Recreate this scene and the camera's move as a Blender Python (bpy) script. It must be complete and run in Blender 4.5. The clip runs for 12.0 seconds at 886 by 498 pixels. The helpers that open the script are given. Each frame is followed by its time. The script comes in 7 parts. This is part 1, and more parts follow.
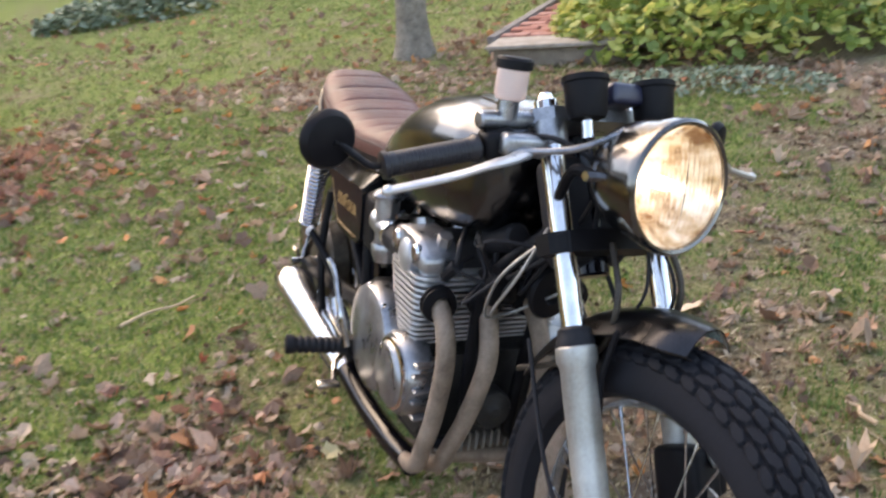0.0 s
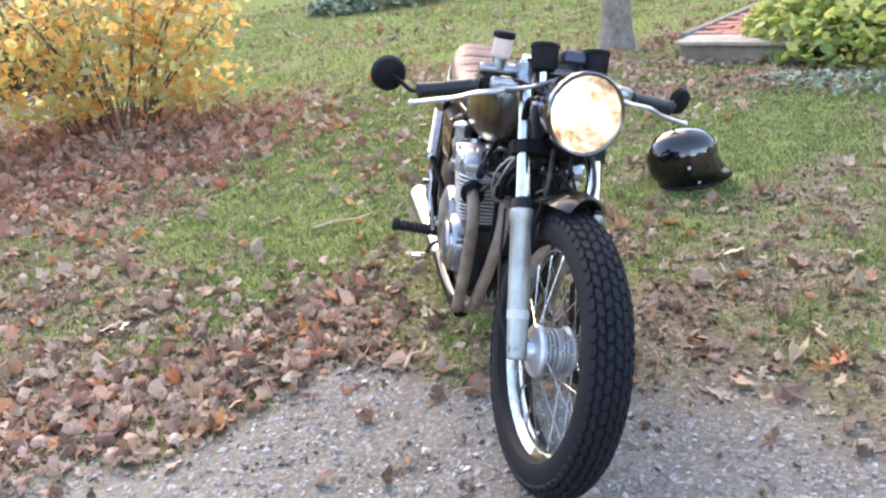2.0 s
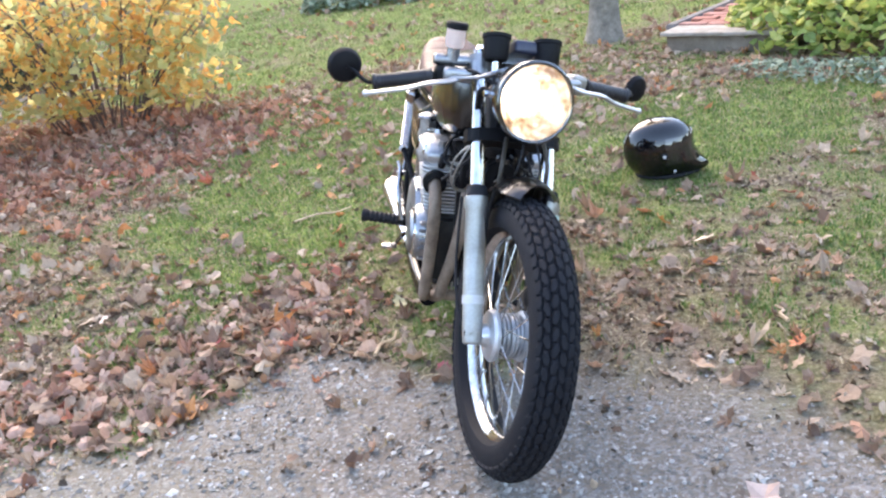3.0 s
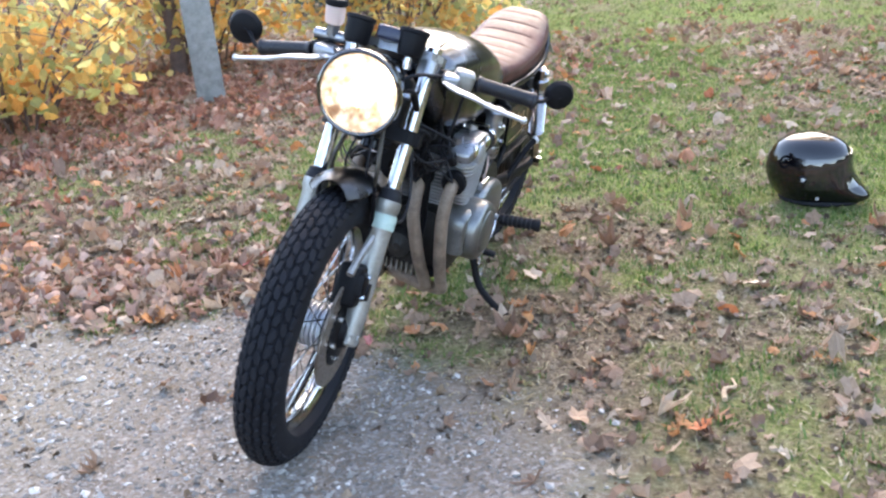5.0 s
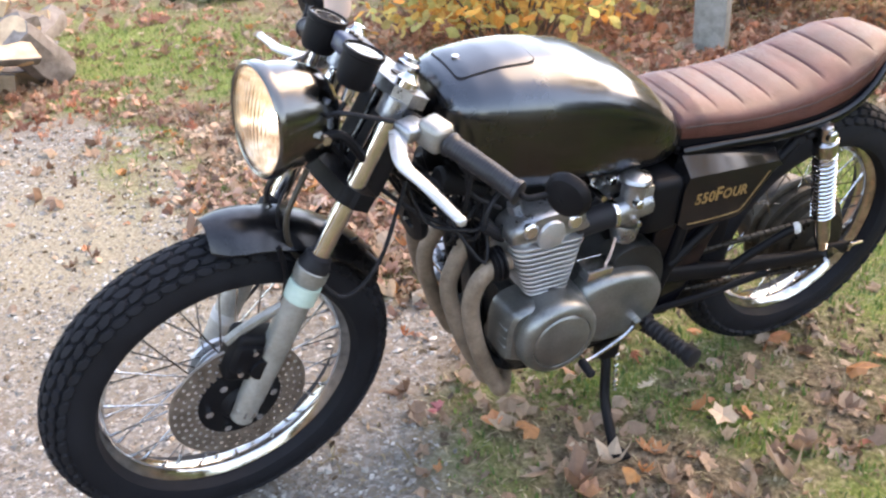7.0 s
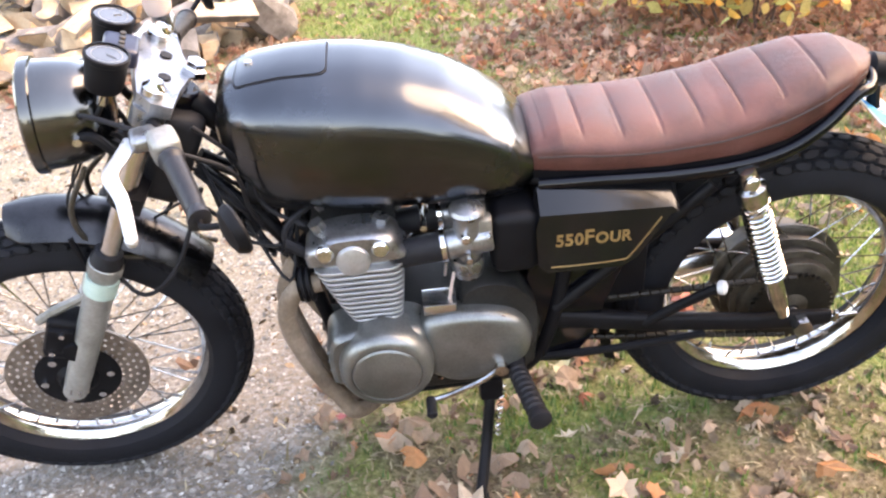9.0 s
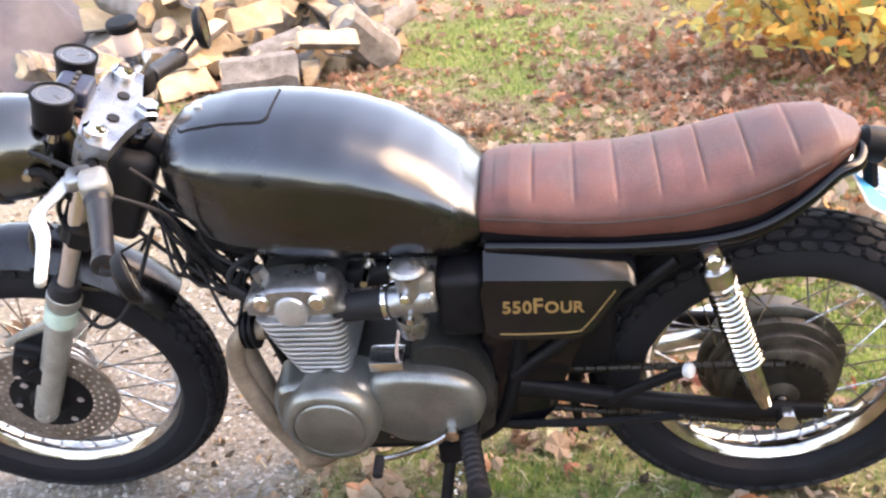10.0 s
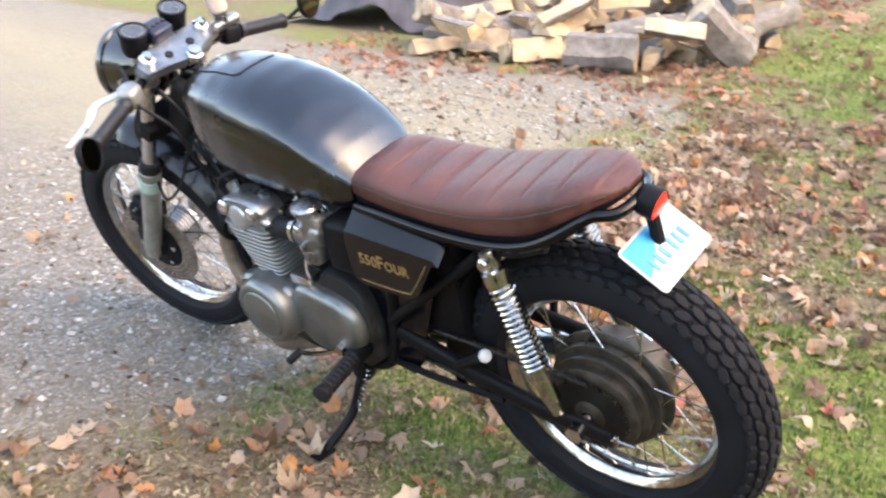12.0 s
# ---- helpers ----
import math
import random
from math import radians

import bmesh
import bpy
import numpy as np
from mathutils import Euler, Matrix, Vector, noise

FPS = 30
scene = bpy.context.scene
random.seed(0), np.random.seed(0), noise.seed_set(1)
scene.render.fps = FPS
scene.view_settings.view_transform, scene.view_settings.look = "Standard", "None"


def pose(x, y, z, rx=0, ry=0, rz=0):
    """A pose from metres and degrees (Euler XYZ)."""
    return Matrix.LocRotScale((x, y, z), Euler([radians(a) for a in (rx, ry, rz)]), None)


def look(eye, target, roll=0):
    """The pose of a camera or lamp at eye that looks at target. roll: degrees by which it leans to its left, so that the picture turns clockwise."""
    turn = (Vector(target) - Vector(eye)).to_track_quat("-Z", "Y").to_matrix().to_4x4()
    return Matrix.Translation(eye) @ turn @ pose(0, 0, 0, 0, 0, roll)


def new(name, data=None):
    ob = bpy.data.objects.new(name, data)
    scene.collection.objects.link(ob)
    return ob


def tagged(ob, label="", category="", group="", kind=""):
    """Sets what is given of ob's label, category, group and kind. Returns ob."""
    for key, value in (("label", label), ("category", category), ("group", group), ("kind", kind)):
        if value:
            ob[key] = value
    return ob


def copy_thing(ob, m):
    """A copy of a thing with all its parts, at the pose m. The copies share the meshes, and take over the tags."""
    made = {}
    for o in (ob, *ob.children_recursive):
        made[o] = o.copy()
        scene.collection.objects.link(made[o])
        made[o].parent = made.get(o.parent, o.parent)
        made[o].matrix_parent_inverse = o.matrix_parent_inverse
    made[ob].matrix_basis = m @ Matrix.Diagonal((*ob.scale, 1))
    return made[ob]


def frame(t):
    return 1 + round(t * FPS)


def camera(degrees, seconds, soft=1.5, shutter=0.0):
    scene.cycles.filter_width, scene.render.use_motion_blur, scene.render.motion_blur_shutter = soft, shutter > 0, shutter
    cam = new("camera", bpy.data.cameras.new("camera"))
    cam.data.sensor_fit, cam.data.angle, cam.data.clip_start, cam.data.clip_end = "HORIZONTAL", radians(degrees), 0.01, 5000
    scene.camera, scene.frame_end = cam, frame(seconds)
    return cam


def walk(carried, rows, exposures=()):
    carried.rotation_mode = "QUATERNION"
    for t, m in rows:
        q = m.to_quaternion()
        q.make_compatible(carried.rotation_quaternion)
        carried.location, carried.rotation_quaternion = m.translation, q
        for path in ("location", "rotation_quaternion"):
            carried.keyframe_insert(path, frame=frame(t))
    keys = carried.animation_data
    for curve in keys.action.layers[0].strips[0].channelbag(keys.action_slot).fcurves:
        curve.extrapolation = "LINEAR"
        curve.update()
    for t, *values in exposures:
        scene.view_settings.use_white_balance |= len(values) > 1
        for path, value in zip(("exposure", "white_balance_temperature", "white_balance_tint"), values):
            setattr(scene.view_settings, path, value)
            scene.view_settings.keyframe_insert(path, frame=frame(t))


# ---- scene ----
cam = camera(51.9, 12.0, soft=2.3, shutter=0.2)
PATH = [
    (0, (-0.490, -2.276, 1.281), (0.157, -0.545, 0.517), -7.62),
    (0.5, (-0.450, -2.605, 1.304), (-0.124, -0.803, 0.501), -10.65),
    (1, (-0.358, -2.835, 1.311), (-0.082, -1.013, 0.533), -7.50),
    (1.5, (-0.293, -3.096, 1.311), (-0.131, -1.255, 0.547), -5.13),
    (2, (-0.275, -3.254, 1.324), (-0.137, -1.390, 0.614), -7.31),
    (2.5, (-0.249, -3.295, 1.321), (-0.105, -1.431, 0.611), -8.16),
    (3, (-0.168, -3.314, 1.306), (-0.042, -1.451, 0.589), -8.19),
    (3.2, (-0.101, -3.311, 1.292), (0.012, -1.446, 0.580), -7.89),
    (4.8, (1.004, -3.140, 1.263), (0.348, -1.395, 0.538), -7.15),
    (5, (1.135, -3.027, 1.248), (0.394, -1.325, 0.504), -5.19),
    (5.5, (1.423, -2.751, 1.211), (0.394, -1.213, 0.451), -7.19),
    (6, (1.590, -2.354, 1.231), (0.125, -1.210, 0.493), -6.96),
    (6.5, (1.551, -1.974, 1.232), (-0.030, -1.003, 0.486), -5.57),
    (7, (1.617, -1.610, 1.237), (-0.054, -0.880, 0.415), -3.14),
    (7.5, (1.619, -1.304, 1.234), (-0.114, -0.733, 0.414), -4.91),
    (9.3, (1.687, -0.597, 1.229), (-0.115, -0.624, 0.361), -3.78),
    (9.5, (1.646, -0.527, 1.235), (-0.153, -0.566, 0.360), -2.25),
    (10, (1.601, -0.387, 1.231), (-0.222, -0.636, 0.447), -4.81),
    (10.5, (1.682, -0.144, 1.252), (-0.046, -0.694, 0.410), -5.44),
    (11, (1.657, 0.099, 1.240), (-0.021, -0.572, 0.383), -8.92),
    (11.5, (1.535, 0.394, 1.269), (-0.074, -0.390, 0.377), -3.59),
    (12, (1.502, 0.709, 1.310), (0.068, -0.435, 0.512), -0.76),
]
walk(cam, [(t, look(eye, target, roll)) for t, eye, target, roll in PATH],
     [(0.0, 2.50, 8500, 16), (1.0, 2.80, 8000, 15), (2.5, 3.00, 7400, 14), (5.5, 3.00, 7300, 14), (6.5, 3.02, 8100, 16), (9.4, 3.54, 9500, 21), (10.2, 3.36, 9500, 21), (11.2, 3.18, 9400, 19), (12.0, 3.12, 8600, 14)])

# ---- daylight ----
world = bpy.data.worlds.new("sky")
scene.world = world
world.use_nodes = True
wn = world.node_tree.nodes
wl = world.node_tree.links
sky = wn.new("ShaderNodeTexSky")
sky.sky_type = "NISHITA"
sky.sun_disc = False
sky.sun_elevation = radians(40)
sky.sun_rotation = radians(353)
sky.air_density = 1.0
sky.dust_density = 0.9
wn["Background"].inputs["Strength"].default_value = 0.15
wl.new(sky.outputs[0], wn["Background"].inputs["Color"])
sun_data = bpy.data.lights.new("sun", "SUN")
sun_data.energy = 0.50
sun_data.angle = radians(50)
sun_data.color = (1.0, 0.81, 0.58)
sun = new("sun", sun_data)
sun.matrix_world = look((-0.4, 3.2, 3.0), (0, 0, 0))


# ---- materials ----
def mat_base(name):
    m = bpy.data.materials.new(name)
    m.use_nodes = True
    nt = m.node_tree
    return m, nt, nt.nodes["Principled BSDF"]


def ramp(nt, src, stops):
    r = nt.nodes.new("ShaderNodeValToRGB")
    el = r.color_ramp.elements
    while len(el) < len(stops):
        el.new(0.5)
    for e, (p, c) in zip(el, stops):
        e.position = p
        e.color = (*c, 1)
    nt.links.new(src, r.inputs[0])
    return r.outputs[0]


def noise_tex(nt, scale, detail=4, rough=0.6, coord="Object"):
    tc = nt.nodes.new("ShaderNodeTexCoord")
    n = nt.nodes.new("ShaderNodeTexNoise")
    n.inputs["Scale"].default_value = scale
    n.inputs["Detail"].default_value = detail
    n.inputs["Roughness"].default_value = rough
    nt.links.new(tc.outputs[coord], n.inputs["Vector"])
    return n.outputs["Fac"]


def bump(nt, src, bsdf, strength, dist=0.01):
    b = nt.nodes.new("ShaderNodeBump")
    b.inputs["Strength"].default_value = strength
    b.inputs["Distance"].default_value = dist
    nt.links.new(src, b.inputs["Height"])
    nt.links.new(b.outputs[0], bsdf.inputs["Normal"])


def mapped(nt, src, a, b):
    n = nt.nodes.new("ShaderNodeMapRange")
    n.inputs["From Min"].default_value = 0.3
    n.inputs["From Max"].default_value = 0.7
    n.inputs["To Min"].default_value = a
    n.inputs["To Max"].default_value = b
    nt.links.new(src, n.inputs[0])
    return n.outputs[0]


def surface(name, c0, c1, rough=(0.5, 0.6), metal=0.0, scale=30.0, fine=250.0, relief=0.15, coat=0.0, spec=None):
    """Two-tone stained surface: a broad stain, a fine grain, and relief."""
    m, nt, b = mat_base(name)
    broad = noise_tex(nt, scale, 5)
    grain = noise_tex(nt, fine, 3)
    mix = nt.nodes.new("ShaderNodeMath")
    mix.operation = "ADD"
    half = nt.nodes.new("ShaderNodeMath")
    half.operation = "MULTIPLY"
    half.inputs[1].default_value = 0.35
    nt.links.new(grain, half.inputs[0])
    nt.links.new(broad, mix.inputs[0])
    nt.links.new(half.outputs[0], mix.inputs[1])
    col = ramp(nt, mix.outputs[0], [(0.45, c0), (0.9, c1)])
    nt.links.new(col, b.inputs["Base Color"])
    nt.links.new(mapped(nt, broad, *rough), b.inputs["Roughness"])
    b.inputs["Metallic"].default_value = metal
    b.inputs["Coat Weight"].default_value = coat
    if spec is not None:
        b.inputs["Specular IOR Level"].default_value = spec
    if relief:
        bump(nt, grain, b, relief, 0.004)
    return m


M_TYRE = surface("tyre_rubber", (0.005, 0.0053, 0.0075), (0.012, 0.0125, 0.016), (0.62, 0.82), scale=14, fine=300, relief=0.2, spec=0.18)
M_RUBBER = surface("black_rubber", (0.006, 0.006, 0.008), (0.014, 0.014, 0.017), (0.5, 0.68), scale=40, spec=0.22)
M_GRIP = surface("smooth_grip_rubber", (0.009, 0.009, 0.012), (0.018, 0.018, 0.022), (0.38, 0.50), scale=40, spec=0.35)
M_BLACK = surface("black_gloss_paint", (0.0015, 0.0015, 0.003), (0.003, 0.003, 0.005), (0.09, 0.15), scale=12, relief=0.01)
M_BLACK.node_tree.nodes["Principled BSDF"].inputs["IOR"].default_value = 1.36
M_SATIN = surface("black_satin_paint", (0.003, 0.003, 0.0045), (0.007, 0.0068, 0.008), (0.42, 0.62), scale=20, relief=0.08, spec=0.14)
M_CHROME = surface("chrome", (0.50, 0.50, 0.51), (0.70, 0.70, 0.72), (0.06, 0.16), metal=1.0, scale=25, relief=0.02)
M_MIRROR = surface("tinted_mirror_glass", (0.055, 0.055, 0.06), (0.07, 0.07, 0.075), (0.03, 0.06), metal=1.0, scale=25, relief=0.0)
M_BARREL = surface("bright_cast_aluminium", (0.36, 0.37, 0.38), (0.56, 0.57, 0.60), (0.32, 0.46), metal=0.75, scale=22, relief=0.12)
M_OLDCHROME = surface("dulled_chrome", (0.27, 0.26, 0.25), (0.60, 0.59, 0.58), (0.08, 0.22), metal=1.0, scale=45, relief=0.05)
M_ALU = surface("cast_aluminium", (0.16, 0.165, 0.175), (0.40, 0.41, 0.43), (0.22, 0.42), metal=0.9, scale=22, relief=0.06)
# near-black base colour holds grease and the shadow behind the header pipes
M_CASE = surface("shaded_greasy_engine_metal", (0.010, 0.010, 0.010), (0.045, 0.043, 0.042), (0.40, 0.60), metal=0.5, scale=18, relief=0.25)
M_ALUDULL = surface("oxidised_aluminium", (0.20, 0.195, 0.18), (0.38, 0.37, 0.35), (0.40, 0.58), metal=0.7, scale=18, relief=0.2)
M_POLISH = surface("polished_aluminium", (0.55, 0.55, 0.56), (0.75, 0.76, 0.78), (0.16, 0.28), metal=1.0, scale=16, relief=0.04)
M_TANK = surface("lacquered_bare_steel_tank", (0.026, 0.029, 0.034), (0.054, 0.060, 0.070), (0.20, 0.30), metal=1.0, scale=5, fine=420, relief=0.015, coat=0.5)
M_SHELL = surface("lacquered_bare_steel_lamp_shell", (0.034, 0.032, 0.030), (0.070, 0.067, 0.063), (0.18, 0.30), metal=1.0, scale=8, relief=0.02, coat=1.0)
M_PIPE = surface("scorched_header_pipe", (0.12, 0.085, 0.062), (0.31, 0.235, 0.18), (0.55, 0.75), metal=0.25, scale=20, fine=180, relief=0.3)
M_DISC = surface("rusty_brake_disc", (0.16, 0.125, 0.10), (0.34, 0.29, 0.25), (0.35, 0.5), metal=0.8, scale=30, relief=0.1)
M_FORKLOW = surface("fork_leg_aluminium", (0.24, 0.235, 0.215), (0.43, 0.43, 0.41), (0.35, 0.5), metal=0.6, scale=14, fine=160, relief=0.15)
M_LEATHER = surface("brown_leather", (0.040, 0.0135, 0.0115), (0.130, 0.045, 0.036), (0.34, 0.50), scale=9, fine=420, relief=0.4, spec=0.36)
M_PIPING = surface("dark_leather_welt", (0.022, 0.008, 0.006), (0.045, 0.018, 0.014), (0.4, 0.5), scale=30)
M_GUARD = surface("dark_bare_steel_guard", (0.010, 0.010, 0.012), (0.030, 0.030, 0.033), (0.24, 0.36), metal=0.9, scale=14, relief=0.03, coat=0.2)
for m_ in (M_TANK, M_SHELL, M_GUARD):
    m_.node_tree.nodes["Principled BSDF"].inputs["Coat IOR"].default_value = 1.72
    m_.node_tree.nodes["Principled BSDF"].inputs["Coat Roughness"].default_value = 0.16
M_LEVER = surface("cast_lever_alloy", (0.38, 0.38, 0.38), (0.56, 0.56, 0.56), (0.25, 0.38), metal=0.6, scale=20, relief=0.03)
M_GOLD = surface("gold_decal", (0.20, 0.115, 0.045), (0.36, 0.22, 0.09), (0.35, 0.5), metal=0.3, scale=60, relief=0.0)
M_COVER = surface("smooth_engine_cover", (0.13, 0.135, 0.13), (0.27, 0.275, 0.27), (0.28, 0.44), metal=0.8, scale=9, relief=0.04)
M_WHITE = surface("white_plastic", (0.42, 0.42, 0.42), (0.52, 0.52, 0.52), (0.4, 0.55), scale=40, relief=0.02)
M_DIAL = surface("dark_dial_under_glass", (0.03, 0.03, 0.032), (0.06, 0.06, 0.062), (0.05, 0.1), scale=30, relief=0.0, coat=1.0)
M_CYAN = surface("cyan_plate_paint", (0.0, 0.20, 0.42), (0.01, 0.30, 0.55), (0.4, 0.5), scale=60, relief=0.0)
M_NAVY = surface("blue_print", (0.03, 0.16, 0.42), (0.06, 0.26, 0.55), (0.4, 0.5), scale=40, relief=0.0)
M_BLUEBOX = surface("blue_black_console", (0.010, 0.012, 0.030), (0.02, 0.024, 0.05), (0.3, 0.4), scale=30, relief=0.05)
M_HUB = surface("greasy_dark_hub", (0.026, 0.021, 0.017), (0.085, 0.072, 0.058), (0.40, 0.55), metal=0.6, scale=30, relief=0.1)
M_CHAIN = surface("greasy_chain_steel", (0.008, 0.007, 0.006), (0.028, 0.024, 0.02), (0.4, 0.6), metal=0.6, scale=60, relief=0.3)
M_CAMO = surface("pale_green_sticker", (0.30, 0.42, 0.38), (0.42, 0.52, 0.46), (0.4, 0.55), scale=50, relief=0.02)


def plain_glass(name, color, rough, trans, emit=0.0):
    m, nt, b = mat_base(name)
    b.inputs["Base Color"].default_value = (*color, 1)
    b.inputs["Roughness"].default_value = rough
    b.inputs["Transmission Weight"].default_value = trans
    b.inputs["IOR"].default_value = 1.45
    if emit:
        b.inputs["Emission Color"].default_value = (*color, 1)
        b.inputs["Emission Strength"].default_value = emit
    return m


M_GLASS = plain_glass("lamp_glass", (0.97, 0.97, 0.96), 0.03, 1.0)
M_RED = plain_glass("red_lamp_lens", (0.85, 0.03, 0.02), 0.15, 0.3, 0.21)
M_CUP = plain_glass("milky_fluid_cup", (0.80, 0.62, 0.56), 0.4, 0.35)
M_TINT = surface("tinted_visor", (0.010, 0.009, 0.009), (0.020, 0.018, 0.018), (0.05, 0.12), scale=20, relief=0.0, coat=1.0)
M_VISOR = surface("helmet_shell_paint", (0.002, 0.002, 0.003), (0.004, 0.004, 0.005), (0.05, 0.10), scale=12, relief=0.0)
M_VISOR.node_tree.nodes["Principled BSDF"].inputs["IOR"].default_value = 1.6
M_SIDE = surface("side_cover_lacquer", (0.003, 0.003, 0.004), (0.007, 0.007, 0.008), (0.10, 0.18), scale=10, relief=0.01)
M_SIDE.node_tree.nodes["Principled BSDF"].inputs["IOR"].default_value = 1.42

# lit lamp reflector: own glow and brown-to-white blotches stand in for bulb light
M_LIT, nt_, b_ = mat_base("self_glowing_lamp_reflector")
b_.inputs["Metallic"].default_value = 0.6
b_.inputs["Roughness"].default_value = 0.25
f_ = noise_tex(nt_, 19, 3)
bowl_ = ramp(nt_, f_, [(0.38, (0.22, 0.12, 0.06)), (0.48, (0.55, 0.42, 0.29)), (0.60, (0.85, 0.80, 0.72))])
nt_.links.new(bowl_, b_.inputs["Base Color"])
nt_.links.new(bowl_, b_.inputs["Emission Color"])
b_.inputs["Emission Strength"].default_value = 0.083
M_BULB, nt_, b_ = mat_base("burning_bulb")
b_.inputs["Emission Color"].default_value = (1.0, 0.9, 0.72, 1)
b_.inputs["Emission Strength"].default_value = 4.2


def island_mat(name, stops, rough=0.7, trans=0.0, grain=90.0, amount=0.25):
    """Colour picked piece by piece, with blotches inside each piece."""
    m, nt, b = mat_base(name)
    g = nt.nodes.new("ShaderNodeNewGeometry")
    col = ramp(nt, g.outputs["Random Per Island"], stops)
    mul = nt.nodes.new("ShaderNodeMix")
    mul.data_type = "RGBA"
    mul.blend_type = "MULTIPLY"
    mul.inputs["Factor"].default_value = 1.0
    n = noise_tex(nt, grain, 4)
    shade = ramp(nt, n, [(0.3, (1 - amount,) * 3), (0.7, (1 + 0 * amount,) * 3)])
    nt.links.new(col, mul.inputs["A"])
    nt.links.new(shade, mul.inputs["B"])
    nt.links.new(mul.outputs["Result"], b.inputs["Base Color"])
    b.inputs["Roughness"].default_value = rough
    if trans:
        t = nt.nodes.new("ShaderNodeBsdfTranslucent")
        nt.links.new(mul.outputs["Result"], t.inputs["Color"])
        mx = nt.nodes.new("ShaderNodeMixShader")
        mx.inputs[0].default_value = trans
        nt.links.new(b.outputs[0], mx.inputs[1])
        nt.links.new(t.outputs[0], mx.inputs[2])
        nt.links.new(mx.outputs[0], nt.nodes["Material Output"].inputs["Surface"])
    return m


M_LITTER = island_mat("dry_fallen_leaves", [(0.0, (0.14, 0.08, 0.055)), (0.2, (0.24, 0.145, 0.095)), (0.45, (0.33, 0.22, 0.15)), (0.7, (0.41, 0.295, 0.21)), (0.84, (0.51, 0.395, 0.29)), (0.92, (0.44, 0.19, 0.10)), (0.97, (0.54, 0.25, 0.09)), (1.0, (0.36, 0.10, 0.07))], 0.65, 0.25)
M_CRUMBS = island_mat("crumbled_leaf_bits", [(0.0, (0.055, 0.036, 0.022)), (0.35, (0.12, 0.08, 0.05)), (0.7, (0.215, 0.15, 0.095)), (0.92, (0.38, 0.28, 0.19)), (1.0, (0.50, 0.40, 0.29))], 0.75, 0.15)
M_REDLITTER = island_mat("russet_fallen_leaves", [(0.0, (0.19, 0.085, 0.06)), (0.3, (0.32, 0.15, 0.10)), (0.6, (0.43, 0.22, 0.145)), (0.85, (0.52, 0.33, 0.24)), (1.0, (0.52, 0.17, 0.08))], 0.7, 0.3)
M_PINKLITTER = island_mat("pinkish_tan_fallen_leaves", [(0.0, (0.22, 0.115, 0.08)), (0.3, (0.36, 0.205, 0.15)), (0.6, (0.47, 0.305, 0.23)), (0.85, (0.58, 0.42, 0.33)), (0.96, (0.52, 0.32, 0.24)), (1.0, (0.48, 0.14, 0.09))], 0.65, 0.3)
M_GRASS = island_mat("lawn_grass_blades", [(0.0, (0.056, 0.112, 0.026)), (0.35, (0.106, 0.182, 0.044)), (0.65, (0.170, 0.242, 0.066)), (0.82, (0.26, 0.260, 0.110)), (1.0, (0.42, 0.34, 0.20))], 0.6, 0.4)
M_STRAW = island_mat("dead_grass_thatch", [(0.0, (0.13, 0.10, 0.05)), (0.4, (0.25, 0.20, 0.11)), (0.75, (0.38, 0.31, 0.19)), (1.0, (0.50, 0.43, 0.29))], 0.7, 0.3)
M_YELLOW = island_mat("yellow_autumn_foliage", [(0.0, (0.52, 0.46, 0.17)), (0.25, (0.70, 0.53, 0.19)), (0.55, (0.80, 0.51, 0.16)), (0.8, (0.80, 0.42, 0.12)), (1.0, (0.70, 0.31, 0.10))], 0.55, 0.7)
M_GREENYELLOW = island_mat("greenish_yellow_foliage", [(0.0, (0.36, 0.42, 0.17)), (0.4, (0.54, 0.56, 0.24)), (0.75, (0.70, 0.64, 0.28)), (1.0, (0.74, 0.60, 0.24))], 0.55, 0.7)
M_IVY = island_mat("lime_groundcover_foliage", [(0.0, (0.15, 0.23, 0.06)), (0.4, (0.32, 0.42, 0.11)), (0.75, (0.54, 0.58, 0.18)), (1.0, (0.70, 0.62, 0.20))], 0.5, 0.5)
M_GREYLEAF = island_mat("grey_green_creeper", [(0.0, (0.09, 0.13, 0.08)), (0.6, (0.19, 0.25, 0.16)), (1.0, (0.34, 0.40, 0.30))], 0.6, 0.25)
M_DARKLEAF = island_mat("dark_evergreen_foliage", [(0.0, (0.02, 0.045, 0.02)), (0.6, (0.05, 0.09, 0.045)), (1.0, (0.10, 0.15, 0.08))], 0.5, 0.2)
M_STONES = island_mat("crushed_gravel", [(0.0, (0.13, 0.12, 0.108)), (0.25, (0.21, 0.195, 0.176)), (0.65, (0.31, 0.29, 0.265)), (0.9, (0.43, 0.41, 0.38)), (1.0, (0.58, 0.56, 0.53))], 0.85)
M_TWIG = surface("brown_twigs", (0.06, 0.04, 0.035), (0.15, 0.10, 0.085), (0.7, 0.85), scale=20)
M_BARK = surface("grey_bark", (0.085, 0.072, 0.056), (0.27, 0.235, 0.19), (0.8, 0.95), scale=16, fine=60, relief=0.9)
M_LOGBARK = surface("weathered_log_bark", (0.09, 0.075, 0.065), (0.24, 0.215, 0.20), (0.8, 0.95), scale=14, fine=70, relief=0.8)
M_SPLIT = surface("split_pale_wood", (0.30, 0.20, 0.12), (0.62, 0.46, 0.30), (0.6, 0.8), scale=9, fine=120, relief=0.4)
M_POST = surface("weathered_grey_post", (0.15, 0.15, 0.14), (0.31, 0.31, 0.29), (0.75, 0.9), scale=14, fine=90, relief=0.4)
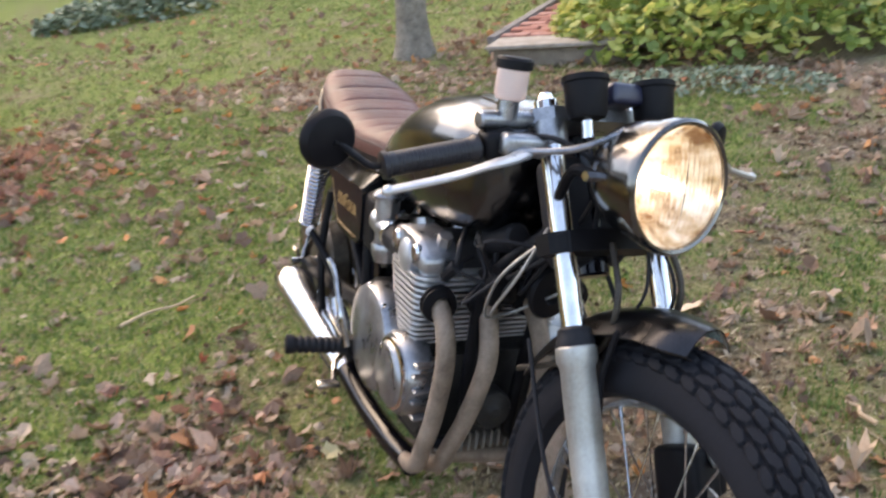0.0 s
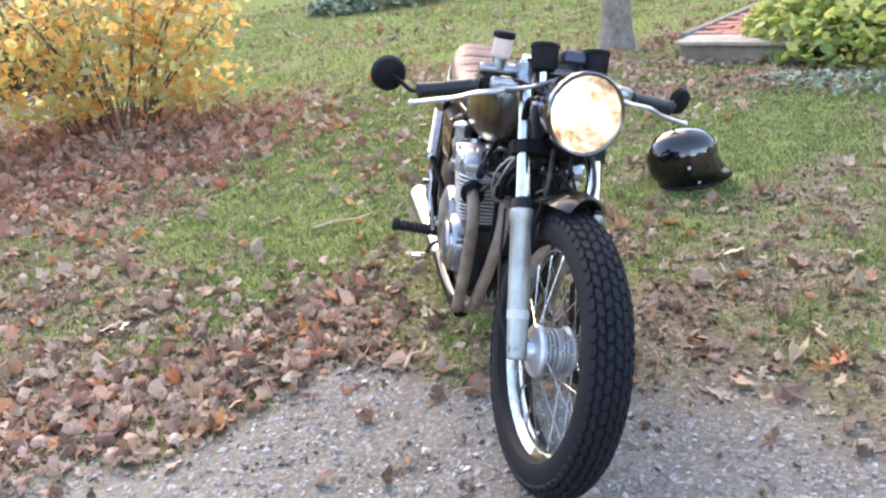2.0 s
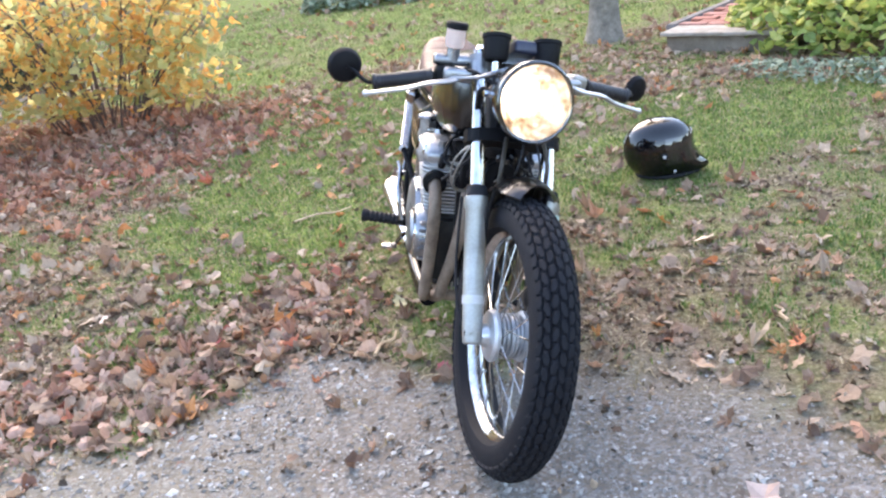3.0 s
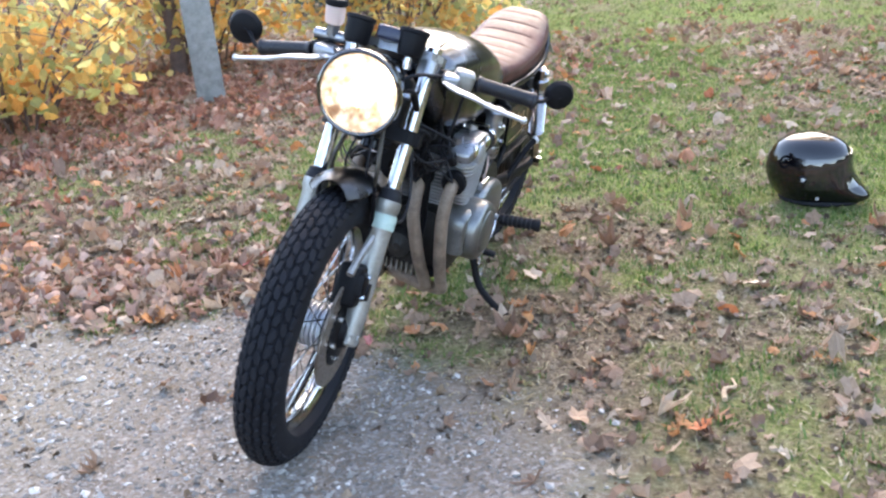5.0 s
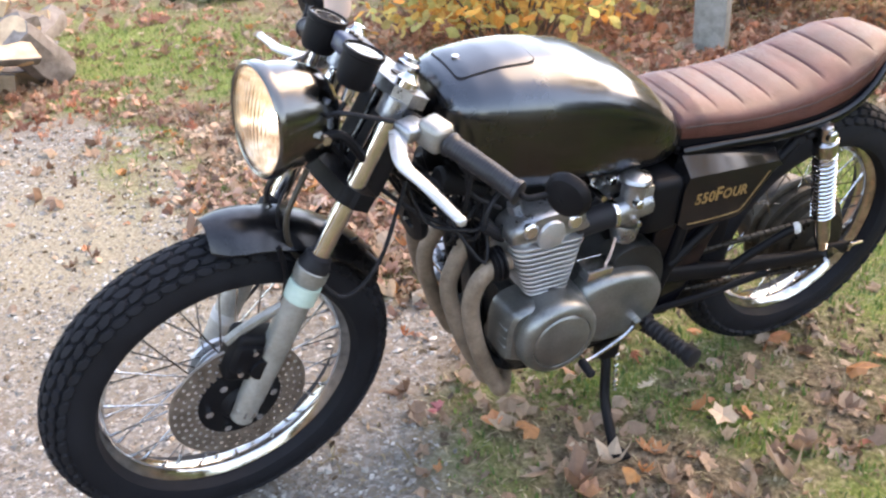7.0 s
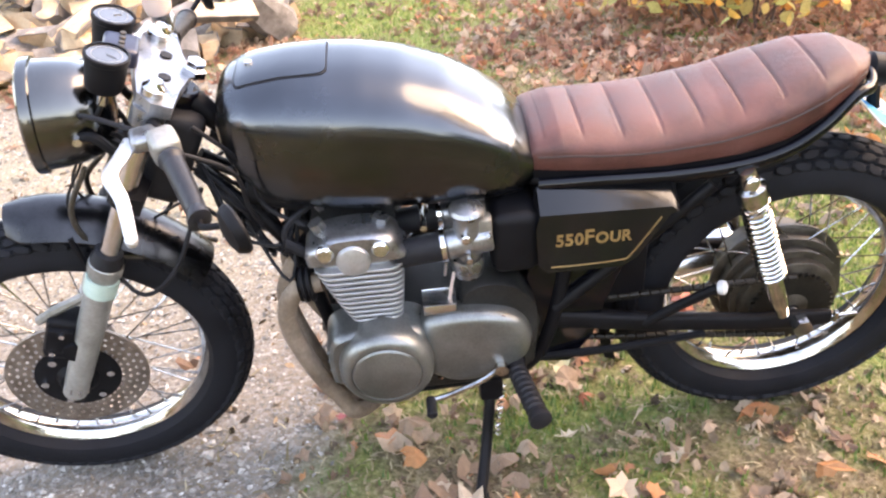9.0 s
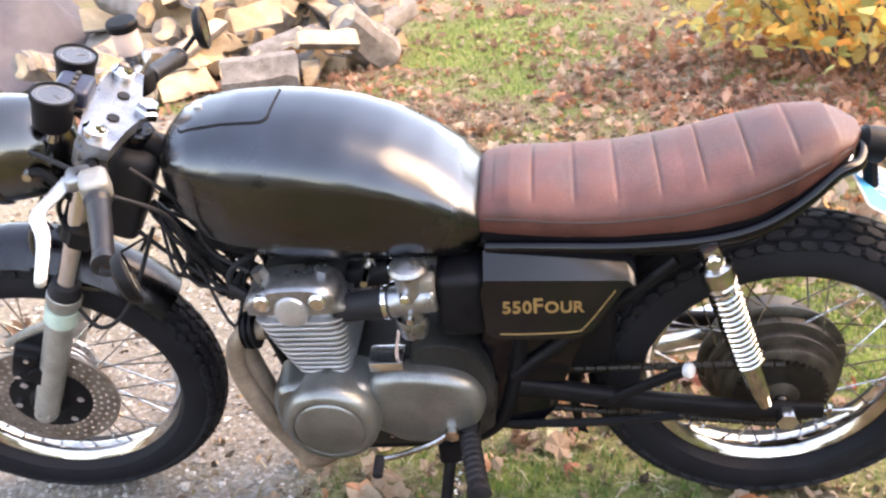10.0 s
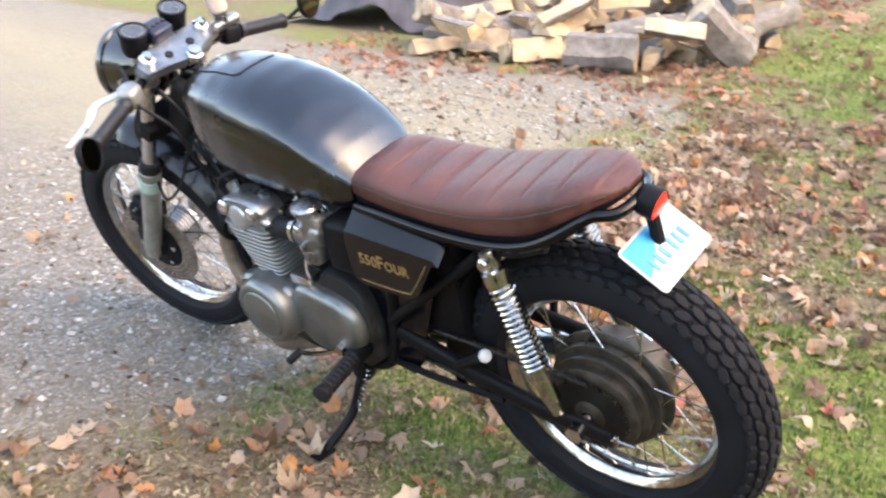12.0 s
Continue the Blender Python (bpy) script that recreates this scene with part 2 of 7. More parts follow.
M_CONC = surface("weathered_concrete", (0.20, 0.165, 0.13), (0.38, 0.33, 0.275), (0.8, 0.95), scale=9, fine=110, relief=0.4)
M_OLDCONC = surface("dirt_stained_concrete", (0.10, 0.078, 0.057), (0.24, 0.195, 0.15), (0.85, 0.95), scale=7, fine=90, relief=0.6)
M_TARP = surface("grey_purple_tarp", (0.10, 0.09, 0.11), (0.20, 0.185, 0.21), (0.5, 0.7), scale=5, relief=0.2)

# brick paving: each brick takes its own tone
M_BRICK, nt_, b_ = mat_base("red_paving_brick")
oi = nt_.nodes.new("ShaderNodeObjectInfo")
c_ = ramp(nt_, oi.outputs["Random"], [(0.0, (0.24, 0.085, 0.06)), (0.5, (0.36, 0.14, 0.10)), (1.0, (0.44, 0.22, 0.17))])
mx_ = nt_.nodes.new("ShaderNodeMix")
mx_.data_type, mx_.blend_type = "RGBA", "MULTIPLY"
mx_.inputs["Factor"].default_value = 1.0
n_ = noise_tex(nt_, 40, 5)
nt_.links.new(c_, mx_.inputs["A"])
nt_.links.new(ramp(nt_, n_, [(0.3, (0.6, 0.6, 0.6)), (0.7, (1, 1, 1))]), mx_.inputs["B"])
nt_.links.new(mx_.outputs["Result"], b_.inputs["Base Color"])
b_.inputs["Roughness"].default_value = 0.9
bump(nt_, n_, b_, 0.4, 0.005)

# the ground: soil with thatch, lawn and a gravel drive, by three masks
M_GROUND, nt_, b_ = mat_base("lawn_litter_and_gravel")


def attr(nt, name):
    a = nt.nodes.new("ShaderNodeAttribute")
    a.attribute_name = name
    return a.outputs["Fac"]


def blend(nt, fac, a, b):
    x = nt.nodes.new("ShaderNodeMix")
    x.data_type = "RGBA"
    nt.links.new(fac, x.inputs["Factor"])
    nt.links.new(a, x.inputs["A"])
    nt.links.new(b, x.inputs["B"])
    return x.outputs["Result"]


fine_ = noise_tex(nt_, 70, 6, 0.7)
mid_ = noise_tex(nt_, 9, 5, 0.65)
soil_ = ramp(nt_, fine_, [(0.28, (0.058, 0.040, 0.027)), (0.48, (0.145, 0.106, 0.070)), (0.66, (0.29, 0.23, 0.165))])
lawn_ = ramp(nt_, fine_, [(0.28, (0.060, 0.085, 0.018)), (0.5, (0.14, 0.19, 0.038)), (0.7, (0.28, 0.30, 0.10))])
grit_ = nt_.nodes.new("ShaderNodeTexVoronoi")
grit_.inputs["Scale"].default_value = 95
tc_ = nt_.nodes.new("ShaderNodeTexCoord")
nt_.links.new(tc_.outputs["Object"], grit_.inputs["Vector"])
grav_ = ramp(nt_, grit_.outputs["Color"], [(0.0, (0.085, 0.075, 0.068)), (0.4, (0.18, 0.165, 0.15)), (0.8, (0.29, 0.27, 0.25)), (1.0, (0.46, 0.44, 0.41))])
dirt_ = ramp(nt_, mid_, [(0.3, (0.13, 0.10, 0.077)), (0.7, (0.25, 0.21, 0.17))])
gm_ = ramp(nt_, fine_, [(0.42, (0, 0, 0)), (0.55, (1, 1, 1))])
gravel_ = blend(nt_, gm_, dirt_, grav_)
sand_ = ramp(nt_, fine_, [(0.30, (0.17, 0.145, 0.102)), (0.5, (0.265, 0.232, 0.170)), (0.7, (0.39, 0.35, 0.27))])
gravel_ = blend(nt_, attr(nt_, "sand"), gravel_, sand_)
thatch_ = ramp(nt_, noise_tex(nt_, 22, 5, 0.7), [(0.50, (0, 0, 0)), (0.66, (0.85, 0.85, 0.85))])
lawn_ = blend(nt_, thatch_, lawn_, soil_)
ground_c = blend(nt_, attr(nt_, "lawn"), soil_, lawn_)
ground_c = blend(nt_, attr(nt_, "gravel"), ground_c, gravel_)
nt_.links.new(ground_c, b_.inputs["Base Color"])
b_.inputs["Roughness"].default_value = 0.95
b_.inputs["Specular IOR Level"].default_value = 0.2
bump(nt_, fine_, b_, 0.8, 0.02)
M_WOODS = surface("unseen_far_woods", (0.035, 0.035, 0.018), (0.14, 0.11, 0.05), (0.9, 1.0), scale=0.8, fine=6, relief=0.0)

# ---- mesh tools ----
V3 = Vector


def finish(name, bm, mat, angle=35):
    bmesh.ops.recalc_face_normals(bm, faces=bm.faces)
    me = bpy.data.meshes.new(name)
    bm.to_mesh(me)
    bm.free()
    me.materials.append(mat)
    me.polygons.foreach_set("use_smooth", [True] * len(me.polygons))
    me.set_sharp_from_angle(angle=radians(angle))
    return me


def part(name, bm, mat, parent, label="", angle=35):
    ob = new(name, finish(name, bm, mat, angle))
    ob.parent = parent
    if label:
        tagged(ob, label=label)
    return ob


def thing(name, bm, mat, label, category, group="", kind="", at=None, angle=35):
    ob = new(name, finish(name, bm, mat, angle))
    if at is not None:
        ob.matrix_world = at
    return tagged(ob, label, category, group, kind)


def empty(name, label, category, group="", at=None):
    ob = new(name)
    ob.empty_display_size = 0.1
    if at is not None:
        ob.matrix_world = at
    return tagged(ob, label, category, group)


def basis(d):
    d = V3(d).normalized()
    s = V3((0, 0, 1)) if abs(d.z) < 0.9 else V3((1, 0, 0))
    x = s.cross(d).normalized()
    return x, d.cross(x), d


def ring(bm, c, x, y, r, seg, ry=None):
    ry = r if ry is None else ry
    return [bm.verts.new(V3(c) + x * (r * math.cos(2 * math.pi * i / seg)) + y * (ry * math.sin(2 * math.pi * i / seg))) for i in range(seg)]


def bridge(bm, a, b):
    n = len(a)
    for i in range(n):
        bm.faces.new((a[i], a[(i + 1) % n], b[(i + 1) % n], b[i]))


def cyl(bm, p0, p1, r0, r1=None, seg=16, caps=True, bev=0.0):
    r1 = r0 if r1 is None else r1
    p0, p1 = V3(p0), V3(p1)
    x, y, d = basis(p1 - p0)
    n = (p1 - p0).length
    stops = [(0, r0), (n, r1)]
    if bev:
        stops = [(0, r0 - bev), (bev, r0), (n - bev, r1), (n, r1 - bev)]
    rings = [ring(bm, p0 + d * s, x, y, r, seg) for s, r in stops]
    for a, b in zip(rings, rings[1:]):
        bridge(bm, a, b)
    if caps:
        bm.faces.new(rings[0])
        bm.faces.new(rings[-1])
    return bm


def lathe(bm, c, axis, prof, seg=48, closed=False):
    """prof: (radius, distance along the axis)."""
    x, y, d = basis(axis)
    c = V3(c)
    rings = []
    for r, s in prof:
        rings.append(ring(bm, c + d * s, x, y, max(r, 1e-4), seg))
    for a, b in zip(rings, rings[1:]):
        bridge(bm, a, b)
    if closed:
        bridge(bm, rings[-1], rings[0])
    return bm


def spline(pts, per=6):
    pts = [V3(p) for p in pts]
    ext = [pts[0] * 2 - pts[1]] + pts + [pts[-1] * 2 - pts[-2]]
    out = []
    for i in range(1, len(ext) - 2):
        a, b, c, d = ext[i - 1:i + 3]
        for k in range(per):
            t = k / per
            out.append(0.5 * ((2 * b) + (c - a) * t + (2 * a - 5 * b + 4 * c - d) * t * t + (3 * b - a - 3 * c + d) * t ** 3))
    out.append(pts[-1])
    return out


def tube(bm, pts, r, seg=10, per=6, r_end=None):
    path = spline(pts, per) if len(pts) > 2 else [V3(p) for p in pts]
    r_end = r if r_end is None else r_end
    rings = []
    x = None
    for i, p in enumerate(path):
        d = (path[min(i + 1, len(path) - 1)] - path[max(i - 1, 0)]).normalized()
        if x is None:
            x = basis(d)[0]
        x = (x - d * x.dot(d)).normalized()
        y = d.cross(x)
        k = i / (len(path) - 1)
        rings.append(ring(bm, p, x, y, r + (r_end - r) * k, seg))
    for a, b in zip(rings, rings[1:]):
        bridge(bm, a, b)
    bm.faces.new(rings[0])
    bm.faces.new(rings[-1])
    return bm


def box(bm, c, size, m=None, bev=0.0, segs=2):
    made = bmesh.ops.create_cube(bm, size=1.0)
    mm = Matrix.Translation(c) @ (m.to_4x4() if m is not None else Matrix()) @ Matrix.Diagonal((*size, 1))
    bmesh.ops.transform(bm, matrix=mm, verts=made["verts"])
    if bev:
        edges = list({e for v in made["verts"] for e in v.link_edges})
        bmesh.ops.bevel(bm, geom=edges, offset=bev, segments=segs, affect="EDGES", profile=0.5)
    return bm


def loft(bm, rings, caps=True):
    vs = [[bm.verts.new(p) for p in r] for r in rings]
    for a, b in zip(vs, vs[1:]):
        bridge(bm, a, b)
    if caps:
        bm.faces.new(vs[0])
        bm.faces.new(vs[-1])
    return bm


def prism(bm, outline, u0, u1, bev=0.0):
    """An outline in the side plane (y, z), from x = u0 to x = u1."""
    a = [bm.verts.new((u0, y, z)) for y, z in outline]
    b = [bm.verts.new((u1, y, z)) for y, z in outline]
    n = len(a)
    fs = [bm.faces.new(a), bm.faces.new(b)]
    for i in range(n):
        fs.append(bm.faces.new((a[i], a[(i + 1) % n], b[(i + 1) % n], b[i])))
    if bev:
        edges = list({e for f in fs[:2] for e in f.edges})
        bmesh.ops.bevel(bm, geom=edges, offset=bev, segments=2, affect="EDGES", profile=0.5)
    return bm


def B():
    return bmesh.new()


def interp(x, table):
    return float(np.interp(x, [a for a, _ in table], [b for _, b in table]))

# ---- the ground ----
DRIVE_EDGE = [(-4.0, -2.0), (-3.5, -1.5), (-2.9, -1.15), (-2.2, -1.1), (-1.6, -1.2), (-1.2, -1.1), (-0.74, -0.85), (-0.47, -0.68),
              (-0.2, -0.79), (0.0, -0.9), (0.4, -0.98), (0.67, -1.16), (0.82, -1.4), (0.9, -1.75), (1.0, -2.3), (1.3, -3.2), (2.0, -6.0)]
rng = np.random.default_rng(7)


def value_noise(x, y, scale, seed):
    """Smooth lattice noise, 0 to 1, for arrays."""
    x, y = np.asarray(x) * scale + 100.0, np.asarray(y) * scale + 100.0
    xi, yi = np.floor(x).astype(int), np.floor(y).astype(int)
    fx, fy = x - xi, y - yi
    fx, fy = fx * fx * (3 - 2 * fx), fy * fy * (3 - 2 * fy)
    h = lambda a, b: np.modf(np.abs(np.sin(a * 127.1 + b * 311.7 + seed * 74.7) * 43758.5453))[0]
    top = h(xi, yi) * (1 - fx) + h(xi + 1, yi) * fx
    low = h(xi, yi + 1) * (1 - fx) + h(xi + 1, yi + 1) * fx
    return top * (1 - fy) + low * fy


def fbm(x, y, scale, seed):
    return 0.5 * value_noise(x, y, scale, seed) + 0.3 * value_noise(x, y, scale * 2.3, seed + 1) + 0.2 * value_noise(x, y, scale * 5.1, seed + 2)


def gravel_mask(x, y):
    edge = np.interp(x, [p[0] for p in DRIVE_EDGE], [p[1] for p in DRIVE_EDGE])
    d = edge - y + (fbm(x, y, 2.2, 3) - 0.5) * 0.5
    g = np.clip(d / (0.14 + 0.42 * np.clip(x / 0.4, 0, 1)) + 0.4, 0, 1)
    g = g * np.clip((x + 3.65 + (fbm(x, y, 1.5, 9) - 0.5)) / 0.3, 0, 1)
    # the thin grassy crown beside the drive
    crown = np.exp(-(((x + 2.6) / 0.8) ** 2 + ((y + 1.35) / 0.18) ** 2))
    return g * (1 - 0.8 * crown * (fbm(x, y, 3, 21) > 0.42))


LAWN = [(-0.6, 0.9, 0.75, 1.5, 1.0), (-0.1, 2.9, 0.9, 1.6, 0.9), (-0.30, 0.30, 0.38, 0.45, 0.6), (0.5, 0.65, 0.75, 0.6, 0.62), (1.4, 1.0, 0.9, 0.8, 0.7), (2.1, 1.5, 0.8, 0.7, 0.9), (1.0, 0.25, 0.5, 0.35, 0.35),
        (-0.2, 2.2, 1.0, 1.6, 0.8), (0.1, 0.4, 0.5, 0.5, 0.55), (-5.0, -0.8, 1.6, 0.9, 0.95), (-3.6, -0.6, 0.9, 0.5, 0.55), (-2.7, -1.25, 0.6, 0.25, 0.8), (-1.5, 9.0, 2.6, 3.0, 0.75), (1.8, 8.9, 2.5, 3.0, 0.95), (0.15, -0.35, 0.5, 0.3, 0.28),
        (-5.5, -1.7, 1.5, 0.9, 0.8), (0.45, -0.05, 0.5, 0.35, 0.30), (-0.2, -0.55, 0.4, 0.25, 0.5), (-1.9, 0.3, 0.9, 0.5, 0.35), (3.0, 9.0, 2.0, 4.0, 0.9)]


def lawn_mask(x, y):
    v = np.full(np.shape(x), 0.16)
    for cx, cy, rx, ry, k in LAWN:
        v = np.maximum(v, k * np.exp(-(((x - cx) / rx) ** 2 + ((y - cy) / ry) ** 2)))
    v = np.maximum(v, 0.62 * np.clip((y - 3.6) / 1.5, 0, 1) * np.clip((x + 3.2) / 1.2, 0, 1))
    off = y - np.interp(x, [p[0] for p in DRIVE_EDGE], [p[1] for p in DRIVE_EDGE])
    v = v * (1 - 0.8 * np.exp(-((off - 0.20) / 0.42) ** 2) * np.clip((-0.1 - x) / 0.3, 0, 1))
    return np.clip(v * 1.55 + (fbm(x, y, 3.4, 40) - 0.5) * 2.1 + (fbm(x, y, 9.0, 44) - 0.5) * 0.8 - 0.02, 0, 1)


def height(x, y):
    rough = (fbm(x, y, 1.3, 60) - 0.5) * 0.03 + (fbm(x, y, 6.0, 70) - 0.5) * 0.012
    far = np.clip((np.hypot(x, y + 0.7) - 1.2) / 2.0, 0.12, 1)
    return rough * far - 0.004


def sheet_axis(lo, hi, step, far):
    a = np.arange(lo, hi + 1e-6, step)
    g = np.geomspace(step * 3, far, 26)
    return np.concatenate([(lo - g)[::-1], a, hi + g])


gx, gy = sheet_axis(-5.0, 3.6, 0.07, 400), sheet_axis(-3.4, 6.0, 0.07, 400)
X, Y = np.meshgrid(gx, gy)
Z = height(X, Y)
nx, ny = len(gx), len(gy)
idx = np.arange(nx * ny).reshape(ny, nx)
quads = np.stack([idx[:-1, :-1], idx[:-1, 1:], idx[1:, 1:], idx[1:, :-1]], -1).reshape(-1, 4)
me = bpy.data.meshes.new("ground")
me.from_pydata(np.stack([X, Y, Z], -1).reshape(-1, 3).tolist(), [], quads.tolist())


def sand_mask(x, y):
    """Dry, fine, trodden sand and grit in the middle of the drive."""
    v = np.clip((-0.35 - x) / 1.1, 0, 1) * np.clip((-0.5 - y) / 0.8, 0, 1) * np.clip((x + 3.4) / 1.2, 0.15, 1)
    return np.clip(v * 0.95 + (fbm(x, y, 2.7, 81) - 0.5) * 1.3 * v, 0, 1)


for nm, fn in (("gravel", gravel_mask), ("lawn", lawn_mask), ("sand", sand_mask)):
    a = me.attributes.new(nm, "FLOAT", "POINT")
    a.data.foreach_set("value", fn(X, Y).ravel().astype(np.float32))
me.polygons.foreach_set("use_smooth", [True] * len(me.polygons))
me.materials.append(M_GROUND)
ground = tagged(new("ground", me), "patchy autumn lawn with bare soil and a gravel drive", "ground", kind="structure")

# woods belt out of view, closes the place all round; heights tuned for reflections
me = bpy.data.meshes.new("backdrop")
n = 96
vs, fs = [], []
for i in range(n):
    a = 2 * math.pi * i / n
    r = 34 + 3 * math.sin(a * 7)
    tall = 5.0 - 0.6 * math.cos(a) + 8.0 * max(0.0, math.sin(a)) ** 2
    vs += [(r * math.cos(a), r * math.sin(a), -0.3), (r * math.cos(a), r * math.sin(a), tall + 1.8 * math.sin(a * 11) + 1.0 * math.sin(a * 23 + 1))]
    j = (i + 1) % n
    fs.append((2 * i, 2 * j, 2 * j + 1, 2 * i + 1))
me.from_pydata(vs, [], fs)
me.materials.append(M_WOODS)
tagged(new("backdrop", me), "distant out-of-view woodland belt round the yard, shapes sky reflections", "woods", kind="structure")

# ---- the motorcycle: x to its left, y to its rear, z up; it leans on its side stand ----
LEAN = radians(13.39)
bike = empty("motorcycle", "bare-steel cafe racer motorcycle with brown leather seat, parked on side stand", "motorcycle")
bike.matrix_world = Matrix.Rotation(LEAN, 4, "Y")
RAKE = V3((0, 0.446, 0.895))
STEER = 7.0
steer_at = V3((0, -1.358, 0.312))
TURN = Matrix.Translation((0, 0.010, 0)) @ Matrix.Translation(steer_at) @ Matrix.Rotation(radians(STEER), 4, RAKE) @ Matrix.Translation(-steer_at)


def fpart(name, bm, mat, parent=None, label="", angle=35):
    """A part of the front end, which turns with the bars."""
    bmesh.ops.transform(bm, matrix=TURN, verts=bm.verts)
    return part(name, bm, mat, parent or bike, label, angle)


def fork_at(z, x=0.0, fwd=0.0):
    """A point on the fork's line at that height; fwd: metres ahead, square to the fork."""
    y = -1.412 + (z - 0.339) * 0.4986
    return V3((x, y - 0.895 * fwd, z + 0.446 * fwd))


def tyre_mesh(bm, c, R, half, rim_r, blocks, cols, block_w, lift):
    """One skin: sidewalls, carcass and moulded tread blocks with grooves between them."""
    around, across = blocks * 8, cols * 8
    amax = 1.12
    stations = [("bead", -1)] + [("side", -s) for s in (2.0, 1.85, 1.7, 1.5, 1.3)] + [("tread", -amax + 2 * amax * k / across) for k in range(across + 1)] + [("side", s) for s in (1.3, 1.5, 1.7, 1.85, 2.0)] + [("bead", 1)]
    rings = []
    cell = 2 * amax / cols
    for kind, a in stations:
        row = []
        for i in range(around):
            th = 2 * math.pi * i / around
            up = 0.0
            if kind == "bead":
                rr, sx = rim_r, half * 0.55 * a
            else:
                if kind == "tread":
                    f = (a + amax) / cell
                    col = min(cols - 1, int(f))
                    q = (f - col) * 2 - 1
                    g = (th / (2 * math.pi) * blocks + 0.5 * (col % 2) + 0.16 * q * (1 if col % 2 else -1)) % 1.0
                    p = abs(g * 2 - 1)
                    edge = max(abs(q), p, (abs(q) + p) * 0.66)
                    up = lift * min(1.0, max(0.0, (0.97 - edge) / 0.16))
                rr = R - lift - half * 1.08 * (1 - math.cos(a)) + up * math.cos(a)
                sx = half * math.sin(a) * (1.0 if abs(a) < 1.57 else 1.02) + up * math.sin(a)
            row.append(bm.verts.new(V3(c) + V3((sx, -rr * math.cos(th), rr * math.sin(th)))))
        rings.append(row)
    for a, b in zip(rings, rings[1:]):
        bridge(bm, a, b)


def rim_mesh(bm, c, r, half):
    prof = [(r + 0.012, half), (r + 0.013, half - 0.004), (r + 0.004, half - 0.007), (r - 0.004, half - 0.014), (r - 0.008, half * 0.45), (r - 0.010, 0), (r - 0.008, -half * 0.45),
            (r - 0.004, -half + 0.014), (r + 0.004, -half + 0.007), (r + 0.015, -half + 0.004), (r + 0.014, -half),
            (r + 0.006, -half), (r - 0.008, -half + 0.010), (r - 0.012, -half * 0.4), (r - 0.014, 0), (r - 0.012, half * 0.4), (r - 0.008, half - 0.010), (r + 0.006, half)]
    lathe(bm, c, (1, 0, 0), prof, 80, closed=True)


def spoke_mesh():
    bm = B()
    cyl(bm, (0, 0, 0), (0, 0, 1), 0.0018, seg=6)
    cyl(bm, (0, 0, 0.91), (0, 0, 1), 0.0034, seg=6)
    return bm


def add_spokes(c, hub, hub_r, hub_x, rim_r, n, fpose):
    me = None
    for i in range(n):
        side = 1 if i % 2 else -1
        a = 2 * math.pi * i / n
        swing = 0.42 if (i // 2) % 2 else -0.42
        p0 = V3(c) + V3((side * hub_x, -hub_r * math.cos(a + swing), hub_r * math.sin(a + swing)))
        p1 = V3(c) + V3((side * 0.006, -rim_r * math.cos(a), rim_r * math.sin(a)))
        if me is None:
            ob = part("spoke", spoke_mesh(), M_OLDCHROME, hub)
            me = ob.data
        else:
            ob = new("spoke", me)
            ob.parent = hub
        d = p1 - p0
        m = Matrix.Translation(p0) @ d.to_track_quat("Z", "Y").to_matrix().to_4x4() @ Matrix.Diagonal((1, 1, d.length, 1))
        ob.matrix_local = fpose @ m


# -- front wheel --
FC = V3((0, -1.412, 0.337))
bm = B()
lathe(bm, FC, (1, 0, 0), [(0.010, -0.072), (0.022, -0.072), (0.026, -0.066), (0.028, -0.056), (0.056, -0.052), (0.062, -0.046), (0.062, -0.038), (0.046, -0.034), (0.046, -0.010),
                          (0.050, 0.0), (0.046, 0.01), (0.046, 0.022), (0.060, 0.028), (0.060, 0.034), (0.040, 0.040), (0.030, 0.07), (0.010, 0.075)], 40)
for k in range(5):
    lathe(bm, FC, (1, 0, 0), [(0.046, -0.032 + k * 0.011), (0.054, -0.030 + k * 0.011), (0.054, -0.027 + k * 0.011), (0.046, -0.025 + k * 0.011)], 40)
front_wheel = fpart("front_wheel", bm, M_BARREL, label="spoked front wheel with ribbed aluminium hub")
bm = B()
tyre_mesh(bm, FC, 0.337, 0.050, 0.245, 62, 7, 1.0, 0.006)
fpart("tyre", bm, M_TYRE, front_wheel, "black block-tread tyre")
bm = B()
rim_mesh(bm, FC, 0.242, 0.026)
fpart("rim", bm, M_OLDCHROME, front_wheel, "chromed steel rim")
add_spokes(FC, front_wheel, 0.052, 0.036, 0.231, 36, TURN)

# -- brake disc with its holes, carrier and caliper --
bm = B()
x0, x1, cells = 0.058, 0.064, 36
levels = [0.076, 0.090, 0.103, 0.116, 0.128]


def disc_pt(r, a, xx):
    return FC + V3((xx, -r * math.cos(a), r * math.sin(a)))


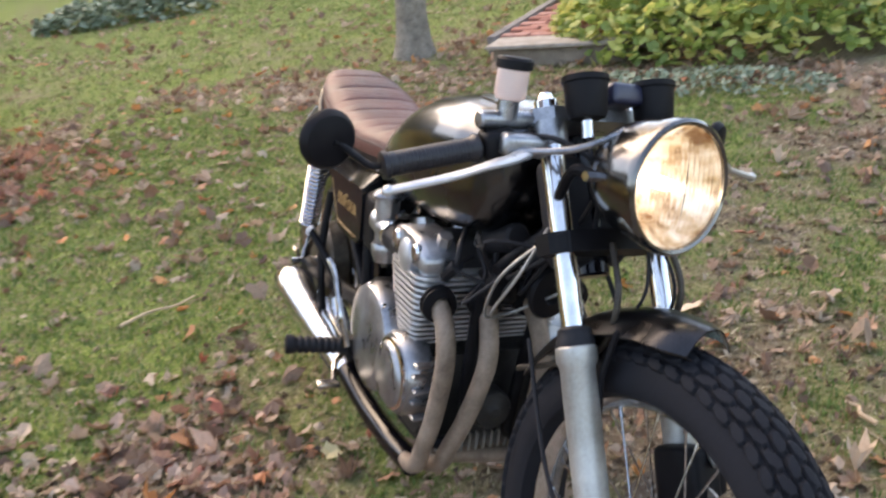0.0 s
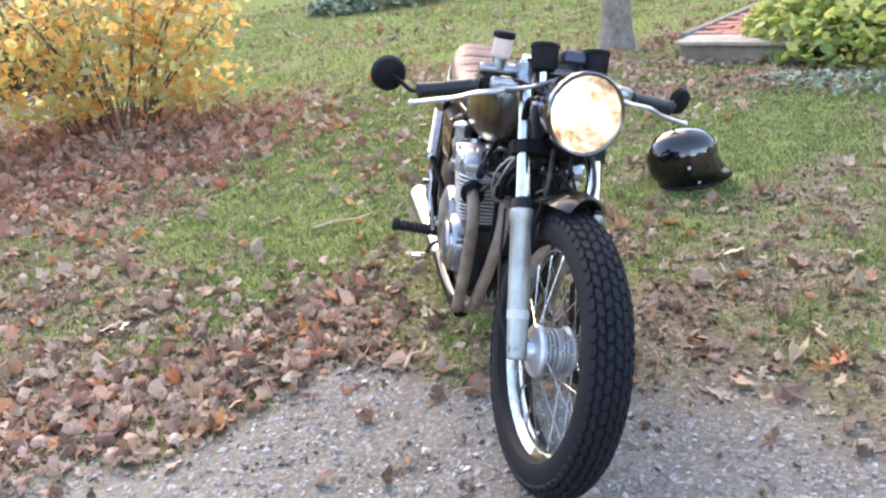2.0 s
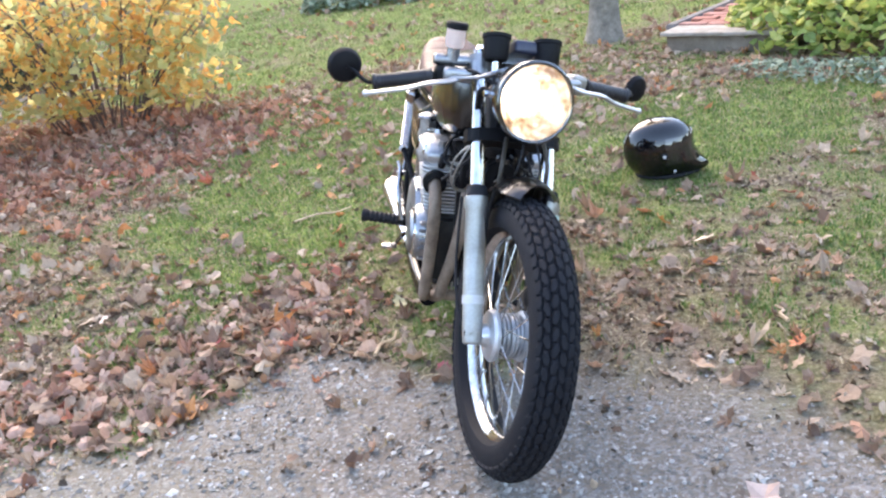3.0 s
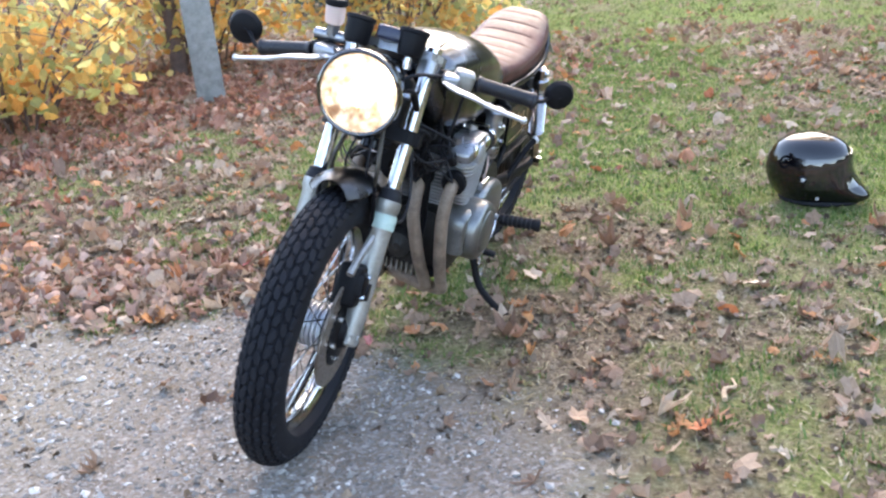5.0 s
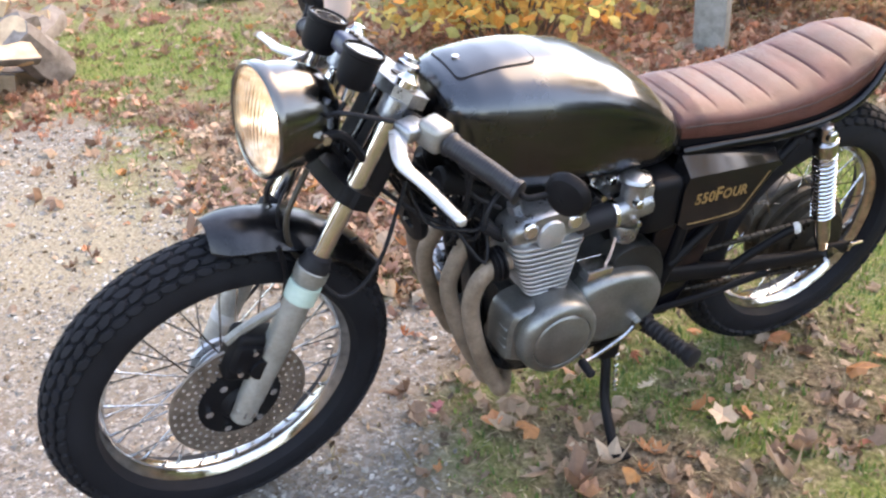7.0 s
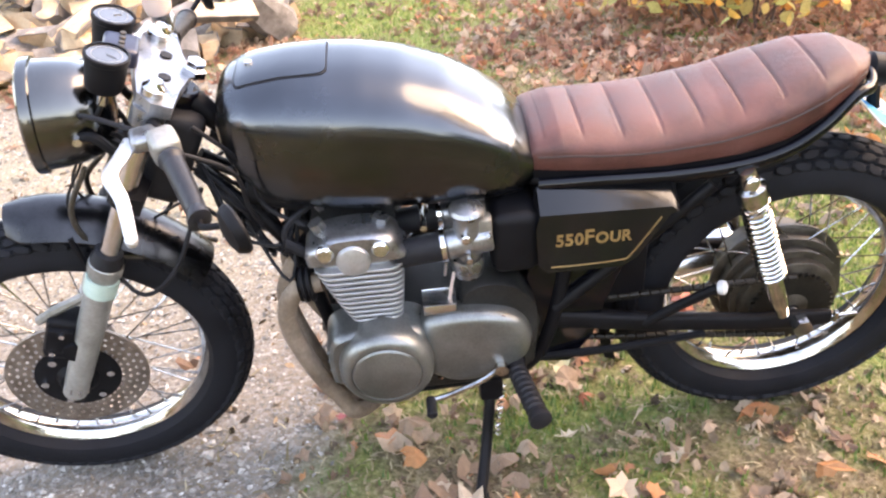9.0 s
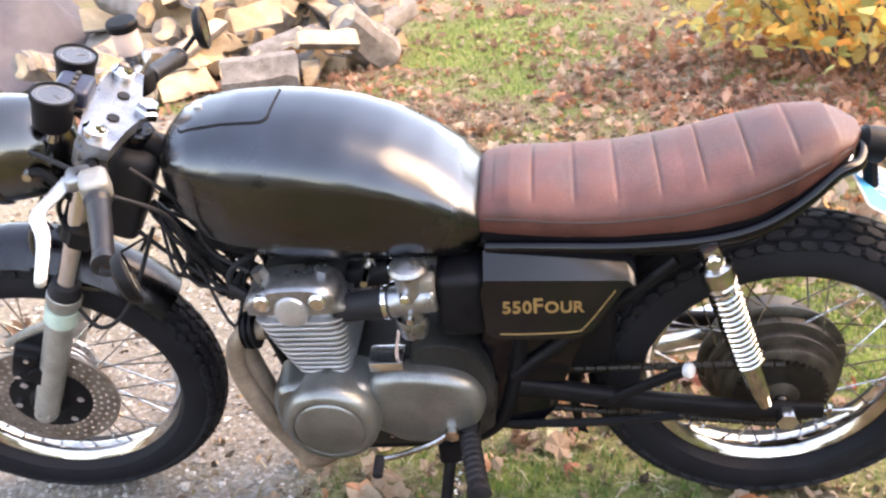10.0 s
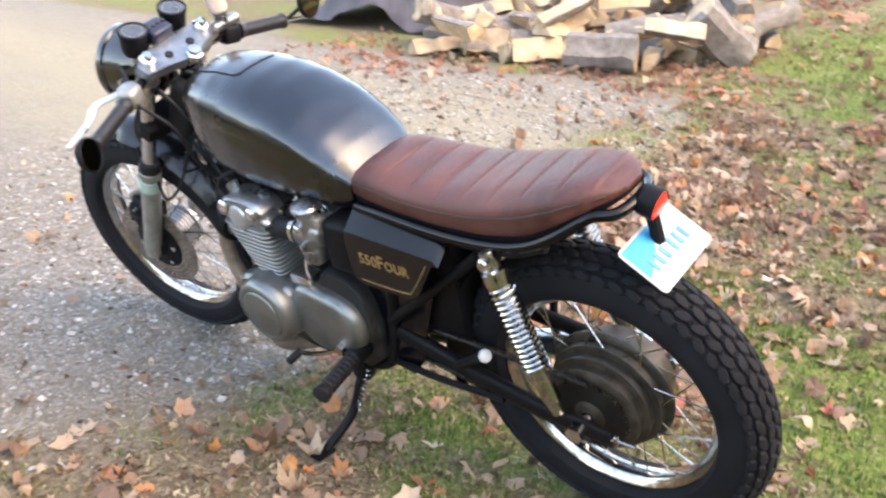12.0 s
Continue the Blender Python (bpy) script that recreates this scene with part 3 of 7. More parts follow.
for k in range(cells):
    for q in range(4):
        ra, rb = levels[q], levels[q + 1]
        a0, a1 = 2 * math.pi * k / cells, 2 * math.pi * (k + 1) / cells
        am, rm = (a0 + a1) / 2 + (q % 2 - 0.5) * 0.06, (ra + rb) / 2
        border = [(ra, a0), (ra, (a0 + a1) / 2), (ra, a1), (rm, a1), (rb, a1), (rb, (a0 + a1) / 2), (rb, a0), (rm, a0)]
        hr = 0.0040
        hole = []
        for (r_, a_) in border:
            d_ = math.hypot(r_ - rm, (a_ - am) * rm)
            hole.append((rm + hr * (r_ - rm) / d_, am + hr * (a_ - am) / d_))
        skins = []
        for xx in (x0, x1):
            bo = [bm.verts.new(disc_pt(r_, a_, xx)) for r_, a_ in border]
            ho = [bm.verts.new(disc_pt(r_, a_, xx)) for r_, a_ in hole]
            bridge(bm, bo, ho)
            skins.append(ho)
        bridge(bm, skins[0], skins[1])
lathe(bm, FC, (1, 0, 0), [(0.128, x0), (0.132, x0), (0.132, x1), (0.128, x1)], cells * 2)
lathe(bm, FC, (1, 0, 0), [(0.076, x0), (0.076, x1)], cells * 2)
bmesh.ops.remove_doubles(bm, verts=bm.verts, dist=0.0004)
fpart("brake_disc", bm, M_DISC, front_wheel, "rust-browned drilled brake disc")
bm = B()
lathe(bm, FC, (1, 0, 0), [(0.080, 0.056), (0.080, 0.066), (0.055, 0.070), (0.040, 0.072), (0.030, 0.085), (0.012, 0.088)], 40)
fpart("disc_carrier", bm, M_SATIN, front_wheel)
for k in range(6):
    a = 2 * math.pi * k / 6
    p = FC + V3((0.068, -0.062 * math.cos(a), 0.062 * math.sin(a)))
    bm = B()
    cyl(bm, p, p + V3((0.008, 0, 0)), 0.008, seg=6)
    fpart("carrier_bolt", bm, M_CHROME, front_wheel)
cm = Matrix.Rotation(radians(-24), 3, "X")
bm = B()
box(bm, FC + V3((0.066, 0.024, 0.118)), (0.056, 0.088, 0.100), cm, 0.012, 3)
box(bm, FC + V3((0.085, 0.010, 0.130)), (0.040, 0.050, 0.060), cm, 0.010, 2)
cyl(bm, FC + V3((0.095, 0.030, 0.105)), FC + V3((0.110, 0.030, 0.105)), 0.024, 0.020, seg=20)
caliper = fpart("brake_caliper", bm, M_SATIN, label="black brake caliper behind the fork leg")
bm = B()
tube(bm, [FC + V3((0.072, -0.018, 0.165)), FC + V3((0.074, 0.020, 0.186)), FC + V3((0.078, 0.062, 0.204)), FC + V3((0.082, 0.085, 0.216))], 0.009, 8)
fpart("caliper_arm", bm, M_ALUDULL, caliper, "dull aluminium caliper arm")
for dy, dz in ((-0.008, 0.112), (0.022, 0.150), (0.036, 0.092)):
    bm = B()
    cyl(bm, FC + V3((0.094, dy, dz)), FC + V3((0.110, dy, dz)), 0.0055, seg=6)
    fpart("caliper_bolt", bm, M_CHROME, caliper)

# -- fork --
for sx in (-1, 1):
    x = 0.090 * sx
    bm = B()
    a, b = fork_at(0.334, x), fork_at(0.625, x)
    x_, y_, d_ = basis(b - a)
    L = (b - a).length
    prof = [(0.018, -0.02), (0.022, -0.015), (0.024, 0.03), (0.0245, 0.05), (0.0255, L * 0.5), (0.026, L - 0.03), (0.030, L - 0.022), (0.030, L - 0.004), (0.026, L)]
    lathe(bm, a, b - a, prof, 28)
    bm.faces.ensure_lookup_table()
    box(bm, FC + V3((x, 0.0, 0.000)), (0.032, 0.042, 0.036), None, 0.008, 2)
    leg = fpart("fork_leg", bm, M_FORKLOW, label="dull aluminium lower fork leg")
    bm = B()
    lathe(bm, fork_at(0.615, x), RAKE, [(0.026, 0), (0.0285, 0.003), (0.0285, 0.017), (0.025, 0.023), (0.0245, 0.032), (0.018, 0.036)], 24)
    fpart("dust_seal", bm, M_RUBBER, leg, "black rubber dust seal")
    bm = B()
    cyl(bm, fork_at(0.63, x), fork_at(0.925, x), 0.0175, seg=24)
    fpart("fork_tube", bm, M_CHROME, label="chromed fork tube")
    bm = B()
    lathe(bm, fork_at(0.735, x), RAKE, [(0.0178, 0), (0.023, 0.001), (0.023, 0.027), (0.0178, 0.028)], 24)
    fpart("tube_clamp", bm, M_SATIN)
    bm = B()
    lathe(bm, fork_at(0.925, x), RAKE, [(0.019, 0), (0.019, 0.012), (0.014, 0.016), (0.010, 0.024), (0.0, 0.024)], 20)
    fpart("fork_cap", bm, M_CHROME)
    if sx < 0:
        bm = B()
        cyl(bm, fork_at(0.40, x) , fork_at(0.418, x), 0.0262, seg=24)
        fpart("reflector_band", bm, M_WHITE, leg, "yellowed white tape band")
        bm = B()
        cyl(bm, FC + V3((x - 0.012, 0.0, 0.002)), FC + V3((x - 0.022, 0.0, 0.002)), 0.012, seg=6)
        fpart("axle_nut", bm, M_CHROME, leg)
    else:
        bm = B()
        cyl(bm, fork_at(0.565, x), fork_at(0.595, x), 0.0292, seg=24)
        fpart("sticker", bm, M_CAMO, leg, "pale green sticker wrapped round the leg")
        bm = B()
        cyl(bm, FC + V3((x + 0.012, 0.0, 0.002)), FC + V3((x + 0.022, 0.0, 0.002)), 0.012, seg=6)
        fpart("axle_nut", bm, M_CHROME, leg)
bm = B()
cyl(bm, FC + V3((-0.105, 0, 0)), FC + V3((0.105, 0, 0)), 0.009, seg=12)
fpart("front_axle", bm, M_OLDCHROME)
for nm, z, th, mt in (("lower_yoke", 0.735, 0.030, M_SATIN), ("upper_yoke", 0.905, 0.022, M_ALU)):
    bm = B()
    c = fork_at(z, 0, -0.028)
    out = [(-0.118, -0.002), (-0.118, 0.030), (-0.095, 0.052), (0.0, 0.062), (0.095, 0.052), (0.118, 0.030), (0.118, -0.002), (0.06, -0.012), (0, -0.03), (-0.06, -0.012)]
    f_, l_ = V3((0, -0.895, 0.446)), V3((1, 0, 0))
    rings = [[c + l_ * px_ + f_ * py_ + RAKE * h for px_, py_ in out] for h in (0, th)]
    loft(bm, rings)
    fpart(nm, bm, mt, label="cast aluminium upper yoke" if nm == "upper_yoke" else "")
bm = B()
lathe(bm, fork_at(0.925, 0, -0.06), RAKE, [(0.021, 0), (0.021, 0.012), (0.016, 0.016), (0.016, 0.024), (0.0, 0.026)], 6)
fpart("stem_nut", bm, M_CHROME)
for px_ in (-0.035, 0.035):
    bm = B()
    c = fork_at(0.918, px_, -0.015)
    cyl(bm, c + RAKE * 0.008, c + RAKE * 0.0105, 0.010, seg=16)
    fpart("yoke_hole", bm, M_RUBBER)

bm = B()
box(bm, fork_at(0.80, 0, -0.062), (0.115, 0.075, 0.17), Matrix.Rotation(radians(-26.5), 3, "X"), 0.02, 3)
fpart("headstock_cover", bm, M_RUBBER, label="black rubber cover over the wiring at the headstock")

# -- front mudguard: a short blade with a pointed front --
bm = B()
rows_ = []
for i in range(15):
    k = i / 14
    th = radians(87 + 60 * k)
    hw = 0.066 - 0.026 * max(0.0, 1 - k / 0.14) ** 2
    row = []
    for j in range(9):
        s = (j - 4) / 4
        rr = 0.366 - 0.034 * abs(s) ** 2.4
        row.append(FC + V3((hw * s, -rr * math.cos(th), rr * math.sin(th))))
    rows_.append(row)
out, inn = [], []
for row in rows_:
    out.append([bm.verts.new(p) for p in row])
    inn.append([bm.verts.new(p + (FC - p).normalized() * 0.003) for p in row])
for g in (out, inn):
    for a, b in zip(g, g[1:]):
        for j in range(8):
            bm.faces.new((a[j], a[j + 1], b[j + 1], b[j]))
for a, b in ((out[0], inn[0]), (out[-1], inn[-1])):
    for j in range(8):
        bm.faces.new((a[j], a[j + 1], b[j + 1], b[j]))
for i in range(14):
    for j in (0, 8):
        bm.faces.new((out[i][j], out[i + 1][j], inn[i + 1][j], inn[i][j]))
mudguard = fpart("front_mudguard", bm, M_GUARD, label="short dark steel front mudguard")
for sx in (-1, 1):
    bm = B()
    tube(bm, [FC + V3((0.064 * sx, 0.09, 0.325)), FC + V3((0.068 * sx, 0.10, 0.26)), FC + V3((0.072 * sx, 0.085, 0.19))], 0.005, 8)
    fpart("stay", bm, M_SATIN, mudguard)

# -- headlight --
HL = V3((-0.006, -1.328, 0.862))
hd = V3((0.05, -0.985, 0.06)).normalized()
bm = B()
prof = [(0.0, -0.128), (0.030, -0.126), (0.056, -0.116), (0.074, -0.098), (0.084, -0.070), (0.089, -0.036), (0.090, -0.012)]
lathe(bm, HL, hd, prof, 48)
headlight = fpart("headlight", bm, M_SHELL, label="round headlight with bare steel shell, switched on")
bm = B()
lathe(bm, HL, hd, [(0.090, -0.014), (0.0945, -0.012), (0.0955, -0.004), (0.0945, 0.004), (0.090, 0.008), (0.0855, 0.006), (0.085, 0.0), (0.085, -0.010)], 56)
fpart("bezel", bm, M_SHELL, headlight, "thin metal bezel")
bm = B()
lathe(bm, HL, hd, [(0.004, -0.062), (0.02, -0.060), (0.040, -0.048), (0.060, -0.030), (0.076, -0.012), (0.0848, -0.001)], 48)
fpart("reflector", bm, M_LIT, headlight, "warm white reflector, bulb light put in as glowing blotches")
bm = B()
lathe(bm, HL, hd, [(0.0001, -0.018), (0.007, -0.020), (0.009, -0.030), (0.008, -0.045), (0.006, -0.060)], 16)
fpart("bulb", bm, M_BULB, headlight)
# the lens: a shallow dome of glass, moulded with upright flutes and a plain band round the edge
bm = B()
lx_, ly_, lz_ = basis(hd)
dome = []
for side in (0, 1):
    rows_ = []
    for k in range(1, 23):
        r_ = 0.0848 * k / 22
        row = []
        for q in range(88):
            a_ = 2 * math.pi * q / 88
            across = r_ * math.cos(a_)
            swell = 0.013 * (1 - (r_ / 0.0848) ** 2)
            flute = 0.0011 * abs(math.sin(across * math.pi / 0.0115)) * min(1.0, max(0.0, (0.078 - r_) / 0.006))
            row.append(bm.verts.new(HL + lx_ * across + ly_ * (r_ * math.sin(a_)) + lz_ * (swell + (0.001 if side == 0 else -0.003 - flute))))
        rows_.append(row)
    for a_, b_2 in zip(rows_, rows_[1:]):
        bridge(bm, a_, b_2)
    bm.faces.new(rows_[0])
    dome.append(rows_)
bridge(bm, dome[0][-1], dome[1][-1])
lens = fpart("lens", bm, M_GLASS, headlight, "fluted clear glass lens")
lens.visible_shadow = False
for sx in (-1, 1):
    bm = B()
    c = HL - hd * 0.075
    tube(bm, [c + V3((0.082 * sx, 0, 0)), c + V3((0.095 * sx, 0.03, 0.0)), fork_at(0.80, 0.095 * sx)], 0.008, 8)
    fpart("lamp_bracket", bm, M_SATIN, headlight)
    bm = B()
    cyl(bm, c + V3((0.080 * sx, 0, 0)), c + V3((0.098 * sx, 0, 0)), 0.008, seg=6)
    fpart("bracket_bolt", bm, M_CHROME, headlight)

# -- gauges --
for sx in (-1, 1):
    ax = V3((0, 0.36, 0.93)).normalized()
    top = V3((0.064 * sx - 0.010, -1.174, 0.983))
    bm = B()
    lathe(bm, top, ax, [(0.0, -0.062), (0.026, -0.060), (0.0295, -0.052), (0.032, -0.010), (0.0345, -0.008), (0.0345, 0.0), (0.031, 0.001), (0.030, -0.004)], 36)
    gauge = fpart("gauge", bm, M_SATIN, label="round gauge in a black cup")
    bm = B()
    lathe(bm, top, ax, [(0.0, -0.002), (0.030, -0.002), (0.0305, -0.005)], 36)
    fpart("dial", bm, M_DIAL, gauge, "dark dial under shiny glass")
    bm = B()
    lathe(bm, top, ax, [(0.0218, -0.0016), (0.0230, -0.0016)], 36)
    fpart("dial_scale", bm, M_ALUDULL, gauge, "pale scale ring")
    bm = B()
    tube(bm, [top - ax * 0.001, top - ax * 0.001 + V3((0.008 * sx, 0.012, -0.0046))], 0.0007, 5, 2)
    fpart("needle", bm, M_ALUDULL, gauge)
    bm = B()
    cyl(bm, top - ax * 0.062, top - ax * 0.088, 0.009, seg=12)
    fpart("cable_collar", bm, M_CHROME, gauge)
    bm = B()
    p = top - ax * 0.088
    tube(bm, [p, p - ax * 0.05 + V3((0, -0.01, 0)), V3((0.03 * sx, -1.20, 0.82)), V3((0.02 * sx, -1.19, 0.74))], 0.004, 8)
    fpart("gauge_cable", bm, M_RUBBER, gauge)
bm = B()
box(bm, V3((0, -1.165, 0.958)), (0.062, 0.055, 0.032), Matrix.Rotation(radians(-21), 3, "X"), 0.008, 3)
fpart("warning_light_console", bm, M_BLUEBOX, label="blue-black warning light box between the gauges")
for k in range(4):
    bm = B()
    c = V3((-0.022 + 0.0147 * k, -1.158, 0.974))
    lathe(bm, c, V3((0, 0.36, 0.93)), [(0.005, -0.002), (0.005, 0.002), (0.0001, 0.003)], 12)
    fpart("warning_light", bm, M_HUB)

# -- clip-on bars, grips, levers, mirrors --
for sx in (-1, 1):
    root = fork_at(0.892, 0.09 * sx)
    end = V3((0.335, -1.058, 0.862)) if sx > 0 else V3((-0.338, -1.098, 0.829))
    d = (end - root).normalized()
    bm = B()
    cyl(bm, root + d * 0.01, end, 0.011, seg=16)
    bar = fpart("clip_on_bar", bm, M_SATIN)
    bm = B()
    lathe(bm, root - RAKE * 0.018, RAKE, [(0.018, 0), (0.027, 0.001), (0.027, 0.035), (0.018, 0.036)], 20)
    fpart("bar_clamp", bm, M_ALU, bar)
    bm = B()
    g0 = root + d * 0.115
    L = (end - g0).length
    prof = [(0.011, 0), (0.020, 0.001), (0.0205, 0.006), (0.0175, 0.010)]
    k = 0.016
    while k < L - 0.016:
        prof += [(0.0172, k), (0.0166, k + 0.0008), (0.0172, k + 0.0016)]
        k += 0.006
    prof += [(0.0175, L - 0.008), (0.020, L - 0.006), (0.020, L + 0.001), (0.012, L + 0.004), (0.0, L + 0.004)]
    lathe(bm, g0, d, prof, 20)
    fpart("grip", bm, M_GRIP, bar, "ribbed black rubber grip")
    bm = B()
    c = root + d * 0.085
    x_, y_, z_ = basis(d)
    mm = Matrix((x_, y_, d)).transposed()
    box(bm, c, (0.044, 0.048, 0.05), mm, 0.012, 3)
    fpart("switch_pod", bm, M_SATIN if sx < 0 else M_ALUDULL, bar, "black switch housing" if sx < 0 else "grey aluminium switch housing")
    bm = B()
    piv = root + d * 0.055 + V3((0, -0.040, -0.004))
    box(bm, root + d * 0.06 + V3((0, -0.022, 0.0)), (0.044 if sx > 0 else 0.070, 0.045, 0.026 if sx > 0 else 0.032), Matrix.Rotation(0.2 * sx, 3, "Z"), 0.009, 3)
    perch = fpart("lever_perch", bm, M_ALU, bar, "cast aluminium lever perch")
    bm = B()
    tip = V3((0.334, -1.158, 0.842)) if sx > 0 else V3((-0.368, -1.178, 0.813))
    mid = piv.lerp(tip, 0.38) + V3((0, -0.030, 0.006))
    path = spline([piv, piv.lerp(tip, 0.16) + V3((0, -0.016, 0)), mid, piv.lerp(tip, 0.60) + V3((0, -0.014, -0.001)), tip], 6)
    rings = []
    for i, p in enumerate(path):
        dd = (path[min(i + 1, len(path) - 1)] - path[max(i - 1, 0)]).normalized()
        xx = V3((0, 0, 1))
        xx = (xx - dd * xx.dot(dd)).normalized()
        yy = dd.cross(xx)
        k = i / (len(path) - 1)
        rings.append([p + xx * (0.0055 * math.cos(a)) + yy * ((0.0155 - 0.0065 * k) * math.sin(a)) for a in (2 * math.pi * q / 10 for q in range(10))])
    loft(bm, rings)
    bmesh.ops.create_icosphere(bm, subdivisions=2, radius=0.0085, matrix=Matrix.Translation(tip))
    fpart("lever", bm, M_LEVER, bar, "silver hand lever with ball end")
    # bar-end mirror
    mp = V3((-0.406, -1.058, 0.854)) if sx < 0 else V3((0.386, -1.002, 0.876))
    bm = B()
    fd = V3((-0.10, 0.985, 0.05)).normalized() if sx < 0 else V3((-0.42, 0.90, 0.10)).normalized()
    mr = 1.0 if sx < 0 else 0.86
    lathe(bm, mp, fd, [(r_ * mr, s_) for r_, s_ in ((0.0, -0.016), (0.02, -0.015), (0.036, -0.010), (0.042, -0.002), (0.043, 0.004), (0.040, 0.008), (0.0385, 0.006))], 36)
    mirror = fpart("bar_end_mirror", bm, M_SATIN, label="round black bar-end mirror")
    bm = B()
    lathe(bm, mp, fd, [(0.0, 0.006), (0.0385 * mr, 0.006)], 36)
    fpart("mirror_glass", bm, M_MIRROR, mirror)
    bm = B()
    tube(bm, [end, end + d * 0.02 + V3((0, 0, 0.004)), mp + V3((-0.018 * sx, -0.012, -0.006)), mp - fd * 0.014], 0.005, 8)
    fpart("mirror_stem", bm, M_SATIN, mirror)

# -- brake master cylinder with its fluid cup --
bm = B()
rc = fork_at(0.888, -0.158, 0.012) + V3((0, 0.032, 0.014))
cyl(bm, rc + V3((0.045, 0, 0.0)), rc + V3((-0.045, 0.004, -0.004)), 0.014, seg=16, bev=0.003)
cyl(bm, rc, rc + V3((0, 0, 0.028)), 0.016, seg=16)
master = fpart("master_cylinder", bm, M_ALU, label="aluminium brake master cylinder")
bm = B()
lathe(bm, rc + V3((0, 0, 0.026)), (0, 0, 1), [(0.012, 0), (0.021, 0.004), (0.0235, 0.012), (0.0235, 0.048)], 28)
fpart("fluid_cup", bm, M_CUP, master, "milky pinkish fluid cup")
bm = B()
lathe(bm, rc + V3((0, 0, 0.072)), (0, 0, 1), [(0.0245, 0), (0.027, 0.002), (0.027, 0.013), (0.024, 0.017), (0.0, 0.018)], 28)
fpart("cup_cap", bm, M_SATIN, master, "black screw cap")

# -- cables and wires round the steering head --
cables = [
    [(-0.14, -1.12, 0.89), (-0.10, -1.20, 0.90), (-0.04, -1.22, 0.85), (-0.03, -1.12, 0.72), (-0.06, -1.0, 0.63)],
    [(0.14, -1.13, 0.885), (0.09, -1.22, 0.89), (0.03, -1.20, 0.80), (0.05, -1.08, 0.68), (0.09, -0.95, 0.60)],
    [(-0.17, -1.15, 0.875), (-0.10, -1.235, 0.895), (0.00, -1.25, 0.935), (0.03, -1.20, 0.90)],
    [(-0.05, -1.12, 0.76), (-0.10, -1.12, 0.68), (-0.11, -1.06, 0.60), (-0.05, -1.00, 0.57), (0.02, -1.05, 0.62)],
    [(-0.04, -1.13, 0.75), (-0.115, -1.09, 0.67), (-0.10, -1.02, 0.58), (-0.03, -0.97, 0.56)],
    [(0.02, -1.27, 0.78), (0.0, -1.30, 0.70), (-0.01, -1.22, 0.62), (0.0, -1.12, 0.66)],
    [(0.04, -1.26, 0.78), (0.055, -1.30, 0.70), (0.035, -1.25, 0.60), (0.02, -1.14, 0.60)],
    [(0.12, -1.05, 0.87), (0.10, -0.98, 0.78), (0.10, -0.96, 0.70), (0.11, -0.90, 0.66)],
    [(0.18, -1.06, 0.86), (0.15, -0.99, 0.80), (0.13, -0.98, 0.72), (0.10, -0.97, 0.66)],
]
for i, pts in enumerate(cables):
    bm = B()
    tube(bm, pts, 0.0050 if i == 2 else 0.0026 if 3 <= i <= 6 else 0.0040, 8)
    part("cable", bm, M_ALU if i == 2 else M_ALUDULL if i in (3, 4) else M_RUBBER, bike, "braided steel brake line" if i == 2 else "pale grey wire" if i in (3, 4) else "")
bm = B()
tube(bm, [(0.085, -1.255, 0.60), (0.11, -1.20, 0.55), (0.10, -1.13, 0.60), (0.06, -1.07, 0.72)], 0.004, 8)
part("brake_hose", bm, M_RUBBER, bike)
bm = B()
tube(bm, [(-0.10, -1.17, 0.60), (-0.115, -1.28, 0.46), (-0.112, -1.36, 0.38), (-0.095, -1.405, 0.34)], 0.0038, 8)
part("speedometer_cable", bm, M_RUBBER, bike)

# -- tank --
TOP = [(-1.025, 0.858), (-1.018, 0.880), (-1.0, 0.893), (-0.955, 0.905), (-0.90, 0.911), (-0.84, 0.911), (-0.78, 0.905), (-0.71, 0.890), (-0.64, 0.862), (-0.58, 0.825), (-0.54, 0.792), (-0.508, 0.758)]
LOW = [(-1.025, 0.800), (-1.015, 0.770), (-0.985, 0.728), (-0.96, 0.703), (-0.93, 0.688), (-0.85, 0.674), (-0.78, 0.668), (-0.65, 0.664), (-0.56, 0.664), (-0.52, 0.670), (-0.508, 0.684)]
WID = [(-1.025, 0.062), (-1.015, 0.086), (-0.99, 0.105), (-0.955, 0.120), (-0.90, 0.133), (-0.82, 0.141), (-0.74, 0.142), (-0.66, 0.138), (-0.58, 0.128), (-0.54, 0.119), (-0.508, 0.102)]
RIDGE = [(-1.025, 0.832), (-0.98, 0.822), (-0.90, 0.808), (-0.80, 0.797), (-0.70, 0.786), (-0.62, 0.770), (-0.56, 0.746), (-0.508, 0.722)]
bm = B()
rings = []
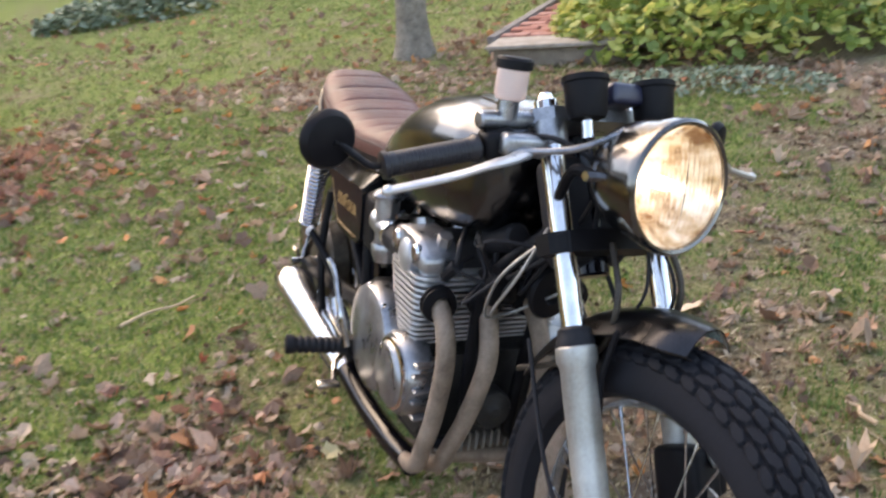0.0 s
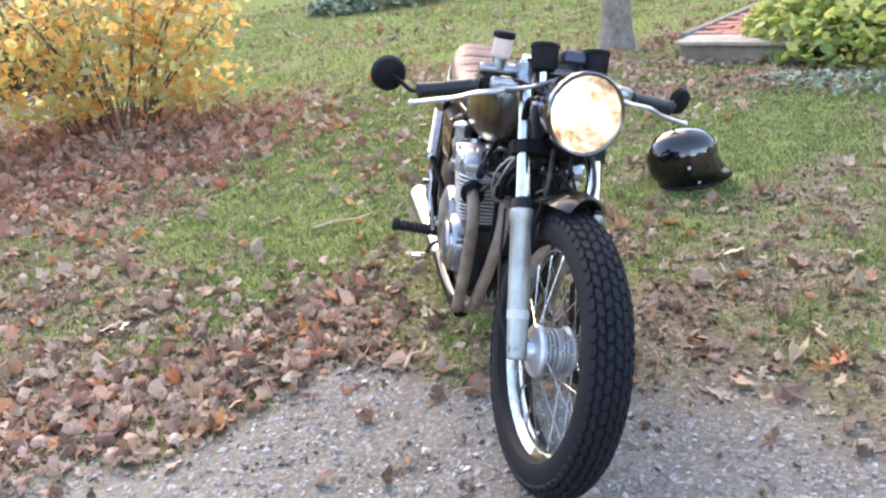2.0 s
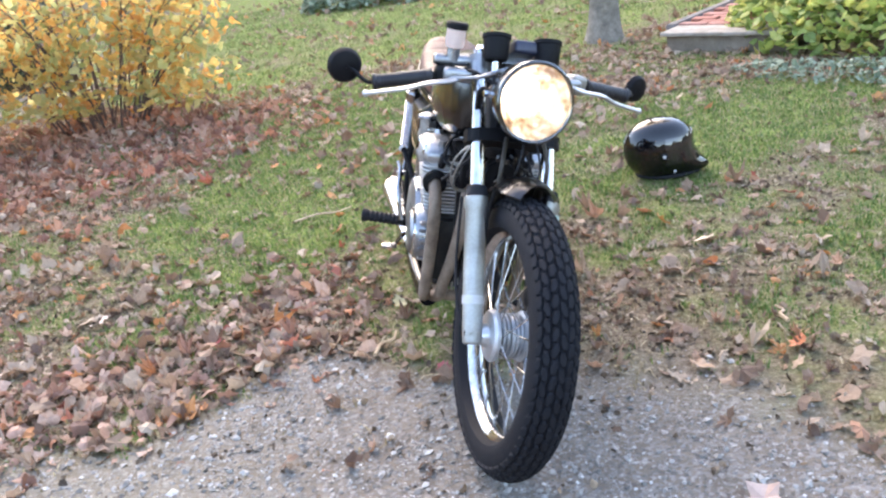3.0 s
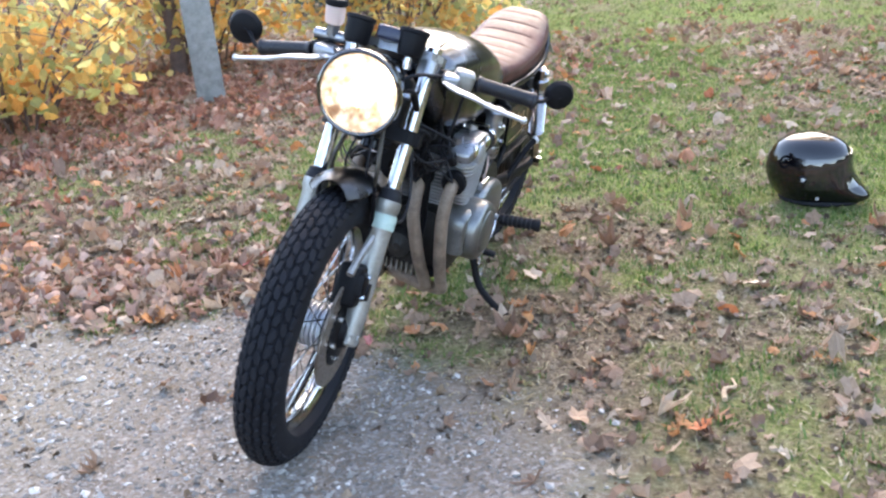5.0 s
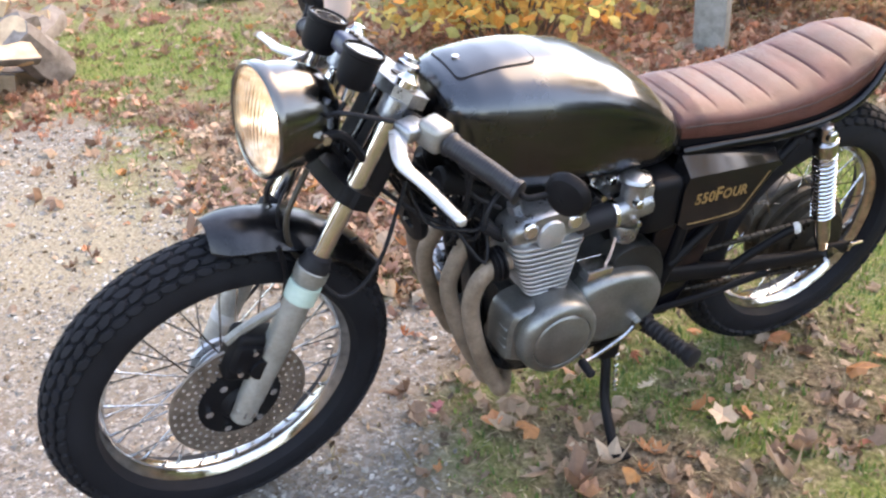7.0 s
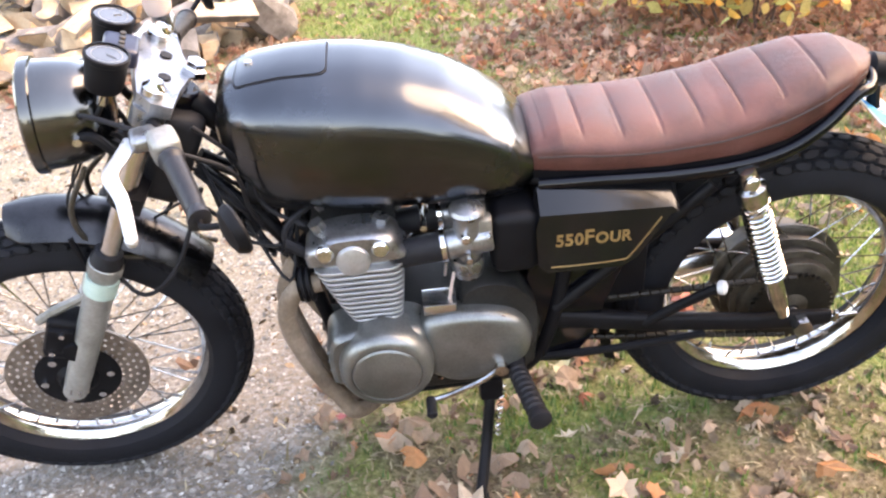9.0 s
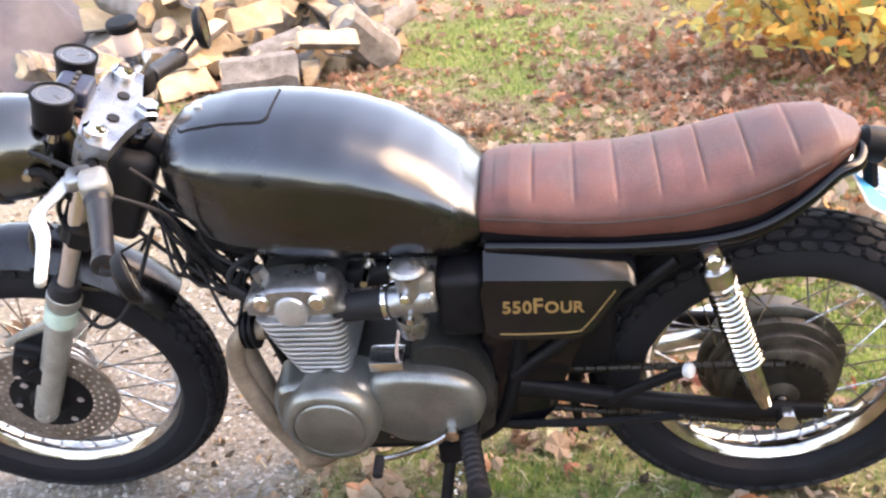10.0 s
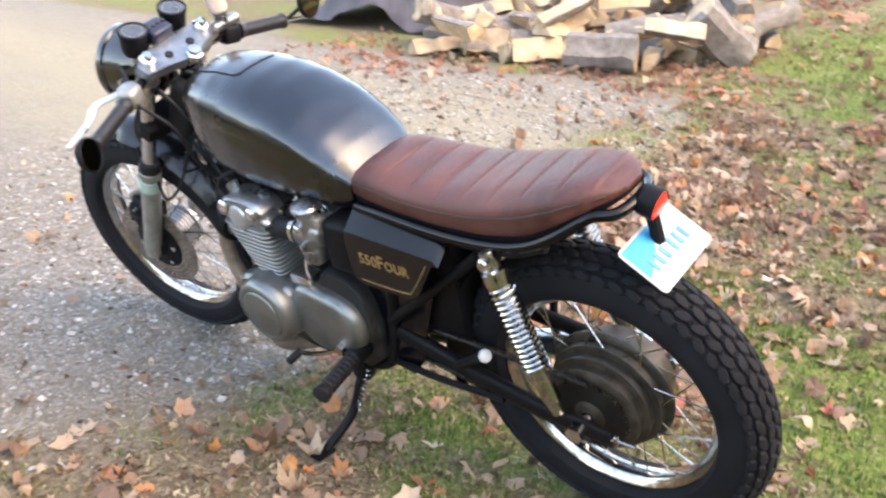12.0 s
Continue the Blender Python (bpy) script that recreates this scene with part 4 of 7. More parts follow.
for i in range(65):
    v = -1.025 + 0.517 * (0.5 - 0.5 * math.cos(math.pi * i / 64))
    wt, wb, a = interp(v, TOP), interp(v, LOW), interp(v, WID)
    wm = interp(v, RIDGE)
    r = []
    for j in range(120):
        t = 2 * math.pi * j / 120
        c, s = math.cos(t), math.sin(t)
        if s >= 0:
            n = 2.5
            uu, ww = math.copysign(abs(c) ** (2 / n), c) * a, wm + (wt - wm) * abs(s) ** (2 / n)
        else:
            n = 4.5
            uu, ww = math.copysign(abs(c) ** (2 / n), c) * a * (1 - 0.06 * abs(s)), wm - (wm - wb) * abs(s) ** (2 / n)
        slot = math.exp(-((v + 0.895) / 0.052) ** 8)
        dent = slot * (0.0055 * math.exp(-((ww - 0.795) / 0.0050) ** 2) - 0.0020 * math.exp(-((ww - 0.783) / 0.0060) ** 2))
        crease = 0.0020 * math.exp(-((ww - wm - 0.012) / 0.010) ** 2) * math.sin(math.pi * min(1.0, max(0.0, (v + 1.02) / 0.50)))
        dent -= crease
        uu -= math.copysign(dent, uu)
        r.append(V3((uu, v, ww)))
    rings.append(r)
loft(bm, rings)
tank = part("fuel_tank", bm, M_TANK, bike, "brushed bare steel fuel tank, unpainted", angle=50)
# filler lid: a flush plate with a groove round it
def tank_top(x, y, up=0.0):
    wt, wb, a = interp(y, TOP), interp(y, LOW), interp(y, WID)
    wm = interp(y, RIDGE)
    return V3((x, y, wm + (wt - wm) * (1 - min(0.999, abs(x / a)) ** 2.5) ** (1 / 2.5) + up))
def top_plate(bm, outline, up0, up1, cx, cy):
    n = len(outline)
    b0 = [bm.verts.new(tank_top(x, y, up0)) for x, y in outline]
    b1 = [bm.verts.new(tank_top(x, y, up1)) for x, y in outline]
    bridge(bm, b0, b1)
    prev = b1
    for k in (0.85, 0.7, 0.55, 0.4, 0.25, 0.1):
        nxt = [bm.verts.new(tank_top(cx + (x - cx) * k, cy + (y - cy) * k, up1)) for x, y in outline]
        bridge(bm, prev, nxt)
        prev = nxt
    bm.faces.new(prev)
lid_o = []
for (cx, cy, a0) in ((0.042, -0.845, 0), (-0.042, -0.845, 90), (-0.042, -0.962, 180), (0.042, -0.962, 270)):
    for k in range(5):
        a = radians(a0 + 22.5 * k)
        lid_o.append((cx + 0.016 * math.cos(a), cy + 0.016 * math.sin(a)))
lid_o = [(ax_ + (bx_ - ax_) * q / 6, ay_ + (by_ - ay_) * q / 6) for (ax_, ay_), (bx_, by_) in zip(lid_o, lid_o[1:] + lid_o[:1]) for q in range(6)]
bm = B()
top_plate(bm, [(x * 1.045, -0.9035 + (y + 0.9035) * 1.035) for x, y in lid_o], -0.002, 0.0012, 0, -0.9035)
part("lid_gap", bm, M_RUBBER, tank, "dark gap round the filler lid")
bm = B()
top_plate(bm, lid_o, -0.002, 0.0026, 0, -0.9035)
lid = part("filler_lid", bm, M_TANK, tank, "flush hinged filler lid")
bm = B()
lathe(bm, tank_top(0.0, -0.955, 0.002), (0, 0, 1), [(0.007, 0), (0.007, 0.004), (0.0, 0.005)], 16)
part("lid_lock", bm, M_CHROME, lid)

# -- seat --
SB = [(-0.515, 0.706), (-0.42, 0.700), (-0.29, 0.698), (-0.16, 0.706), (-0.08, 0.724), (-0.02, 0.756), (0.03, 0.790), (0.075, 0.815)]
ST = [(-0.515, 0.762), (-0.46, 0.772), (-0.37, 0.766), (-0.28, 0.769), (-0.19, 0.783), (-0.11, 0.806), (-0.03, 0.828), (0.03, 0.836), (0.075, 0.824)]
SW = [(-0.515, 0.096), (-0.47, 0.106), (-0.37, 0.115), (-0.2, 0.119), (-0.10, 0.116), (-0.03, 0.104), (0.02, 0.083), (0.055, 0.056), (0.075, 0.02)]
bm = B()
rings = []
NS = 260
for i in range(NS + 1):
    v = -0.515 + 0.588 * i / NS
    zt, zb, a = interp(v, ST), interp(v, SB), interp(v, SW)
    if v < -0.50:
        zt -= 0.010 * ((-0.50 - v) / 0.015) ** 2
    ph = (v + 0.49) / 0.066
    rib = 0.0026 * max(0.0, 1 - abs(math.sin(math.pi * ph)) * 5.0) - 0.0030 * abs(math.sin(math.pi * ph)) ** 0.6 if -0.49 < v < 0.035 else 0.0
    r = []
    for j in range(40):
        t = 2 * math.pi * j / 40
        c, s = math.cos(t), math.sin(t)
        n = 3.2
        uu = math.copysign(abs(c) ** (2 / n), c) * a
        zm = zb + (zt - zb) * 0.42
        if s >= 0:
            k = abs(s) ** (2 / n)
            inner = max(0.0, 1 - (abs(uu) / (a * 0.82)) ** 6)
            ww = zm + (zt - zm) * k - rib * inner
        else:
            ww = zm - (zm - zb) * abs(s) ** (2 / 6)
        r.append(V3((uu, v, ww)))
    rings.append(r)
loft(bm, rings)
seat = part("seat", bm, M_LEATHER, bike, "ribbed brown leather cafe seat with upswept tail", angle=60)
for sx in (-1, 1):
    bm = B()
    pts = [(sx * (interp(v, SW) * 0.975 + 0.002), v, interp(v, SB) + (interp(v, ST) - interp(v, SB)) * 0.56) for v in np.linspace(-0.50, 0.05, 12)]
    tube(bm, pts, 0.0022, 6, 3)
    part("welt", bm, M_PIPING, seat, "stitched dark welt along the cushion")
bm = B()
a = [(0.104, -0.50, 0.690)] + [(interp(v, SW) * 0.96 + 0.006, v, interp(v, SB) - 0.006) for v in (-0.4, -0.28, -0.16, -0.08, -0.02, 0.03)]
pts = a + [(0.055, 0.066, 0.786), (0.0, 0.082, 0.793)]
full = pts + [(-x, y, z) for x, y, z in reversed(pts[:-1])]
tube(bm, full, 0.0110, 12, 5)
hoop = part("rear_frame_hoop", bm, M_BLACK, bike, "black upswept rear frame hoop")

bm = B()
pan = []
for v in np.linspace(-0.505, 0.070, 30):
    a_ = interp(v, SW) * 0.985
    zb = interp(v, SB)
    pan.append([V3((-a_, v, zb + 0.012)), V3((a_, v, zb + 0.012)), V3((a_ * 0.97, v, zb - 0.008)), V3((-a_ * 0.97, v, zb - 0.008))])
loft(bm, pan)
part("seat_pan", bm, M_SATIN, bike, "black seat pan under the cushion")

# -- tail lamp and plate --
bm = B()
td = V3((0, 0.97, -0.25)).normalized()
tl = V3((0.0, 0.085, 0.790))
lathe(bm, tl, td, [(0.0, -0.012), (0.018, -0.010), (0.027, 0.0), (0.0285, 0.028), (0.0275, 0.032), (0.0255, 0.031)], 28)
tail = part("tail_lamp", bm, M_SATIN, bike, "small round black tail lamp")
bm = B()
lathe(bm, tl, td, [(0.0250, 0.018), (0.0250, 0.030), (0.020, 0.033), (0.0, 0.034)], 28)
part("lens", bm, M_RED, tail, "red lens")
pn = V3((0, 0.50, 0.866)).normalized()
pd = V3((0, 0.866, -0.50))
pc = V3((0.0, 0.124, 0.706))
def plate_pt(x, s, up=0.0):
    return pc + V3((1, 0, 0)) * x + pd * s + pn * up
def plate_box(bm, x0, x1, s0, s1, up0, up1):
    loft(bm, [[plate_pt(x, s, u) for x, s in ((x0, s0), (x1, s0), (x1, s1), (x0, s1))] for u in (up0, up1)])
bm = B()
pw, ph_ = 0.089, 0.051
outl = []
for cx, cy, a0 in ((pw - 0.010, ph_ - 0.010, 0), (-pw + 0.010, ph_ - 0.010, 90), (-pw + 0.010, -ph_ + 0.010, 180), (pw - 0.010, -ph_ + 0.010, 270)):
    for k in range(5):
        an = radians(a0 + 22.5 * k)
        outl.append((cx + 0.010 * math.cos(an), cy + 0.010 * math.sin(an)))
loft(bm, [[plate_pt(x, s, u) for x, s in outl] for u in (0, 0.002)])
plate = part("licence_plate", bm, M_WHITE, bike, "white licence plate with a cyan corner")
bm = B()
loft(bm, [[plate_pt(x, s, u) for x, s in ((0.084, -0.046), (-0.01, -0.046), (0.02, -0.01), (0.04, 0.0), (0.084, 0.018))] for u in (0.0022, 0.0028)])
part("plate_print", bm, M_CYAN, plate, "cyan printed patch")
for k, x in enumerate((0.055, 0.035, 0.015, -0.012, -0.032, -0.052)):
    bm = B()
    plate_box(bm, x - 0.005, x + 0.005, -0.008, 0.020, 0.003, 0.0036)
    part("plate_bar", bm, M_NAVY, plate)
bm = B()
tube(bm, [(0, 0.085, 0.80), (0, 0.10, 0.765), (0, 0.112, 0.712)], 0.012, 8)
part("plate_bracket", bm, M_SATIN, bike)

# -- frame --
tubes = [
    ([(0, -1.075, 0.86), (0, -1.0, 0.79), (0, -0.8, 0.745), (0, -0.55, 0.715)], 0.020, "backbone"),
    ([(0, -1.05, 0.79), (0, -0.85, 0.70), (0, -0.6, 0.69)], 0.014, "backbone_brace"),
]
for sx in (-1, 1):
    tubes += [
        ([(0.02 * sx, -1.080, 0.735), (0.060 * sx, -0.950, 0.61), (0.058 * sx, -0.905, 0.45), (0.052 * sx, -0.880, 0.285), (0.095 * sx, -0.82, 0.240), (0.095 * sx, -0.60, 0.240), (0.100 * sx, -0.52, 0.27), (0.105 * sx, -0.48, 0.36), (0.105 * sx, -0.45, 0.55), (0.085 * sx, -0.47, 0.69)], 0.0130, "cradle_tube"),
        ([(0.06 * sx, -0.55, 0.700), (0.095 * sx, -0.45, 0.685), (0.108 * sx, -0.16, 0.688), (0.10 * sx, -0.05, 0.72)], 0.0125, "seat_rail"),
        ([(0.112 * sx, -0.47, 0.42), (0.112 * sx, -0.36, 0.52), (0.108 * sx, -0.20, 0.66)], 0.0115, "rear_stay"),
    ]
for pts, r, nm in tubes:
    bm = B()
    tube(bm, pts, r, 12)
    part(nm, bm, M_SATIN, bike)
bm = B()
cyl(bm, fork_at(0.715, 0, -0.06), fork_at(0.905, 0, -0.06), 0.028, seg=24, bev=0.004)
part("steering_head", bm, M_BLACK, bike)
for sx in (-1, 1):
    bm = B()
    prism(bm, [(-0.525, 0.28), (-0.44, 0.27), (-0.395, 0.335), (-0.375, 0.42), (-0.335, 0.53), (-0.36, 0.60), (-0.51, 0.60), (-0.53, 0.42)], 0.098 * sx, 0.106 * sx, 0.002)
    part("pivot_plate", bm, M_BLACK, bike)

# -- rear wheel --
RC = V3((0, 0.0, 0.3365))
bm = B()
lathe(bm, RC, (1, 0, 0), [(0.012, -0.085), (0.090, -0.080), (0.104, -0.070), (0.106, -0.030), (0.090, -0.026), (0.088, -0.016), (0.126, -0.014), (0.133, -0.010), (0.134, -0.002), (0.130, 0.002), (0.119, 0.004), (0.118, 0.020), (0.121, 0.022), (0.121, 0.027), (0.108, 0.030), (0.107, 0.044), (0.110, 0.046), (0.110, 0.051), (0.097, 0.054), (0.096, 0.070), (0.090, 0.074), (0.050, 0.077), (0.030, 0.09), (0.012, 0.095)], 64)
rear_wheel = part("rear_wheel", bm, M_HUB, bike, "spoked rear wheel with stepped dark hub")
bm = B()
tyre_mesh(bm, RC, 0.3365, 0.056, 0.236, 56, 7, 1.0, 0.007)
part("tyre", bm, M_TYRE, rear_wheel, "fat black block-tread tyre")
bm = B()
rim_mesh(bm, RC, 0.229, 0.029)
part("rim", bm, M_OLDCHROME, rear_wheel, "chromed steel rim")
add_spokes(RC, rear_wheel, 0.110, 0.022, 0.218, 36, Matrix())
bm = B()
teeth = 38
prof_o = []
for k in range(teeth * 4):
    a = 2 * math.pi * k / (teeth * 4)
    prof_o.append((0.083 if k % 4 in (0, 1) else 0.076, a))
rings = [[RC + V3((xx, -r * math.cos(a), r * math.sin(a))) for r, a in prof_o] for xx in (0.082, 0.088)]
loft(bm, rings)
part("sprocket", bm, M_CHAIN, rear_wheel, "greasy toothed sprocket")
bm = B()
cyl(bm, RC + V3((-0.16, 0, 0)), RC + V3((0.145, 0, 0)), 0.010, seg=12)
cyl(bm, RC + V3((0.128, 0, 0)), RC + V3((0.152, 0, 0)), 0.019, seg=6)
part("rear_axle", bm, M_CHROME, bike)
# chain: two runs of links
for z0, z1, nm in ((0.408, 0.413, "upper"), (0.335, 0.262, "lower")):
    for k in range(30):
        y = -0.60 + 0.61 * k / 30
        z = z0 + (z1 - z0) * k / 30
        if k == 0 and nm == "upper":
            bm = B()
            box(bm, (0, 0, 0), (0.014, 0.021, 0.011), None, 0.003, 1)
            ob = part("chain_link", bm, M_CHAIN, bike)
            link = ob.data
        else:
            ob = new("chain_link", link)
            ob.parent = bike
        ob.matrix_local = Matrix.Translation((0.085 if y > -0.5 else 0.085, y, z)) @ Matrix.Rotation(math.atan2((z1 - z0), 0.61), 4, "X")

# -- swing arm, shocks --
for sx in (-1, 1):
    bm = B()
    rings = []
    for p, h, w in (((0.095 * sx, -0.475, 0.385), 0.020, 0.016), ((0.110 * sx, -0.30, 0.362), 0.019, 0.013), ((0.118 * sx, -0.08, 0.338), 0.018, 0.012), ((0.118 * sx, 0.005, 0.334), 0.021, 0.009), ((0.118 * sx, 0.065, 0.332), 0.016, 0.008)):
        p = V3(p)
        rings.append([p + V3((w * math.copysign(abs(math.cos(a)) ** 0.6, math.cos(a)), 0, h * math.copysign(abs(math.sin(a)) ** 0.6, math.sin(a)))) for a in (2 * math.pi * q / 16 for q in range(16))])
    loft(bm, rings)
    arm = part("swing_arm", bm, M_SATIN, bike)
    bm = B()
    cyl(bm, (0.122 * sx, 0.045, 0.333), (0.122 * sx, 0.115, 0.336), 0.004, seg=8)
    box(bm, (0.121 * sx, 0.075, 0.333), (0.010, 0.008, 0.026), None, 0.001, 1)
    part("chain_adjuster", bm, M_OLDCHROME, arm)
    st, sb = V3((0.135 * sx, -0.152, 0.683)), V3((0.135 * sx, -0.043, 0.378))
    sd = (sb - st).normalized()
    L = (sb - st).length
    bm = B()
    lathe(bm, st, sd, [(0.0, -0.020), (0.014, -0.018), (0.017, -0.004), (0.017, 0.014), (0.026, 0.018), (0.027, 0.040), (0.024, 0.052), (0.012, 0.056), (0.009, 0.08), (0.009, L * 0.6), (0.017, L * 0.66), (0.018, L * 0.70), (0.0185, L - 0.025), (0.015, L - 0.012), (0.012, L + 0.012), (0.0, L + 0.014)], 24)
    shock = part("shock_absorber", bm, M_OLDCHROME, bike, "chromed rear shock absorber with exposed spring")
    bm = B()
    x_, y_, d_ = basis(sd)
    turns = 16
    s0, s1 = 0.050, L * 0.715
    pts = [st + sd * (s0 + (s1 - s0) * k / (turns * 12)) + x_ * (0.0225 * math.cos(2 * math.pi * k / 12)) + y_ * (0.0225 * math.sin(2 * math.pi * k / 12)) for k in range(turns * 12 + 1)]
    tube(bm, pts, 0.0042, 8, 1)
    part("spring", bm, M_CHROME, shock, "bright coil spring")
    bm = B()
    cyl(bm, st - V3((0.03 * sx, 0, 0)), st + V3((0.024 * sx, 0, 0)), 0.013, seg=12, bev=0.003)
    part("shock_nut", bm, M_CHROME, shock)

# -- engine --
def domed(bm, outline, side, steps):
    """A cover with a rounded rim: the outline (y, z), drawn in step by step as it rises."""
    cy, cz = sum(p[0] for p in outline) / len(outline), sum(p[1] for p in outline) / len(outline)
    ys = [V3((0, y, z)) for y, z in outline]
    ys = spline(ys + ys[:1], 4)[:-1]
    rings = [[V3((side * x, cy + (p.y - cy) * k, cz + (p.z - cz) * k)) for p in ys] for x, k in steps]
    return loft(bm, rings)


bm = B()
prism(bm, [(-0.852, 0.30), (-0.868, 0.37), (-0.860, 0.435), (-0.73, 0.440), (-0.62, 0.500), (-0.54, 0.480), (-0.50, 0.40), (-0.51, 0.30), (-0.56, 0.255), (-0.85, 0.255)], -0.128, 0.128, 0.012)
engine = part("engine", bm, M_CASE, bike, "four-cylinder engine, cast aluminium coloured dark for shade and grease")
bm = B()
prism(bm, [(-0.845, 0.258), (-0.835, 0.226), (-0.80, 0.212), (-0.66, 0.210), (-0.62, 0.222), (-0.60, 0.258)], -0.09, 0.09, 0.010)
part("oil_sump", bm, M_CASE, engine)
for k in range(11):
    bm = B()
    box(bm, (-0.08 + 0.016 * k, -0.845, 0.242), (0.004, 0.03, 0.036), None, 0.0)
    part("sump_fin", bm, M_ALUDULL, engine)
# oil filter housing in front of the crankcase
bm = B()
lathe(bm, (0.0, -0.875, 0.335), (0, -1, 0), [(0.040, -0.01), (0.040, 0.030), (0.036, 0.036), (0.016, 0.040), (0.010, 0.046), (0.0, 0.046)], 28)
part("oil_filter_housing", bm, M_CASE, engine)
# barrel: its fins widen towards the head
bm = B()
# core far darker than its fins: the shade between them is in its colour
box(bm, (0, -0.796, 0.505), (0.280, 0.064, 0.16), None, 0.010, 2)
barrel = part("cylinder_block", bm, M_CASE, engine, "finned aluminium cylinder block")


def fin_outline(wide, yc, dep, rad):
    outl = []
    for cx, cy, a0 in ((wide - rad, dep - rad, 0), (-wide + rad, dep - rad, 90), (-wide + rad, -dep + rad, 180), (wide - rad, -dep + rad, 270)):
        for q in range(4):
            an = radians(a0 + 30 * q)
            outl.append((cx + rad * math.cos(an), yc + cy + rad * math.sin(an)))
    return outl


for k in range(13):
    z = 0.450 + 0.0122 * k
    g = (k / 12) ** 0.8
    outl = fin_outline(0.148 + 0.022 * g, -0.792 - 0.024 * g, 0.038 + 0.040 * g, 0.014 + 0.012 * g)
    bm = B()
    loft(bm, [[V3((x * q, y, zz)) for x, y in outl] for zz, q in ((z, 1.0), (z + 0.0036, 1.0), (z + 0.0042, 0.997))])
    part("cooling_fin", bm, M_BARREL, barrel)
# head, with rounded rocker housings at both ends and a darker cover between
bm = B()
box(bm, (0, -0.820, 0.608), (0.304, 0.116, 0.046), None, 0.010, 2)
head = part("cylinder_head", bm, M_BARREL, engine)
bm = B()
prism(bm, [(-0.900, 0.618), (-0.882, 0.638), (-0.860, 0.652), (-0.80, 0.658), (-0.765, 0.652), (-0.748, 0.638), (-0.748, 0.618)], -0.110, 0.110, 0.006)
cover = part("rocker_cover", bm, M_CASE, engine, "dark rocker cover between the bright housings")
for sx in (-1, 1):
    bm = B()
    ends_ = [(-0.902, 0.612), (-0.902, 0.634), (-0.884, 0.650), (-0.860, 0.662), (-0.82, 0.666), (-0.775, 0.664), (-0.750, 0.652), (-0.742, 0.632), (-0.744, 0.612)]
    domed(bm, ends_, sx, [(0.100, 1.0), (0.152, 1.0), (0.163, 0.95), (0.168, 0.84)])
    part("rocker_housing", bm, M_ALU, cover, "rounded bright aluminium rocker housing")
    bm = B()
    c = V3((0.165 * sx, -0.822, 0.622))
    lathe(bm, c, (sx, 0, 0), [(0.030, -0.02), (0.030, 0.002), (0.027, 0.008), (0.018, 0.012), (0.0, 0.013)], 28)
    part("camshaft_cap", bm, M_BARREL, cover)
    for yy in (-0.868, -0.775):
        bm = B()
        cyl(bm, (0.120 * sx, yy, 0.640), (0.174 * sx, yy, 0.640), 0.0155, seg=18, bev=0.004)
        part("rocker_cap", bm, M_POLISH, cover)
for x in (-0.12, -0.045, 0.045, 0.12):
    for yy, dy in ((-0.872, -0.03), (-0.775, 0.02)):
        bm = B()
        cyl(bm, (x, yy, 0.650), (x, yy + dy * 0.3, 0.672), 0.014, seg=6)
        part("tappet_cap", bm, M_ALU, cover)
    bm = B()
    tube(bm, [(x, -0.905, 0.615), (x, -0.935, 0.640), (x * 0.9, -0.92, 0.672), (x * 0.5, -0.85, 0.69)], 0.0055, 8)
    cyl(bm, (x, -0.895, 0.605), (x, -0.938, 0.638), 0.011, seg=10)
    part("spark_plug_lead", bm, M_RUBBER, engine, "black spark plug lead and cap")
# left covers
bm = B()
c = V3((0.146, -0.791, 0.392))
lathe(bm, c, (1, 0, 0), [(0.087, -0.01), (0.087, 0.036), (0.085, 0.052), (0.079, 0.062), (0.068, 0.067), (0.0645, 0.0665), (0.063, 0.064), (0.0615, 0.067), (0.057, 0.0695), (0.0, 0.0705)], 56)
part("alternator_cover", bm, M_COVER, engine, "round dull aluminium alternator cover")
bm = B()
domed(bm, [(-0.895, 0.345), (-0.895, 0.430), (-0.868, 0.462), (-0.80, 0.468), (-0.735, 0.462), (-0.710, 0.430), (-0.708, 0.345), (-0.80, 0.31)], 1, [(0.100, 1.0), (0.160, 1.0), (0.174, 0.96), (0.180, 0.88)])
part("alternator_housing", bm, M_COVER, engine)
for k in range(3):
    bm = B()
    box(bm, (0.156, -0.874, 0.375 + 0.022 * k), (0.030, 0.046, 0.006), None, 0.002, 1)
    part("housing_rib", bm, M_COVER, engine)
bm = B()
domed(bm, [(-0.720, 0.335), (-0.730, 0.42), (-0.715, 0.462), (-0.67, 0.478), (-0.60, 0.474), (-0.548, 0.455), (-0.522, 0.415), (-0.524, 0.370), (-0.555, 0.328), (-0.60, 0.310), (-0.67, 0.306)], 1, [(0.120, 1.0), (0.148, 1.0), (0.162, 0.96), (0.170, 0.88), (0.174, 0.76)])
part("sprocket_cover", bm, M_COVER, engine, "smooth teardrop-shaped aluminium sprocket cover")
bm = B()
domed(bm, [(-0.650, 0.470), (-0.640, 0.505), (-0.60, 0.522), (-0.55, 0.510), (-0.515, 0.470), (-0.505, 0.400), (-0.53, 0.35)], 1, [(0.090, 1.0), (0.132, 1.0), (0.140, 0.94)])
# dark metal stands for the shaded gap between barrel and sprocket cover
part("gearbox_case", bm, M_CASE, engine, "dull gearbox casing behind the cover")
bm = B()
prism(bm, [(-0.715, 0.476), (-0.715, 0.500), (-0.655, 0.500), (-0.655, 0.476)], 0.110, 0.160, 0.006)
part("starter_cover", bm, M_POLISH, engine)
